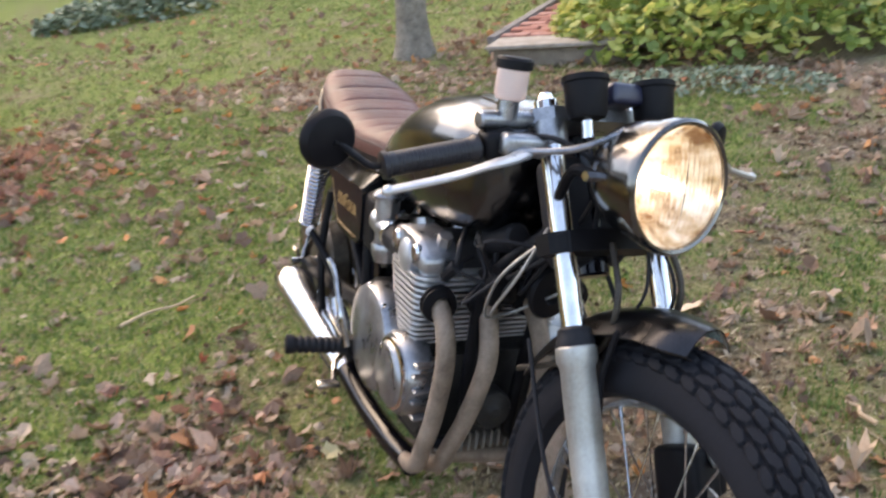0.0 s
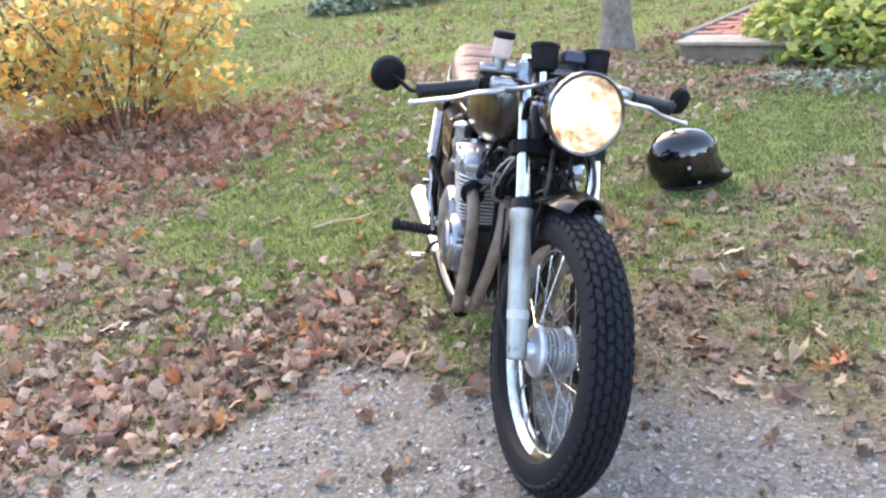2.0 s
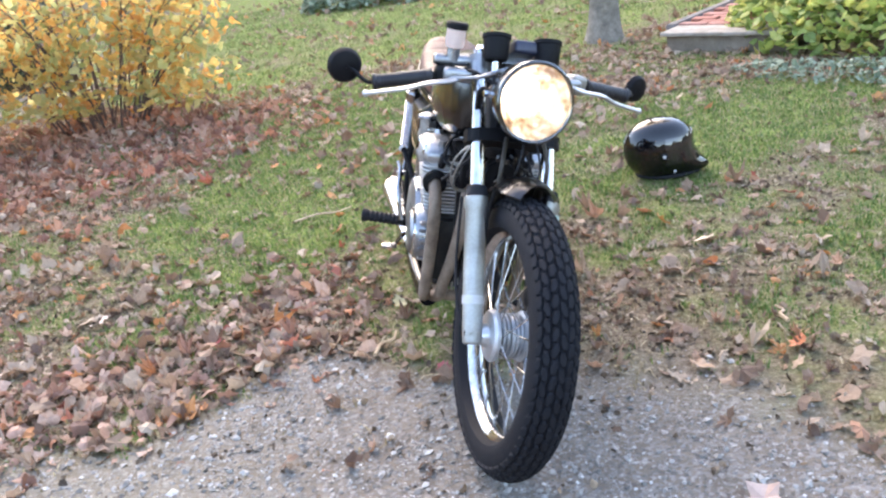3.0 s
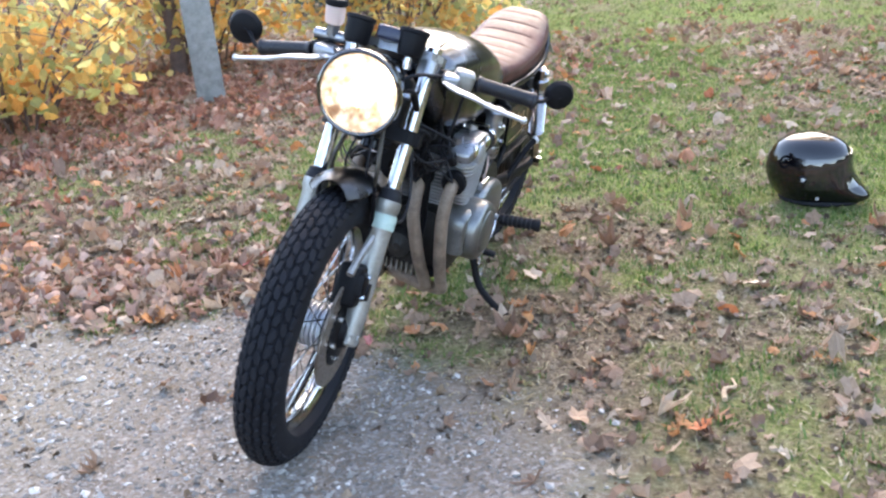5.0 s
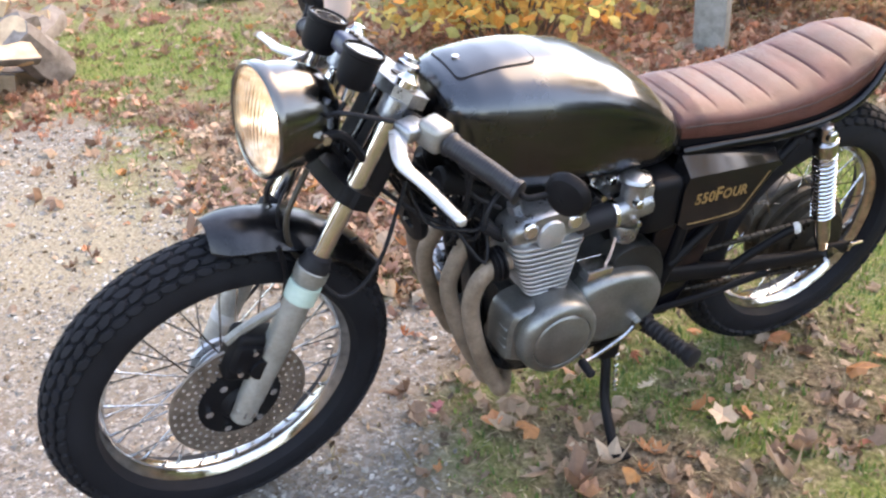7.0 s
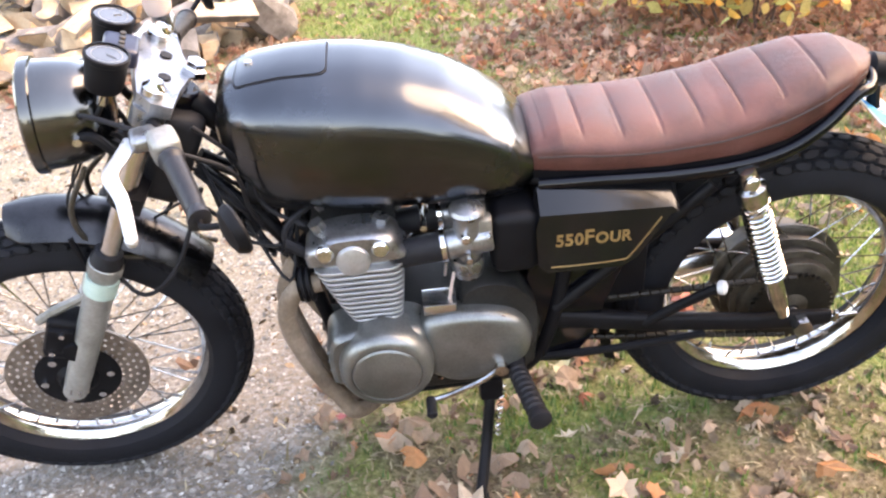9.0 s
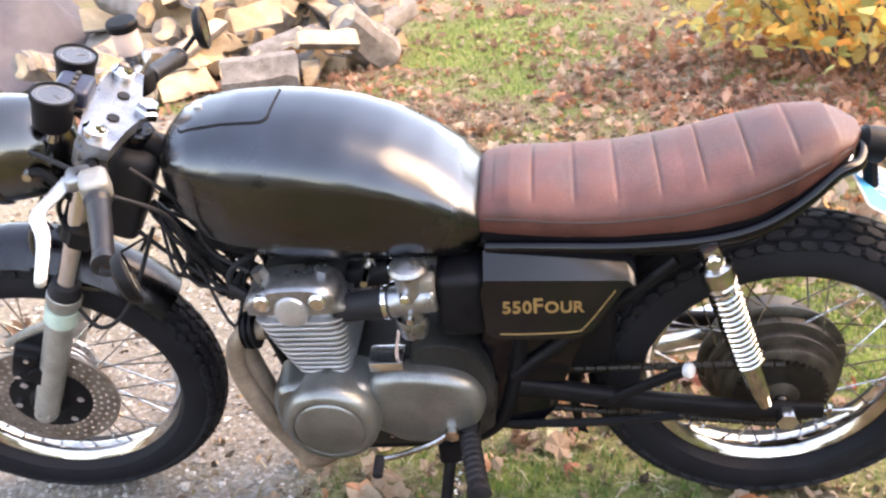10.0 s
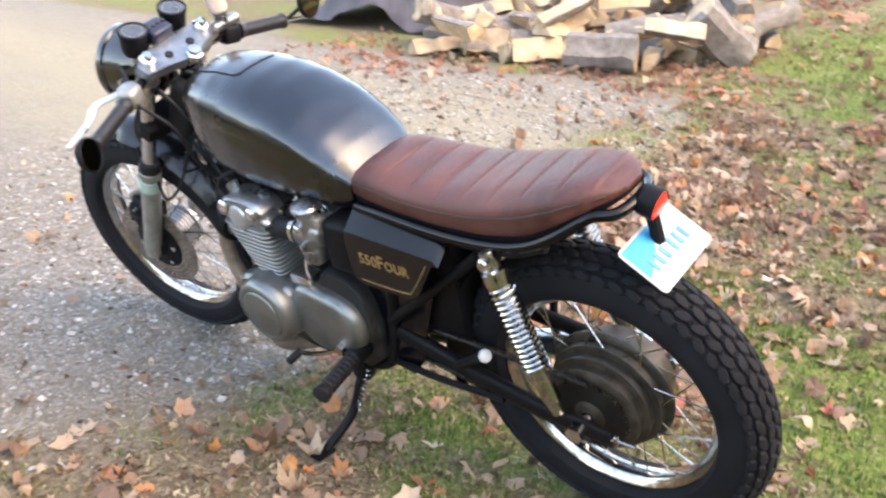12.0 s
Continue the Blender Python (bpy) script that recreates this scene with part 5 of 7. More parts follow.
# right covers
bm = B()
c = V3((-0.118, -0.635, 0.385))
lathe(bm, c, (-1, 0, 0), [(0.115, -0.01), (0.115, 0.030), (0.108, 0.044), (0.090, 0.050), (0.070, 0.053), (0.0, 0.054)], 48)
part("clutch_cover", bm, M_ALU, engine, "silver clutch cover")
for k in range(8):
    an = 2 * math.pi * k / 8 + 0.2
    p_ = V3((-0.148, -0.635 - 0.108 * math.cos(an), 0.385 + 0.108 * math.sin(an)))
    bm = B()
    cyl(bm, p_, p_ + V3((-0.012, 0, 0)), 0.007, seg=10, bev=0.002)
    part("cover_screw", bm, M_CHROME, engine)
bm = B()
c = V3((-0.130, -0.810, 0.385))
lathe(bm, c, (-1, 0, 0), [(0.082, -0.01), (0.082, 0.030), (0.076, 0.040), (0.066, 0.042), (0.062, 0.052), (0.055, 0.057), (0.0, 0.058)], 48)
part("ignition_cover", bm, M_ALU, engine, "silver round ignition cover")
bm = B()
lathe(bm, c, (-1, 0, 0), [(0.070, 0.038), (0.070, 0.047), (0.064, 0.049), (0.062, 0.044)], 48)
part("trim_ring", bm, M_CHROME, engine, "chrome ring round the ignition cover")
for k in range(5):
    bm = B()
    box(bm, (-0.140, -0.900 + 0.010 * (k % 2), 0.335 + 0.026 * k), (0.050, 0.020, 0.007), None, 0.002, 1)
    part("case_rib", bm, M_ALU, engine)
for cx, cy, cz in ((0.165, -0.872, 0.44), (0.165, -0.735, 0.444), (0.162, -0.695, 0.322), (0.162, -0.553, 0.345), (0.162, -0.575, 0.458)):
    bm = B()
    cyl(bm, (cx - 0.01, cy, cz), (cx + 0.002, cy, cz), 0.006, seg=8)
    part("cover_screw", bm, M_CHROME, engine)

# -- carburettors and air box --
for x in (-0.135, -0.045, 0.045, 0.135):
    bm = B()
    cyl(bm, (x, -0.665, 0.610), (x, -0.585, 0.622), 0.025, seg=20, bev=0.004)
    cyl(bm, (x, -0.628, 0.555), (x, -0.626, 0.68), 0.022, 0.024, seg=20, bev=0.004)
    lathe(bm, (x, -0.630, 0.585), (0, 0, -1), [(0.027, 0.0), (0.029, 0.004), (0.029, 0.016), (0.024, 0.036), (0.010, 0.040), (0.0, 0.040)], 20)
    lathe(bm, (x, -0.626, 0.672), (0, 0, 1), [(0.031, 0.0), (0.032, 0.006), (0.028, 0.012), (0.012, 0.018), (0.0, 0.019)], 20)
    carb = part("carburettor", bm, M_ALU, bike, "small cast aluminium carburettor")
    bm = B()
    box(bm, (x, -0.600, 0.640), (0.030, 0.030, 0.046), None, 0.007, 2)
    part("choke_body", bm, M_ALUDULL, carb)
    bm = B()
    cyl(bm, (x + 0.016, -0.632, 0.640), (x + 0.036, -0.632, 0.640), 0.009, seg=10, bev=0.002)
    part("idle_screw", bm, M_CHROME, carb)
    bm = B()
    cyl(bm, (x + 0.016, -0.628, 0.600), (x + 0.038, -0.628, 0.600), 0.006, seg=6)
    part("mixture_screw", bm, M_CHROME, carb)
    bm = B()
    cyl(bm, (x, -0.630, 0.548), (x, -0.630, 0.536), 0.007, seg=6)
    part("drain_plug", bm, M_HUB, carb)
    bm = B()
    cyl(bm, (x, -0.755, 0.600), (x, -0.664, 0.612), 0.023, 0.026, seg=18)
    part("intake_rubber", bm, M_RUBBER, carb)
    bm = B()
    lathe(bm, (x, -0.664, 0.612), (0, -1, -0.1), [(0.027, 0), (0.029, 0.001), (0.029, 0.009), (0.027, 0.010)], 18)
    part("hose_clamp", bm, M_CHROME, carb)
    bm = B()
    tube(bm, [(x + 0.01, -0.655, 0.56), (x + 0.012, -0.665, 0.51), (x * 0.9, -0.67, 0.45)], 0.003, 6)
    part("drain_hose", bm, M_CUP, carb)
for x in (-0.09, 0.09):
    bm = B()
    cyl(bm, (x - 0.055, -0.70, 0.655), (x + 0.055, -0.70, 0.655), 0.006, seg=10)
    box(bm, (x, -0.695, 0.668), (0.02, 0.014, 0.03), None, 0.004, 2)
    part("throttle_linkage", bm, M_OLDCHROME, bike)
bm = B()
box(bm, (0, -0.545, 0.60), (0.29, 0.085, 0.12), None, 0.018, 3)
part("air_box", bm, M_SATIN, bike, "black plastic air box")
bm = B()
box(bm, (0, -0.40, 0.52), (0.17, 0.22, 0.27), None, 0.02, 2)
part("battery_box", bm, M_SATIN, bike)
bm = B()
rings = []
for i in range(12):
    a = radians(-18 + 92 * i / 11)
    p = RC + V3((0, -0.375 * math.cos(a), 0.375 * math.sin(a)))
    rad = (p - RC).normalized()
    rings.append([p + V3((0.075, 0, 0)) - rad * 0.02, p + V3((0.06, 0, 0)), p - V3((0.06, 0, 0)), p - V3((0.075, 0, 0)) - rad * 0.02, p - V3((0.06, 0, 0)) - rad * 0.003, p + V3((0.06, 0, 0)) - rad * 0.003])
loft(bm, rings)
part("inner_mudguard", bm, M_SATIN, bike)

# -- side covers with decal --
SC = [(-0.512, 0.664), (-0.505, 0.690), (-0.280, 0.684), (-0.266, 0.672), (-0.282, 0.640), (-0.335, 0.555), (-0.36, 0.540), (-0.490, 0.540), (-0.508, 0.555)]
for sx in (-1, 1):
    bm = B()
    face = [(0.150 * sx, y, z - (0.030 if z > 0.66 else 0.0)) for y, z in SC]
    back = [(0.106 * sx, y, z) for y, z in SC]
    edge_ = [(0.112 * sx if z > 0.66 else 0.122 * sx, y, z) for y, z in SC]
    loft(bm, [[V3(p) for p in back], [V3(p) for p in edge_], [V3(p) for p in face]])
    edges = [e for e in bm.edges if e.calc_face_angle(0) > 0.4]
    bmesh.ops.bevel(bm, geom=edges, offset=0.005, segments=3, affect="EDGES", profile=0.5)
    sc = part("side_cover", bm, M_SIDE, bike, "glossy black side cover with gold decal")
    bm = B()
    tube(bm, [(0.1505 * sx, -0.485, 0.553), (0.1505 * sx, -0.44, 0.552), (0.1505 * sx, -0.365, 0.555), (0.1505 * sx, -0.345, 0.566), (0.1505 * sx, -0.298, 0.636)], 0.0012, 6, 4)
    part("pinstripe", bm, M_GOLD, sc, "thin gold pinstripe")
    pen = 0.0
    for ch, tall in (("5", 1.0), ("5", 1.0), ("0", 1.0), ("F", 1.25), ("O", 0.92), ("U", 0.92), ("R", 0.92)):
        cu = bpy.data.curves.new("letter", "FONT")
        cu.body = ch
        cu.size = 0.033 * tall
        cu.extrude = 0.0004
        cu.offset = 0.0009
        ob = new("letter_text", cu)
        dg = bpy.context.evaluated_depsgraph_get()
        tm = bpy.data.meshes.new_from_object(ob.evaluated_get(dg))
        bpy.data.objects.remove(ob)
        xs = [v.co.x for v in tm.vertices]
        wide = (max(xs) - min(xs)) * 0.92
        r = Matrix(((0, 0, sx), (sx, 0, 0), (0, 1, 0))).to_4x4()
        start = V3((0.1508 * sx, -0.478 + pen if sx > 0 else -0.350 - pen, 0.596))
        tm.transform(Matrix.Translation(start) @ r @ Matrix.Diagonal((0.92, 1.0, 1, 1)) @ Matrix.Translation((-min(xs), 0, 0)))
        tm.materials.clear()
        tm.materials.append(M_GOLD)
        dec = new("decal_letter", tm)
        dec.parent = sc
        pen += wide + 0.0028

# -- exhaust: four pipes into one --
for x, low in ((-0.136, -0.131), (-0.045, -0.086), (0.045, 0.086), (0.136, 0.131)):
    bm = B()
    fwd = 0.010 if abs(x) < 0.1 else 0.0
    pts = [(x, -0.885, 0.562), (x, -0.920, 0.555), (x + (low - x) * 0.12, -0.950, 0.522), (x + (low - x) * 0.3, -0.958 - fwd, 0.458), (x + (low - x) * 0.62, -0.930 - fwd, 0.348), (x + (low - x) * 0.9, -0.892 - fwd, 0.262),
           (low * 0.98, -0.866 - fwd, 0.216), (low * 0.7 - 0.03, -0.820, 0.188), (low * 0.25 - 0.08, -0.770, 0.174), (-0.110, -0.700, 0.168)]
    tube(bm, pts, 0.0175, 16, 5)
    pipe = part("header_pipe", bm, M_PIPE, bike, "scorched tan-brown header pipe")
    bm = B()
    lathe(bm, (x, -0.900, 0.562), (0, -1, -0.1), [(0.020, 0.0), (0.033, 0.002), (0.033, 0.006), (0.027, 0.008), (0.027, 0.011), (0.033, 0.013), (0.033, 0.017), (0.027, 0.019), (0.027, 0.022), (0.031, 0.024), (0.019, 0.027)], 20)
    part("exhaust_collar", bm, M_SATIN, pipe, "black finned collar")
bm = B()
tube(bm, [(-0.105, -0.80, 0.172), (-0.112, -0.70, 0.168), (-0.120, -0.55, 0.178), (-0.128, -0.40, 0.208)], 0.027, 16, 6, 0.024)
part("collector", bm, M_BLACK, bike, "glossy black collector pipe")
bm = B()
m0, m1 = V3((-0.128, -0.42, 0.205)), V3((-0.170, -0.005, 0.300))
L = (m1 - m0).length
lathe(bm, m0, m1 - m0, [(0.024, 0), (0.027, 0.02), (0.044, L * 0.80), (0.046, L * 0.88), (0.040, L * 0.97), (0.030, L), (0.026, L), (0.026, L - 0.05), (0.0, L - 0.05)], 32)
muffler = part("muffler", bm, M_POLISH, bike, "bright tapered steel muffler")
bm = B()
tube(bm, [m0.lerp(m1, 0.5) + V3((0.02, 0, 0.02)), (-0.14, -0.22, 0.36), (-0.135, -0.20, 0.46), (-0.12, -0.2, 0.58)], 0.010, 8)
part("muffler_bracket", bm, M_SATIN, muffler)

# -- foot pegs, stand, pedals --
for sx in (-1, 1):
    p0, p1 = V3((0.175 * sx, -0.552, 0.330)), V3((0.305 * sx, -0.528, 0.335))
    bm = B()
    cyl(bm, p0 - V3((0.06 * sx, 0, 0)), p0 + V3((0.01 * sx, 0, 0)), 0.011, seg=12)
    box(bm, p0 - V3((0.03 * sx, 0, -0.002)), (0.07, 0.035, 0.04), None, 0.008, 2)
    peg = part("foot_peg", bm, M_SATIN, bike, "folding foot peg with black rubber")
    bm = B()
    d = (p1 - p0).normalized()
    L = (p1 - p0).length
    prof = [(0.010, 0), (0.019, 0.002)]
    for q in range(8):
        prof += [(0.019, 0.006 + q * 0.014), (0.0165, 0.009 + q * 0.014), (0.0165, 0.013 + q * 0.014), (0.019, 0.016 + q * 0.014)]
    prof += [(0.021, L - 0.008), (0.021, L), (0.012, L + 0.003), (0.0, L + 0.003)]
    lathe(bm, p0, d, prof, 16)
    part("peg_rubber", bm, M_RUBBER, peg)
bm = B()
inv = Matrix.Rotation(-LEAN, 4, "Y")
foot = inv @ V3((0.268, -0.640, 0.006))
tube(bm, [(0.105, -0.60, 0.232), (0.132, -0.603, 0.205), (0.175, -0.618, 0.12), foot], 0.0115, 10)
box(bm, (0.118, -0.598, 0.238), (0.040, 0.048, 0.060), None, 0.010, 2)
stand = part("side_stand", bm, M_SATIN, bike, "black side stand, folded out")
bm = B()
fm = Matrix.Rotation(-LEAN, 3, "Y")
box(bm, foot + V3((0.012, 0.0, 0.0)), (0.055, 0.035, 0.008), fm, 0.003, 2)
part("stand_foot", bm, M_SATIN, stand)
bm = B()
x_, y_, d_ = basis(V3((0.10, 0, -0.06)))
pts = [V3((0.125, -0.575, 0.24)) + V3((0.045, -0.02, -0.095)) * (k / 72) + V3((0, 1, 0)) * (0.006 * math.cos(k * math.pi / 4)) + V3((0.5, 0, 0.86)) * (0.006 * math.sin(k * math.pi / 4)) for k in range(73)]
tube(bm, pts, 0.0016, 5, 1)
part("stand_spring", bm, M_OLDCHROME, stand)
bm = B()
tube(bm, [(0.178, -0.585, 0.345), (0.186, -0.62, 0.325), (0.190, -0.68, 0.300), (0.195, -0.715, 0.295)], 0.0055, 8)
cyl(bm, (0.165, -0.582, 0.346), (0.188, -0.582, 0.346), 0.013, seg=12)
shift = part("gear_lever", bm, M_OLDCHROME, bike, "steel gear lever")
bm = B()
cyl(bm, (0.190, -0.718, 0.295), (0.232, -0.718, 0.293), 0.010, seg=12, bev=0.002)
part("lever_rubber", bm, M_RUBBER, shift)
bm = B()
tube(bm, [(-0.13, -0.42, 0.26), (-0.165, -0.45, 0.245), (-0.185, -0.50, 0.238), (-0.20, -0.545, 0.24)], 0.007, 8)
box(bm, (-0.215, -0.552, 0.243), (0.05, 0.03, 0.012), None, 0.003, 2)
part("brake_pedal", bm, M_OLDCHROME, bike, "chromed brake pedal")
bm = B()
tube(bm, [(-0.185, -0.575, 0.34), (-0.20, -0.56, 0.42), (-0.195, -0.50, 0.48), (-0.20, -0.47, 0.50)], 0.008, 8)
part("kick_lever", bm, M_OLDCHROME, bike)
bm = B()
tube(bm, [(0.105, -0.50, 0.29), (0.118, -0.35, 0.305), (0.122, -0.18, 0.325)], 0.008, 8)
part("rear_brake_rod", bm, M_SATIN, bike)
for sx in (-1, 1):
    bm = B()
    tube(bm, [(0.116 * sx, -0.300, 0.362), (0.128 * sx, -0.250, 0.405), (0.150 * sx, -0.195, 0.458), (0.162 * sx, -0.176, 0.476)], 0.010, 10)
    peg_arm = part("passenger_peg_arm", bm, M_SATIN, bike, "black passenger peg arm")
    bm = B()
    c, d = V3((0.161 * sx, -0.177, 0.475)), V3((0.50 * sx, 0.80, 0.30)).normalized()
    lathe(bm, c, d, [(0.012, -0.006), (0.0135, 0.0), (0.0125, 0.005), (0.008, 0.008), (0.0, 0.009)], 18)
    part("peg_cap", bm, M_WHITE, peg_arm, "pale round end cap")
# ignition coils, horn and wiring in front of the engine, under the tank
for sx in (-1, 1):
    bm = B()
    cyl(bm, (0.040 * sx, -1.000, 0.700), (0.040 * sx, -0.900, 0.668), 0.024, seg=18, bev=0.005)
    cyl(bm, (0.040 * sx, -0.905, 0.670), (0.040 * sx, -0.880, 0.662), 0.012, seg=12)
    part("ignition_coil", bm, M_RUBBER, bike, "black ignition coil under the tank")
bm = B()
lathe(bm, (0.015, -1.030, 0.615), (0.15, -1, -0.1), [(0.0, -0.034), (0.022, -0.032), (0.024, -0.012), (0.044, -0.006), (0.046, 0.002), (0.042, 0.008), (0.018, 0.010), (0.014, 0.004), (0.0, 0.004)], 30)
horn = part("horn", bm, M_SATIN, bike, "round black horn below the steering head")
bm = B()
tube(bm, [(0.015, -1.000, 0.620), (0.01, -1.00, 0.67), (0.0, -1.02, 0.73)], 0.007, 8)
part("horn_bracket", bm, M_SATIN, horn)
bm = B()
box(bm, (-0.055, -0.985, 0.615), (0.050, 0.036, 0.060), Matrix.Rotation(0.3, 3, "X"), 0.006, 2)
part("regulator", bm, M_SATIN, bike, "small black finned regulator box")
wr = np.random.default_rng(19)
for k in range(14):
    x0_ = -0.10 + 0.2 * wr.random()
    pts = [(x0_ * 0.4, -1.06 - 0.03 * wr.random(), 0.70 + 0.05 * wr.random())]
    for q in range(3):
        pts.append((x0_ + 0.03 * wr.normal(), -1.02 + 0.035 * q + 0.012 * wr.normal(), 0.66 - 0.025 * q + 0.035 * wr.normal()))
    pts.append((x0_ * 0.9, -0.915, 0.640 + 0.03 * wr.random()))
    bm = B()
    tube(bm, pts, 0.0028 + 0.0014 * wr.random(), 6, 5)
    part("wire", bm, M_RUBBER, bike)
# hoses that hang behind the lamp to the far fork leg
for pts in ([(-0.02, -1.24, 0.76), (-0.035, -1.29, 0.70), (-0.04, -1.27, 0.62), (-0.06, -1.18, 0.56), (-0.07, -1.10, 0.52)], [(0.06, -1.25, 0.78), (0.075, -1.29, 0.70), (0.06, -1.26, 0.61), (0.03, -1.17, 0.57)]):
    bm = B()
    tube(bm, pts, 0.0052, 8, 6)
    part("brake_hose", bm, M_HUB, bike, "brownish brake hose")


# the body sits a little higher on its springs, the steering head a little further back
def ease(k):
    k = max(0.0, min(1.0, k))
    return k * k * (3 - 2 * k)


settled = set()
for ob in list(bike.children_recursive):
    if ob.type != "MESH" or ob.data.name in settled or ob.name.split(".")[0] in ("spoke", "tyre", "rim", "hub"):
        continue
    settled.add(ob.data.name)
    for v in ob.data.vertices:
        x, y, z = v.co
        lift = ease((z - 0.50) / 0.30)
        v.co.z = z + 0.013 * lift
        if y < -0.95:
            v.co.y = y + 0.012 * ease((z - 0.60) / 0.30) * ease((-0.95 - y) / 0.1)

# ---- the yard: litter, grass, shrubs, wood pile and small things ----
def bulk(name, verts, faces, mat, label, category, kind="stuff", parent=None, smooth=False):
    """One mesh from arrays: verts (n, k, 3) pieces of k corners each, faces a list of corner numbers of one piece."""
    n, k, _ = verts.shape
    base = (np.arange(n) * k)[:, None]
    me = bpy.data.meshes.new(name)
    loops, starts, totals = [], [], []
    fl = [len(f) for f in faces]
    flat = np.concatenate([np.array(f) for f in faces])
    allidx = (base + flat[None, :]).ravel()
    tot = np.tile(fl, n)
    st = np.concatenate([[0], np.cumsum(tot)[:-1]])
    me.vertices.add(n * k)
    me.vertices.foreach_set("co", verts.astype(np.float32).ravel())
    me.loops.add(len(allidx))
    me.loops.foreach_set("vertex_index", allidx.astype(np.int32))
    me.polygons.add(len(tot))
    me.polygons.foreach_set("loop_start", st.astype(np.int32))
    me.polygons.foreach_set("use_smooth", np.full(len(tot), smooth))
    me.update(calc_edges=True)
    me.validate()
    me.materials.append(mat)
    ob = new(name, me)
    if parent is not None:
        ob.parent = parent
        if label:
            ob["label"] = label
        if kind:
            ob["kind"] = kind
        return ob
    return tagged(ob, label, category, kind=kind)


def rotations(n, yaw, tilt, roll):
    cy, sy, ct, st, cr, sr = np.cos(yaw), np.sin(yaw), np.cos(tilt), np.sin(tilt), np.cos(roll), np.sin(roll)
    z = np.zeros(n)
    o = np.ones(n)
    Rz = np.stack([np.stack([cy, -sy, z], -1), np.stack([sy, cy, z], -1), np.stack([z, z, o], -1)], -2)
    Rx = np.stack([np.stack([o, z, z], -1), np.stack([z, ct, -st], -1), np.stack([z, st, ct], -1)], -2)
    Ry = np.stack([np.stack([cr, z, sr], -1), np.stack([z, o, z], -1), np.stack([-sr, z, cr], -1)], -2)
    return Rz @ Rx @ Ry


def lobed(points, deep):
    """A lobed leaf outline, one metre long, the stalk at -y."""
    out = [(0.0, -0.5)]
    m = points * 2 + 1
    for i in range(1, m):
        a = -math.pi / 2 + 2 * math.pi * i / m
        r = 0.5 if i % 2 else 0.5 * deep
        out.append((r * math.cos(a) * 0.85, r * math.sin(a)))
    return out


MAPLE = lobed(5, 0.76)
OAK = [(0, -0.5), (0.10, -0.34), (0.24, -0.26), (0.14, -0.12), (0.32, 0.02), (0.18, 0.14), (0.28, 0.30), (0.10, 0.36), (0.0, 0.5), (-0.10, 0.36), (-0.28, 0.30), (-0.18, 0.14), (-0.32, 0.02), (-0.14, -0.12), (-0.24, -0.26), (-0.10, -0.34)]
OVATE = [(0, -0.5), (0.22, -0.30), (0.33, -0.02), (0.24, 0.26), (0, 0.5), (-0.24, 0.26), (-0.33, -0.02), (-0.22, -0.30)]


def leaf_array(outline, pos, size, yaw, tilt, roll, curl):
    o = np.array(outline)
    n, k = len(pos), len(o)
    loc = np.zeros((n, k + 1, 3))
    loc[:, 1:, :2] = o[None]
    loc[:, 1:, :2] *= 1 + 0.42 * (rng.random((n, k, 1)) - 0.5)
    loc[:, :, 0] *= (0.75 + 0.5 * rng.random((n, 1)))
    fold = curl[:, None] * (loc[:, :, 0] ** 2 * 1.6 + loc[:, :, 1] ** 2 * 0.9)
    wob = (rng.random((n, k + 1)) - 0.5) * 0.16
    loc[:, :, 2] = fold + wob * (np.abs(loc[:, :, 0]) + np.abs(loc[:, :, 1]) > 0.2)
    loc *= size[:, None, None]
    R = rotations(n, yaw, tilt, roll)
    w = np.einsum("nij,nkj->nki", R, loc)
    low = w[:, :, 2].min(1)
    return w, low, [(0, i, i % k + 1) for i in range(1, k + 1)]


def scatter_leaves(name, outline, x, y, size, mat, label, lift=0.0, flat=0.42, parent=None):
    n = len(x)
    w, low, f = leaf_array(outline, np.zeros((n, 3)), size, rng.random(n) * 6.283, rng.normal(0, flat, n), rng.normal(0, flat, n), rng.normal(0.6, 1.25, n))
    z = height(x, y) - low - 0.004 + lift
    w += np.stack([x, y, z], -1)[:, None, :]
    return bulk(name, w, f, mat, label, "leaves", parent=parent)


def drive_edge(x):
    return np.interp(x, [p[0] for p in DRIVE_EDGE], [p[1] for p in DRIVE_EDGE])


def litter_density(x, y):
    g, l = gravel_mask(x, y), lawn_mask(x, y)
    d = 0.43 - 0.40 * l + 0.35 * (fbm(x, y, 1.8, 90) - 0.45) * 2
    off = y - drive_edge(x)
    d += 1.2 * np.exp(-((off - 0.34) / 0.38) ** 2) * (x < -0.25) * (x > -2.0)
    d += 0.06 * np.exp(-(((x - 0.9) / 0.6) ** 2 + ((y + 0.9) / 0.6) ** 2))
    d -= 0.07 * np.clip((x - 0.1) / 0.4, 0, 1) * (y < 1.6)
    d += 0.35 * np.exp(-(((x + 0.85) / 0.6) ** 2 + ((y - 0.05) / 0.6) ** 2))
    d += 0.16 * (y > 2.2)
    d += 0.10 * (x < -2.0) * (y > -1.4)
    d += 0.25 * np.exp(-(((x - 0.2) / 0.6) ** 2 + ((y + 0.5) / 0.35) ** 2))
    return np.clip(d, 0.03, 1) * (1 - 0.90 * g)


def pick(x0, x1, y0, y1, per_m2, dens):
    n = int((x1 - x0) * (y1 - y0) * per_m2)
    x, y = x0 + (x1 - x0) * rng.random(n), y0 + (y1 - y0) * rng.random(n)
    keep = rng.random(n) < dens(x, y)
    return x[keep], y[keep]


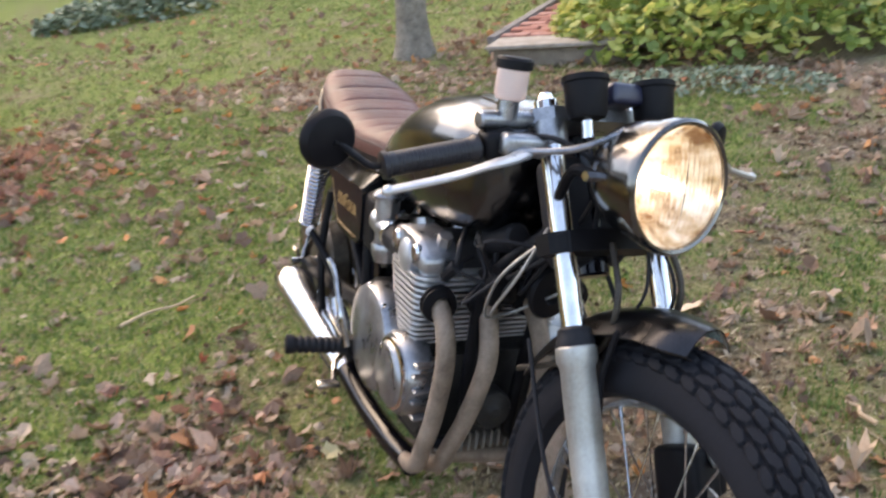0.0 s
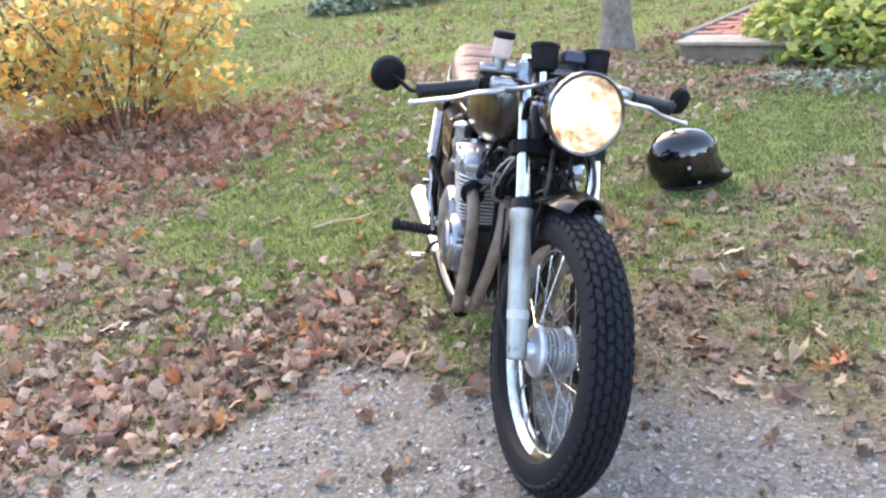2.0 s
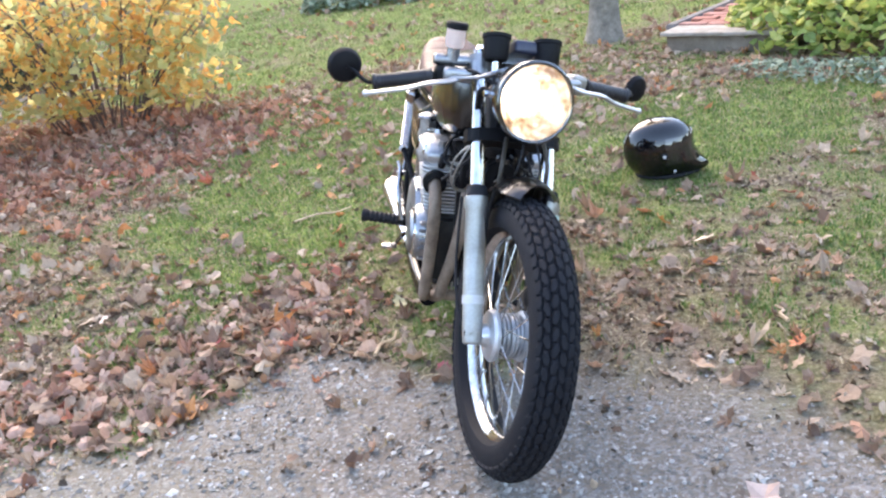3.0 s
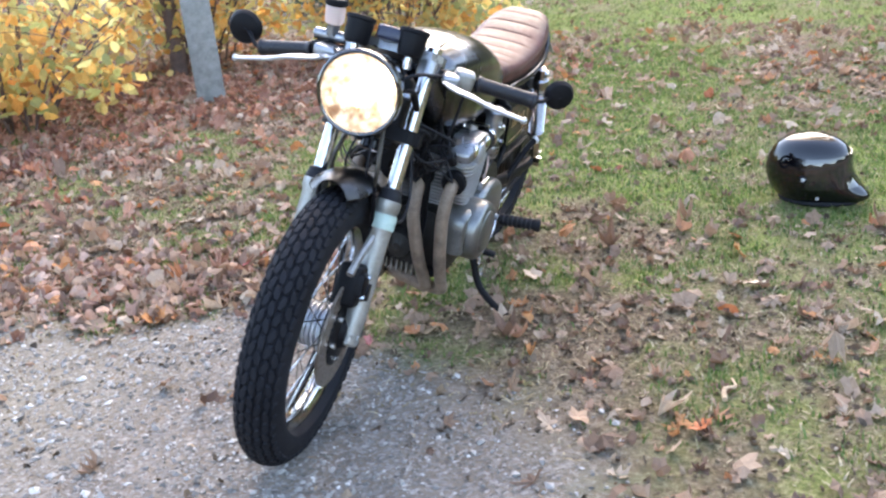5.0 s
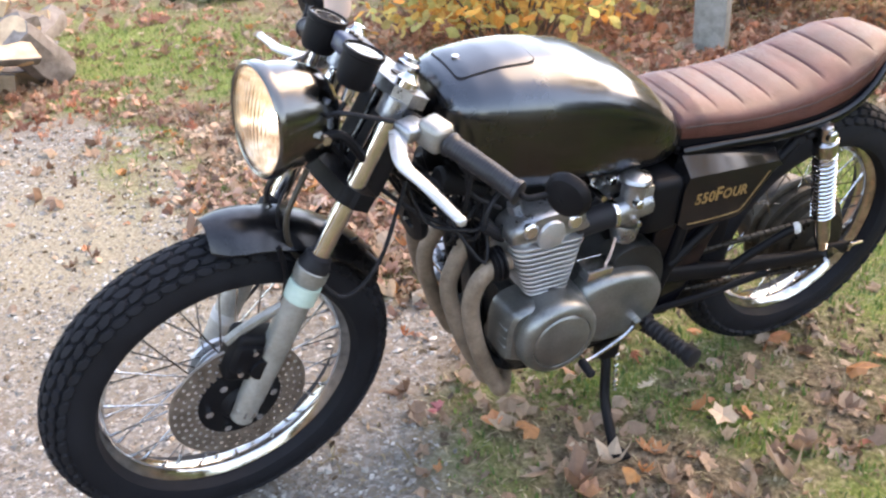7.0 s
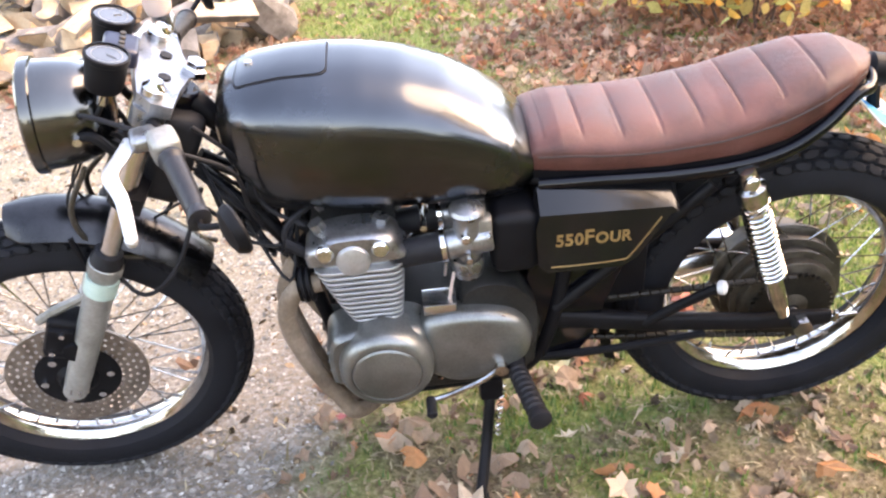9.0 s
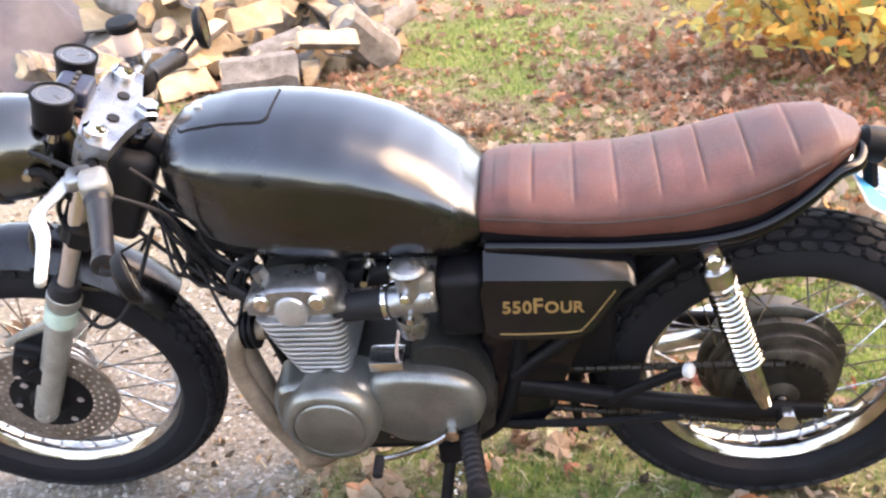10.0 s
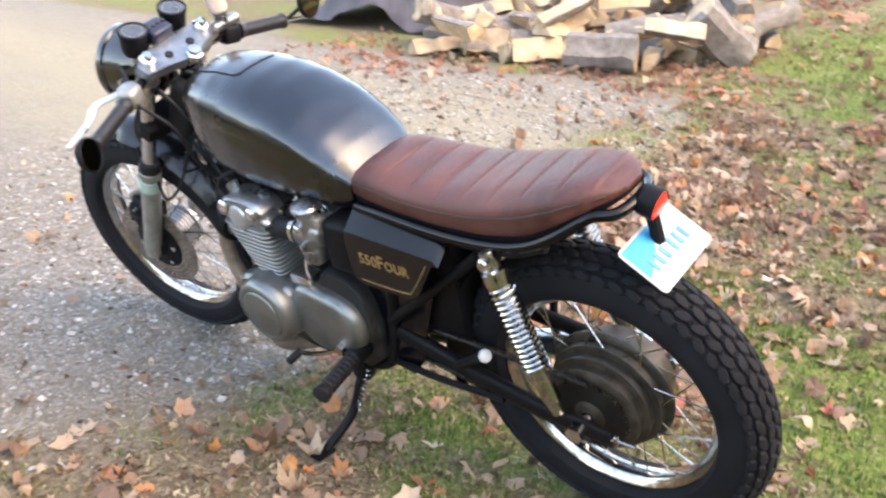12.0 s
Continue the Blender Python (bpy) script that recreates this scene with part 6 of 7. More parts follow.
x, y = pick(-5.5, 3.6, -3.4, 4.6, 900, litter_density)
size = rng.gamma(4.5, 0.0100, len(x)).clip(0.016, 0.078)
half = len(x) // 2
scatter_leaves("maple_leaf_litter", MAPLE, x[:half], y[:half], size[:half] * 1.05, M_LITTER, "dry tan and brown maple leaves scattered over the lawn")
scatter_leaves("oak_leaf_litter", OAK, x[half:], y[half:], size[half:], M_LITTER, "curled brown oak leaves scattered over the lawn")
x, y = pick(-7, 6, 4.6, 13, 150, lambda a, b: np.clip(litter_density(a, b), 0, 1))
x2, y2 = pick(-13, -5.5, -5, 6, 110, lambda a, b: np.clip(litter_density(a, b) + 0.2, 0, 1))
x, y = np.concatenate([x, x2]), np.concatenate([y, y2])
scatter_leaves("distant_leaf_litter", OAK, x, y, rng.gamma(6.0, 0.010, len(x)), M_LITTER, "brown leaves strewn over the far lawn")


x, y = pick(-15, -6.0, -2.5, 8, 75, lambda a, b: np.clip(0.35 + 1.2 * (fbm(a, b, 0.9, 66) - 0.4), 0, 1))
scatter_leaves("far_leaf_carpet", OAK, x, y, rng.gamma(6.0, 0.017, len(x)).clip(0.04, 0.2), M_REDLITTER, "carpet of brown leaves at the yard's far edge", flat=0.5)


def pile_density(x, y):
    a = np.exp(-(((x + 1.85) / 1.25) ** 2 + ((y - 3.2) / 1.25) ** 2) * 1.2)
    b = np.exp(-(((x + 3.6) / 1.5) ** 2 + ((y - 1.4) / 1.6) ** 2))
    return np.clip((a + b * 0.9) * 1.7 - 0.25 + (fbm(x, y, 2.5, 33) - 0.5), 0, 1)


x, y = pick(-6.0, -0.3, -0.4, 5.5, 420, pile_density)
scatter_leaves("russet_leaf_pile", OAK, x, y, rng.gamma(6.0, 0.0115, len(x)).clip(0.03, 0.12), M_REDLITTER, "deep drift of russet brown leaves under the shrubs", lift=0.0, flat=0.55)

x, y = pick(-4.6, -2.3, -4.4, -0.9, 420, lambda a, b: np.clip(np.exp(-((a + 3.55 + 0.25 * np.sin(b * 2.1)) / 0.45) ** 2) * (0.35 + 1.2 * (fbm(a, b, 2.3, 71) - 0.3)), 0, 1))
scatter_leaves("heap_edge_litter", OAK, x, y, rng.gamma(5.0, 0.0105, len(x)).clip(0.025, 0.09), M_REDLITTER, "brown leaves and bark scraps along the firewood heap", flat=0.5)

x, y = pick(-3.2, 3.0, -3.4, 3.2, 2600, lambda a, b: np.clip(litter_density(a, b) * 1.1 + 0.10, 0, 1) * (1 - 0.75 * lawn_mask(a, b)))
scatter_leaves("leaf_crumbs", OVATE, x, y, rng.gamma(4.0, 0.0042, len(x)).clip(0.006, 0.03), M_CRUMBS, "crumbled bits of dry leaf all over the ground", flat=0.6)

def edge_density(x, y):
    off = y - drive_edge(x)
    band = np.exp(-((off - 0.36) / 0.34) ** 2) * np.clip((-0.2 - x) / 0.25, 0, 1) * np.clip((x + 2.3) / 0.5, 0, 1)
    return np.clip(band * (0.55 + 1.1 * (fbm(x, y, 2.6, 55) - 0.4)), 0, 1)


x, y = pick(-2.4, -0.1, -1.3, 0.8, 1400, edge_density)
scatter_leaves("drive_edge_leaf_drift", MAPLE, x, y, rng.gamma(5.0, 0.0080, len(x)).clip(0.018, 0.068), M_PINKLITTER, "drift of pinkish tan leaves along the drive's edge", flat=0.5)

# single leaves that lie apart
SINGLE = [(0.93, -1.14, 0.075, "orange maple leaf lying on the lawn", (0.52, 0.16, 0.06)), (0.99, -0.31, 0.085, "pale tan leaf lying on the lawn", (0.55, 0.43, 0.30)),
          (0.05, -0.82, 0.06, "orange brown leaf beside the drive", (0.50, 0.20, 0.08)), (0.11, -0.44, 0.055, "pale brown leaf beside the motorcycle", (0.52, 0.40, 0.28)),
          (0.21, -0.23, 0.06, "pale brown leaf beside the rear wheel", (0.52, 0.40, 0.28)), (-0.15, -0.40, 0.05, "yellowish leaf under the motorcycle", (0.56, 0.46, 0.25)),
          (-1.25, -0.13, 0.10, "large pale leaf on the lawn edge", (0.58, 0.45, 0.36)), (0.29, -0.36, 0.07, "tan leaf beside the motorcycle", (0.50, 0.36, 0.25)),
          (-0.71, 1.78, 0.06, "orange leaf lying on green grass", (0.50, 0.17, 0.05)), (-0.45, 1.61, 0.06, "orange leaf lying on green grass", (0.52, 0.20, 0.06)),
          (1.47, 0.03, 0.09, "red brown leaf on the grass", (0.40, 0.14, 0.08)), (0.64, -1.16, 0.07, "brown leaf beside the drive", (0.38, 0.24, 0.15)),
          (-0.05, -0.92, 0.05, "dark red leaf on the gravel", (0.30, 0.07, 0.07)), (0.55, -1.75, 0.085, "pale pinkish leaf on the gravel", (0.52, 0.36, 0.29)),
          (-0.35, -1.95, 0.08, "dry tan leaf on the gravel", (0.46, 0.36, 0.28)), (-0.78, -0.45, 0.05, "small red leaf among the litter", (0.55, 0.11, 0.10))]
for i, (lx, ly, ls, lab, col) in enumerate(SINGLE):
    m = surface("leaf_colour", tuple(c * 0.75 for c in col), col, (0.5, 0.65), scale=40, relief=0.2)
    one = np.array([ls])
    w, low, f = leaf_array(MAPLE if i % 3 else OAK, np.zeros((1, 3)), one, rng.random(1) * 6.28, rng.normal(0, 0.2, 1), rng.normal(0, 0.2, 1), np.array([0.5]))
    gz = float(height(np.array([lx]), np.array([ly]))[0])
    w[:, :, 2] -= low[:, None]
    ob = bulk("fallen_leaf", w, f, m, lab, "leaf", kind="")
    ob["group"] = "single fallen leaves"
    ob.location = (lx, ly, gz + 0.012)

# grass blades
def blades(name, x, y, h, label, per=6, spread=0.02, mat=M_GRASS, droop=0.55):
    n = len(x)
    X_, Y_ = np.repeat(x, per) + rng.normal(0, spread, n * per), np.repeat(y, per) + rng.normal(0, spread, n * per)
    H_ = np.repeat(h, per) * (0.5 + 0.8 * rng.random(n * per))
    a = rng.random(n * per) * 6.283
    lean = rng.normal(0, droop, n * per)
    wd = 0.0022 + 0.0016 * rng.random(n * per)
    dx, dy = np.cos(a), np.sin(a)
    z = height(X_, Y_) - 0.003
    p = np.zeros((n * per, 5, 3))
    for k, (s, up, bend) in enumerate(((-1, 0, 0), (1, 0, 0), (0.8, 0.55, 0.35), (-0.8, 0.55, 0.35), (0, 1.0, 1.0))):
        p[:, k, 0] = X_ - dy * s * wd + dx * lean * H_ * bend
        p[:, k, 1] = Y_ + dx * s * wd + dy * lean * H_ * bend
        p[:, k, 2] = z + H_ * up * (1 - 0.25 * np.abs(lean) * bend)
    return bulk(name, p, [(0, 1, 2, 3), (3, 2, 4)], mat, label, "grass")


lawnish = lambda a, b: np.clip(lawn_mask(a, b) * 1.25 - 0.12, 0.02, 1) * (1 - gravel_mask(a, b))
x, y = pick(-2.0, 2.9, -1.2, 3.8, 1250, lawnish)
blades("lawn_grass", x, y, 0.012 + 0.018 * rng.random(len(x)), "short green and straw-coloured lawn grass")
x, y = pick(-2.2, 2.6, -1.3, 2.6, 750, lambda a, b: np.clip(0.25 + 0.9 * fbm(a, b, 2.4, 23), 0, 1) * (1 - 0.92 * gravel_mask(a, b)) * (1 - 0.7 * lawn_mask(a, b)))
blades("dry_thatch", x, y, 0.010 + 0.014 * rng.random(len(x)), "matted straw-brown dead grass between the leaves", per=5, spread=0.03, mat=M_STRAW, droop=1.6)
x, y = pick(-6.0, 5.0, 3.8, 12, 260, lawnish)
x2, y2 = pick(-7.0, -2.0, -2.6, 2.0, 300, lawnish)
x, y = np.concatenate([x, x2]), np.concatenate([y, y2])
blades("distant_lawn_grass", x, y, 0.025 + 0.02 * rng.random(len(x)), "tufts of green grass on the far lawn", per=5, spread=0.05)

# loose stones of the drive
x, y = pick(-3.2, 1.6, -3.6, -0.5, 6500, lambda a, b: gravel_mask(a, b) * np.clip(0.35 + 1.3 * (fbm(a, b, 2.0, 12) - 0.4), 0.1, 1))
n = len(x)
OCT = np.array([(1, 0, 0), (-0.9, 0.15, 0), (0.1, 1, 0), (-0.1, -0.9, 0), (0.1, 0, 0.8), (0, 0.1, -0.8)])
s = rng.gamma(2.6, 0.0022, n).clip(0.0025, 0.018)
p = OCT[None] * (1 + 0.35 * (rng.random((n, 6, 1)) - 0.5)) * s[:, None, None] * np.array([1, 0.8, 0.6])
p = np.einsum("nij,nkj->nki", rotations(n, rng.random(n) * 6.28, rng.normal(0, 0.4, n), rng.normal(0, 0.4, n)), p)
p += np.stack([x, y, height(x, y) + s * 0.12], -1)[:, None]
bulk("gravel_stones", p, [(0, 2, 4), (2, 1, 4), (1, 3, 4), (3, 0, 4), (2, 0, 5), (1, 2, 5), (3, 1, 5), (0, 3, 5)], M_STONES, "loose grey crushed stone of the drive", "gravel")


# ---- shrubs ----
def shrub(name, label, cx, cy, rx, ry, h, low, n_stem, n_leaf, leaf, mats, seed):
    r = np.random.default_rng(seed)
    root = empty(name, label, "shrub", at=Matrix.Translation((cx, cy, 0)))
    ends = []
    for i in range(n_stem):
        a = r.random() * 6.283
        k = math.sqrt(r.random())
        tx, ty = rx * k * math.cos(a), ry * k * math.sin(a)
        hh = h * (0.55 + 0.45 * r.random()) * (1 - 0.35 * k)
        b0 = V3((tx * 0.28 + r.normal() * 0.05, ty * 0.28 + r.normal() * 0.05, -0.03))
        pts = [b0, V3((tx * 0.5, ty * 0.5, hh * 0.4)), V3((tx * 0.85, ty * 0.85, hh * 0.78)), V3((tx * 1.1 + r.normal() * 0.06, ty * 1.1 + r.normal() * 0.06, hh))]
        bm = B()
        tube(bm, pts, 0.009, 6, 4, 0.003)
        for q in range(3):
            s0 = spline(pts, 6)[8 + q * 3]
            d = V3((r.normal(), r.normal(), 0.3 + r.random() * 0.5)).normalized() * (0.22 + 0.2 * r.random())
            tube(bm, [s0, s0 + d * 0.5 + V3((0, 0, 0.02)), s0 + d], 0.0035, 5, 3, 0.0015)
            ends.append((s0, s0 + d))
        part("stem", bm, M_TWIG, root)
        sp = spline(pts, 6)
        ends += [(sp[8], sp[-1])] * 2
    for mi, (mat, share, lab) in enumerate(mats):
        m = int(n_leaf * share)
        pos = np.zeros((m, 3))
        for i in range(m):
            p0, p1 = ends[r.integers(len(ends))]
            t = r.random() ** 0.7
            p = p0.lerp(p1, t)
            drop = 0.0 if r.random() < 0.5 else 0.75 * r.random()
            pos[i] = (p.x + r.normal() * 0.11, p.y + r.normal() * 0.11, max(low * (0.8 + 0.9 * r.random()), p.z + r.normal() * 0.07 - 0.03 - drop))
        w, _, f = leaf_array(OVATE, pos, leaf * (0.6 + 0.8 * r.random(m)), r.random(m) * 6.28, r.normal(0.3, 0.7, m), r.normal(0, 0.6, m), r.normal(0.1, 0.3, m))
        w += pos[:, None, :]
        bulk("foliage", w, f, mat, lab, "", kind="", parent=root)
    return root


YM = [(M_YELLOW, 0.62, "golden yellow autumn leaves"), (M_GREENYELLOW, 0.38, "greenish yellow leaves")]
shrub("autumn_shrub", "tall twiggy shrub with golden yellow autumn leaves", -2.10, 3.95, 1.25, 0.85, 1.9, 0.18, 34, 3300, 0.074, YM, 3)
shrub("autumn_shrub", "spreading yellow-leaved shrub beside a grey post", -3.65, 1.25, 0.95, 0.95, 1.35, 0.18, 30, 1600, 0.088, YM, 5)
shrub("autumn_shrub", "yellow autumn shrub at the edge of the lawn", -4.9, 2.1, 1.1, 0.9, 1.5, 0.20, 28, 1600, 0.088, YM, 8)
shrub("autumn_shrub", "yellow autumn shrub over drifted leaves", -3.7, 3.3, 0.9, 0.8, 1.7, 0.22, 26, 1700, 0.085, YM, 9)
shrub("evergreen_shrub", "dark green evergreen shrub at the lawn's edge", -4.0, 7.0, 0.9, 0.8, 1.3, 0.10, 20, 2600, 0.075, [(M_DARKLEAF, 1.0, "small dark green leaves")], 11)
shrub("evergreen_shrub", "low dark green plant among brown leaves", -7.2, 0.2, 0.55, 0.4, 0.30, 0.04, 12, 500, 0.08, [(M_DARKLEAF, 1.0, "dark green leaves")], 12)


def groundcover(name, label, cx, cy, rx, ry, turn, h, n, leaf, mat, seed):
    r = np.random.default_rng(seed)
    a, k = r.random(n) * 6.283, np.sqrt(r.random(n))
    lx, ly = rx * k * np.cos(a), ry * k * np.sin(a)
    c, s = math.cos(turn), math.sin(turn)
    x, y = cx + c * lx - s * ly, cy + s * lx + c * ly
    dome = np.sqrt(np.clip(1 - k ** 3, 0, 1)) * (0.65 + 0.7 * fbm(x, y, 3.0, seed))
    z = h * dome * (0.25 + 0.75 * r.random(n) ** 0.5)
    pos = np.stack([x, y, z], -1)
    w, _, f = leaf_array(OVATE, pos, leaf * (0.6 + 0.8 * r.random(n)), r.random(n) * 6.28, r.normal(0.25, 0.5, n), r.normal(0, 0.45, n), r.normal(0.1, 0.3, n))
    w += pos[:, None, :]
    return bulk(name, w, f, mat, label, "ground cover")


groundcover("groundcover_bed", "dense bed of lime green and yellow leaves beside the step", 3.64, 2.78, 1.25, 0.95, -0.90, 0.50, 4200, 0.085, M_IVY, 14)
groundcover("groundcover_bed", "dense bed of yellow green leaves behind the step", 4.6, 3.75, 1.5, 1.2, -0.9, 0.75, 2600, 0.10, M_IVY, 15)
groundcover("groundcover_patch", "low grey-green creeping plants in front of the bed", 2.72, 1.85, 0.75, 0.26, -0.95, 0.07, 600, 0.04, M_GREYLEAF, 16)
groundcover("groundcover_patch", "bluish green ground cover far across the lawn", 0.35, 10.3, 1.15, 0.65, -0.1, 0.30, 1500, 0.10, M_GREYLEAF, 17)

# ---- grey post ----
bm = B()
box(bm, (0, 0, 0.75), (0.19, 0.15, 1.6), None, 0.008, 2)
thing("wooden_post", bm, M_POST, "square weathered grey wooden post among the shrubs", "post", at=pose(-2.75, 2.14, 0, 0, 0, 38))

bm = B()
tube(bm, [(0, 0, -0.05), (0.01, 0.0, 0.5), (-0.01, 0.01, 1.0), (0.0, 0.0, 1.6)], 0.065, 12, 5, 0.05)
thing("wooden_stake", bm, M_TWIG, "dark brown round stake behind the grey post", "stake", at=Matrix.Translation((-3.62, 2.95, 0)))

# ---- tree ----
tree = empty("tree", "grey-barked tree standing on the lawn", "tree", at=Matrix.Translation((1.96, 4.32, 0)))
bm = B()
rings = []
for i in range(26):
    z = -0.05 + 6.5 * (i / 25) ** 1.4
    r0 = 0.118 * (1 - 0.085 * z) + 0.055 * math.exp(-z * 7)
    rings.append([V3((r0 * (1 + 0.10 * noise.noise((math.cos(a) * 2, math.sin(a) * 2, z * 1.7))) * math.cos(a) + 0.05 * math.sin(z), r0 * (1 + 0.10 * noise.noise((math.cos(a) * 2 + 9, math.sin(a) * 2, z * 1.7))) * math.sin(a), z)) for a in (2 * math.pi * q / 20 for q in range(20))])
loft(bm, rings)
part("trunk", bm, M_BARK, tree, "rough grey trunk")
tr = np.random.default_rng(31)
tips = []
for i in range(11):
    a, z0 = tr.random() * 6.28, 2.6 + 3.6 * i / 11
    d = V3((math.cos(a), math.sin(a), 0.6)) * (1.5 + tr.random())
    bm = B()
    tube(bm, [V3((0, 0, z0)), V3((0, 0, z0)) + d * 0.5 + V3((0, 0, -0.1)), V3((0, 0, z0)) + d], 0.05, 8, 5, 0.012)
    part("limb", bm, M_BARK, tree)
    tips += [(V3((0, 0, z0)) + d * 0.4, V3((0, 0, z0)) + d)]
n = 2600
pos = np.zeros((n, 3))
for i in range(n):
    a, b = tips[tr.integers(len(tips))]
    p = a.lerp(b, tr.random())
    pos[i] = (p.x + tr.normal() * 0.35, p.y + tr.normal() * 0.35, p.z + tr.normal() * 0.3)
w, _, f = leaf_array(OVATE, pos, 0.11 * (0.6 + 0.8 * tr.random(n)), tr.random(n) * 6.28, tr.normal(0.3, 0.7, n), tr.normal(0, 0.6, n), tr.normal(0.1, 0.3, n))
w += pos[:, None, :]
bulk("crown", w, f, M_YELLOW, "thin yellow autumn crown", "", kind="", parent=tree)

# ---- step and brick path ----
PATH_M = pose(2.39, 3.17, 0, 0, 0, -46)
bm = B()
box(bm, (0.15, 0.10, 0.03), (0.90, 0.24, 0.18), None, 0.012, 2)
step = thing("concrete_step", bm, M_OLDCONC, "low weathered concrete step at the end of a brick path", "step", at=PATH_M)
bm = B()
box(bm, (0.15, 0.085, 0.132), (0.97, 0.30, 0.030), None, 0.010, 2)
part("tread", bm, M_CONC, step, "pale worn tread slab")
bm = B()
box(bm, (0.15, 1.75, 0.070), (0.98, 3.0, 0.10), None, 0.0)
path_bed = thing("brick_path", bm, M_CONC, "red brick garden path behind the concrete step", "path", kind="structure", at=PATH_M)
bm = B()
box(bm, (-0.39, 1.75, 0.095), (0.07, 3.05, 0.13), None, 0.01, 2)
part("edging", bm, M_LOGBARK, path_bed, "grey timber edging")
bm = B()
box(bm, (0.69, 1.75, 0.095), (0.07, 3.05, 0.13), None, 0.01, 2)
part("edging", bm, M_LOGBARK, path_bed)

# ---- helmet ----
helmet = empty("motorcycle_helmet", "glossy black full-face helmet lying on the grass", "helmet", at=pose(1.128, 0.555, -0.006, 0, 4, -100) @ Matrix.Scale(1.0, 4))
# y is the way it faces
def helmet_pt(th, ph, grow=0.0):
    cx, cy = math.cos(th), math.sin(th)
    cp = max(0.0, math.cos(ph)) ** 0.8
    ry = 0.152 + 0.010 * abs(cy)
    p = V3(((0.122 + grow) * cp * cx, (ry + grow) * cp * cy, 0.135 + (0.138 + grow) * math.sin(ph)))
    if cy > 0:
        jaw = math.exp(-((ph + 0.70) / 0.36) ** 2) * cy ** 2
        eye = math.exp(-((ph - 0.12) / 0.34) ** 2) * cy ** 1.5
        p.y += 0.082 * jaw - 0.016 * eye
        p.z -= 0.012 * jaw
    return p


bm = B()
NA, NB = 56, 40
vs = [[bm.verts.new(helmet_pt(2 * math.pi * i / NA, -1.02 + (math.pi / 2 - 0.03 + 1.02) * j / NB)) for i in range(NA)] for j in range(NB + 1)]
for a, b in zip(vs, vs[1:]):
    bridge(bm, a, b)
bm.faces.new(vs[0])
bm.faces.new(vs[-1])
part("shell", bm, M_VISOR, helmet, "glossy black shell")
bm = B()
v_rows = [[helmet_pt(radians(90 + (i - 12) / 12 * 88), -0.30 + 0.86 * j / 10, 0.005) for i in range(25)] for j in range(11)]
a_ = [[bm.verts.new(p) for p in r] for r in v_rows]
b_in = [[bm.verts.new(V3((p.x * 0.985, p.y * 0.985, p.z))) for p in r] for r in v_rows]
for g in (a_, b_in):
    for p, q in zip(g, g[1:]):
        for i in range(24):
            bm.faces.new((p[i], p[i + 1], q[i + 1], q[i]))
for p, q in ((a_[0], b_in[0]), (a_[-1], b_in[-1])):
    for i in range(24):
        bm.faces.new((p[i], p[i + 1], q[i + 1], q[i]))
part("visor", bm, M_TINT, helmet, "dark tinted visor, closed")
for sx in (-1, 1):
    bm = B()
    cyl(bm, (0.112 * sx, 0.0, 0.135), (0.128 * sx, 0.0, 0.135), 0.016, seg=20, bev=0.003)
    piv = part("visor_pivot", bm, M_SATIN, helmet)
    bm = B()
    cyl(bm, (0.127 * sx, 0.0, 0.135), (0.131 * sx, 0.0, 0.135), 0.0075, seg=14, bev=0.001)
    part("pivot_screw", bm, M_WHITE, piv, "pale round screw")
    bm = B()
    e_ = helmet_pt(radians(90 + 72 * -sx), -0.62)
    cyl(bm, e_ - V3((0.004 * sx, 0, 0)), e_ + V3((0.004 * sx, 0, 0)), 0.0065, seg=14, bev=0.001)
    part("trim_stud", bm, M_WHITE, helmet, "pale round stud at the jaw")
# scuffed pale sticker round the back of the shell
bm = B()
sr = np.random.default_rng(5)
st = [[helmet_pt(radians(-112 + 26 * i / 8), 0.30 + 0.26 * j / 4 + 0.03 * sr.random(), 0.0012) for i in range(9)] for j in range(5)]
outer = [[bm.verts.new(p) for p in r] for r in st]
for a, b in zip(outer, outer[1:]):
    for i in range(8):
        bm.faces.new((a[i], a[i + 1], b[i + 1], b[i]))
bmesh.ops.solidify(bm, geom=bm.faces[:], thickness=0.0008)
part("sticker", bm, M_WHITE, helmet, "scuffed pale sticker on the back")
bm = B()
tube(bm, [V3((0.085 * math.cos(a), 0.02 + 0.125 * math.sin(a) + (0.03 * max(0, math.sin(a)) ** 3), 0.024)) for a in (2 * math.pi * q / 24 for q in range(25))], 0.010, 8, 2)
part("neck_trim", bm, M_RUBBER, helmet)

# ---- firewood heap ----
fr = np.random.default_rng(77)


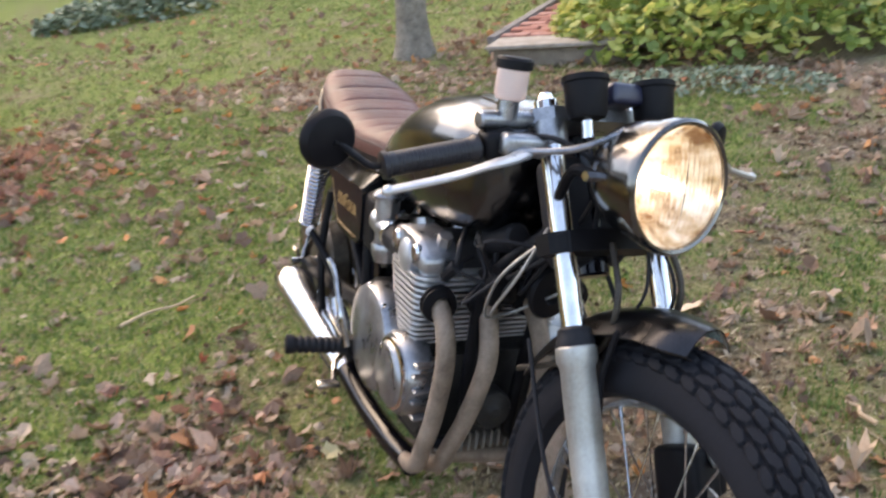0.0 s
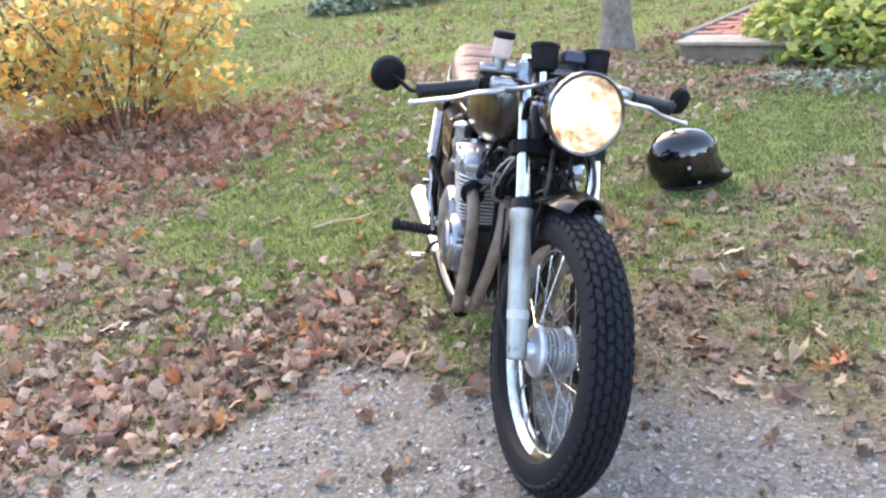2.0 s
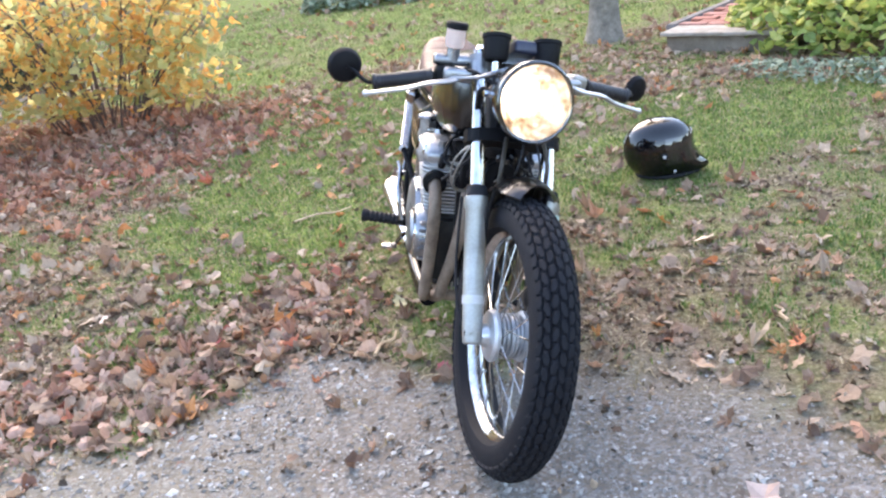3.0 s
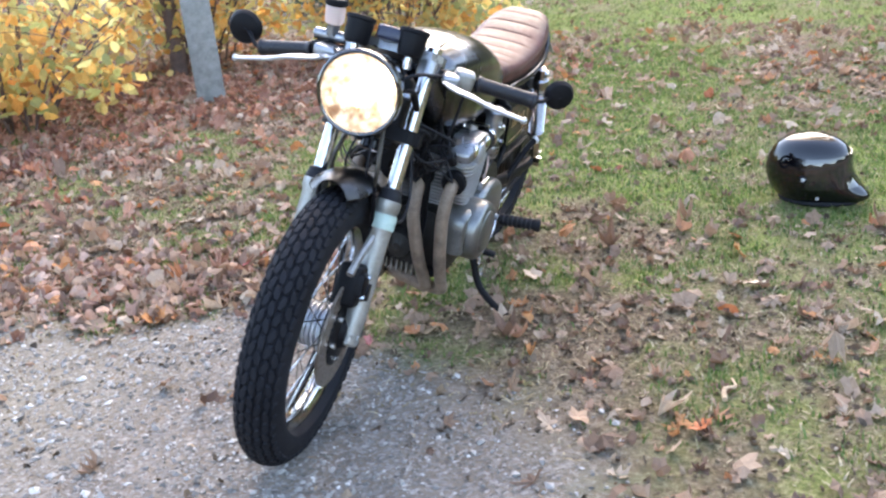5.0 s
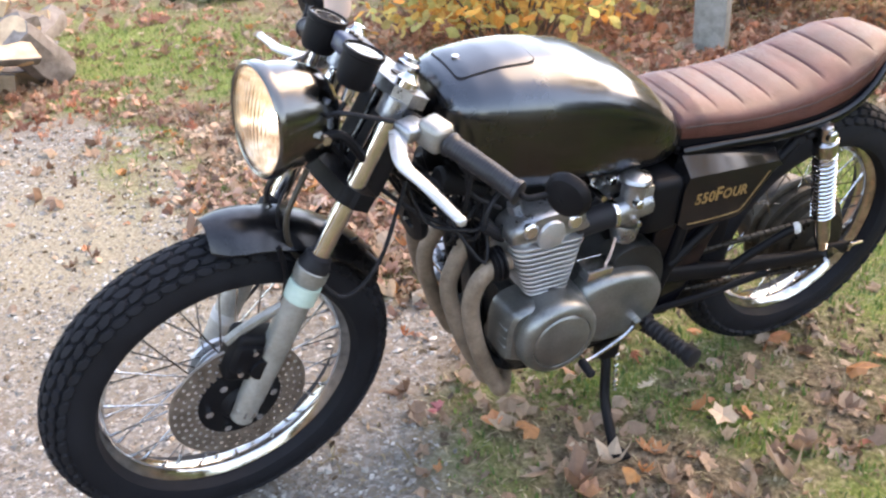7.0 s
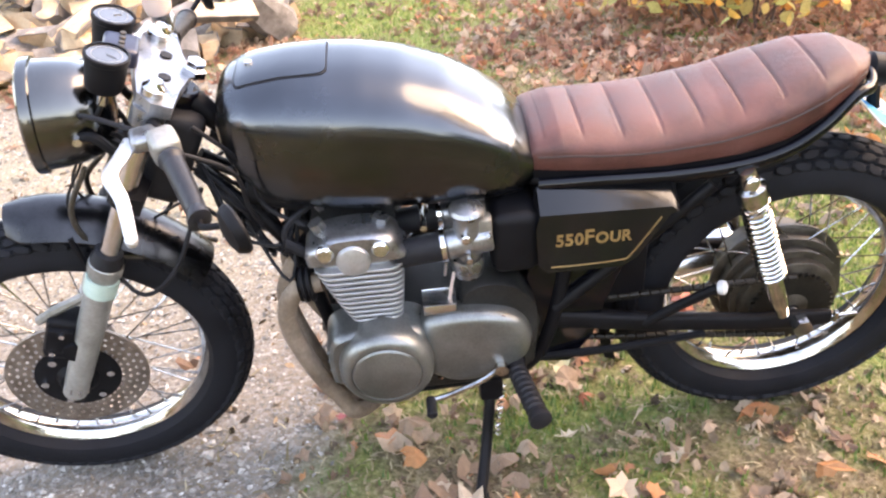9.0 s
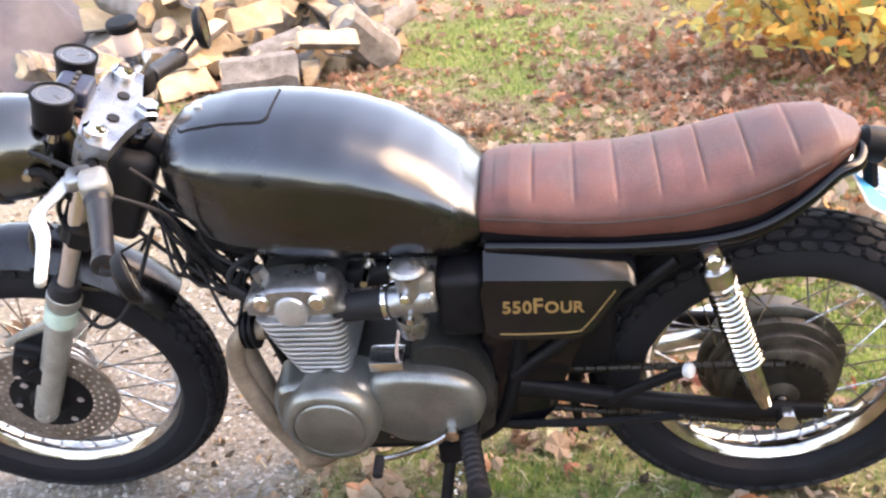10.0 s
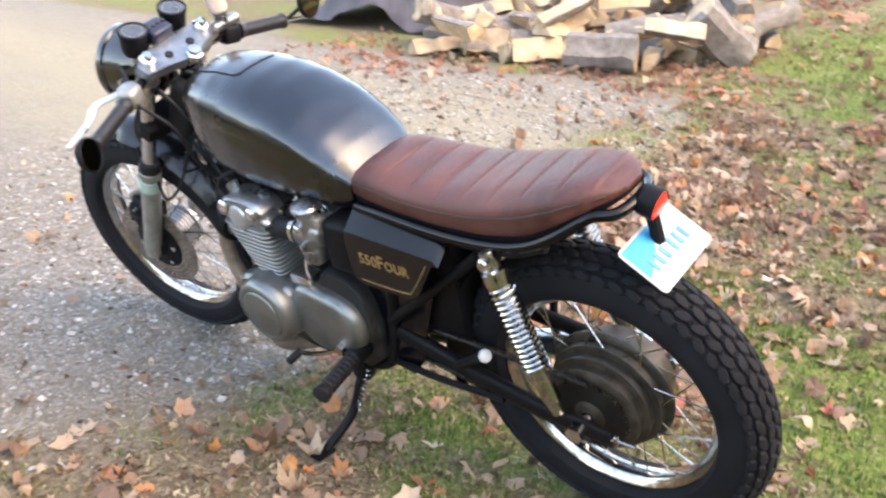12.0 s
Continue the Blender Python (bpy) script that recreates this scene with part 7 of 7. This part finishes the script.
def log_template(kind, length, r, seed):
    q = np.random.default_rng(seed)
    root = empty("firewood_log", "split pale firewood log on the heap" if kind == "split" else "round grey-barked log on the heap", "log", "firewood heap")
    bm = B()
    seg = 5
    if kind == "split":
        spread = radians(60 + 50 * q.random())
        arc = [(r * math.cos(a), r * math.sin(a)) for a in np.linspace(-spread / 2, spread / 2, 6)]
        sec = [(0.0 + q.normal() * 0.01, q.normal() * 0.01)] + arc
    else:
        sec = [(r * (1 + 0.08 * q.normal()) * math.cos(a), r * (1 + 0.08 * q.normal()) * math.sin(a)) for a in np.linspace(0, 2 * math.pi, 13)[:-1]]
    cx_ = sum(p[0] for p in sec) / len(sec)
    rings = []
    for i in range(seg + 1):
        y = length * (i / seg - 0.5)
        rings.append([V3((px_ - cx_ + 0.006 * q.normal(), y + 0.008 * q.normal(), pz + 0.006 * q.normal())) for px_, pz in sec])
    loft(bm, rings)
    part("wood", bm, M_SPLIT if kind == "split" else M_LOGBARK, root)
    if kind == "split":
        bm = B()
        rings = []
        for i in range(seg + 1):
            y = length * 0.985 * (i / seg - 0.5)
            o = [V3(((p[0]) * 1.05 - cx_, y, p[1] * 1.05)) for p in arc]
            inn = [V3((p[0] * 0.97 - cx_, y, p[1] * 0.97)) for p in reversed(arc)]
            rings.append(o + inn)
        loft(bm, rings)
        part("bark", bm, M_LOGBARK, root, "grey bark strip")
    else:
        for s in (-1, 1):
            bm = B()
            cyl(bm, (-cx_, s * length * 0.49, 0), (-cx_, s * length * 0.507, 0), r * 0.90, seg=14)
            part("cut_end", bm, M_SPLIT, root, "pale sawn end")
    return root


kinds = [log_template("split", 0.38, 0.12, 1), log_template("split", 0.40, 0.10, 2), log_template("split", 0.35, 0.13, 3), log_template("round", 0.42, 0.085, 4), log_template("split", 0.42, 0.09, 5), log_template("round", 0.45, 0.12, 6)]
HEAP = [(-3.95, -2.35), (-4.15, -2.8), (-3.85, -3.3), (-4.3, -2.0), (-4.1, -2.55), (-4.05, -3.1), (-4.35, -2.35), (-4.6, -2.5), (-4.5, -3.2), (-4.45, -2.9), (-4.75, -1.95), (-5.1, -2.1), (-5.1, -2.9), (-5.1, -3.5), (-4.85, -2.3), (-5.0, -1.6)]
for layer, (lo, hi) in enumerate(((0, 16), (2, 15), (7, 15), (7, 15))):
    for hx, hy in HEAP[lo:hi]:
        for rep in range(4 if layer < 2 else 3):
            src = kinds[(0, 1, 2, 4, 0, 1, 2, 4, 0, 2, 3, 5)[int(fr.integers(12))]]
            px_, py_ = hx + fr.normal() * 0.17, hy + fr.normal() * 0.17
            up = 0.065 + layer * 0.135 + 0.05 * fr.random()
            m = pose(px_, py_, up, fr.normal() * (10 + 16 * (layer > 0)), fr.random() * 360, fr.random() * 360)
            copy_thing(src, m)
# the templates take places of their own in the heap
for src, (px_, py_, pz, rx_, ry_, rz_) in zip(kinds, ((-3.75, -2.75, 0.06, 0, 20, 80), (-3.60, -3.40, 0.055, 0, 200, 65), (-3.72, -3.05, 0.07, 8, 100, 20), (-4.95, -1.5, 0.22, 14, 0, 62), (-3.95, -2.55, 0.30, 38, 60, 100), (-3.75, -2.15, 0.11, 0, 0, 20))):
    src.matrix_world = pose(px_, py_, pz, rx_, ry_, rz_)

# grey tarp thrown over the heap's far end
bm = B()
n = 22
grid = []
for i in range(n + 1):
    row = []
    for j in range(n + 1):
        lx, ly = (i / n - 0.5) * 1.7, (j / n - 0.5) * 1.7
        rr = (abs(lx) ** 3 + abs(ly) ** 3) ** (1 / 3) / (0.80 + 0.16 * noise.noise((lx * 1.6, ly * 1.6, 9)))
        z = 0.66 * max(0.0, 1 - rr ** 3.2) * (1 + 0.45 * noise.noise((lx * 2.1, ly * 2.1, 4))) + 0.09 * noise.noise((lx * 4, ly * 4, 2)) + 0.04 * noise.noise((lx * 11, ly * 11, 5)) + 0.05
        row.append(bm.verts.new((lx, ly, max(z, 0.012))))
    grid.append(row)
for i in range(n):
    for j in range(n):
        bm.faces.new((grid[i][j], grid[i + 1][j], grid[i + 1][j + 1], grid[i][j + 1]))
bmesh.ops.solidify(bm, geom=bm.faces[:], thickness=0.006)
thing("tarpaulin", bm, M_TARP, "crumpled grey tarpaulin thrown over firewood", "tarp", at=pose(-4.80, -4.50, 0.0, 0, 0, 8), angle=60)

# ---- sticks on the ground ----
for (sx_, sy_, ang, ln, lab) in ((-0.21, -0.69, 58, 0.16, "pale dry stick on the drive's edge"), (-0.42, 0.75, 15, 0.28, "thin straw-coloured twig on the grass"), (0.98, -0.95, 80, 0.10, "short dry twig on the lawn")):
    bm = B()
    tube(bm, [(-ln / 2, 0, 0.008), (-ln * 0.1, 0.012, 0.013), (ln * 0.2, -0.006, 0.009), (ln / 2, 0.01, 0.012)], 0.007, 8, 5, 0.003)
    thing("stick", bm, M_SPLIT, lab, "stick", at=pose(sx_, sy_, 0.002, 0, 0, ang))

# ---- bricks of the path, laid last ----
brick_me = None
for r_ in range(12):
    for c_ in range(6):
        bx_, by_ = -0.24 + 0.215 * c_ + (0.105 if r_ % 2 else 0), 0.32 + 0.108 * r_
        if bx_ > 0.56:
            continue
        if brick_me is None:
            bm = B()
            box(bm, (0, 0, 0), (0.203, 0.097, 0.055), None, 0.006, 1)
            ob = part("brick", bm, M_BRICK, path_bed)
            brick_me = ob.data
        else:
            ob = new("brick", brick_me)
            ob.parent = path_bed
        ob.matrix_local = pose(bx_, by_, 0.122 + fr.normal() * 0.003, fr.normal() * 1.2, fr.normal() * 1.2, fr.normal() * 1.0)
for r_ in range(12, 26):
    for c_ in range(6):
        bx_, by_ = -0.24 + 0.215 * c_ + (0.105 if r_ % 2 else 0), 0.32 + 0.108 * r_
        if bx_ > 0.56:
            continue
        ob = new("brick", brick_me)
        ob.parent = path_bed
        ob.matrix_local = pose(bx_, by_, 0.122 + fr.normal() * 0.003, fr.normal() * 1.2, fr.normal() * 1.2, fr.normal() * 1.0)
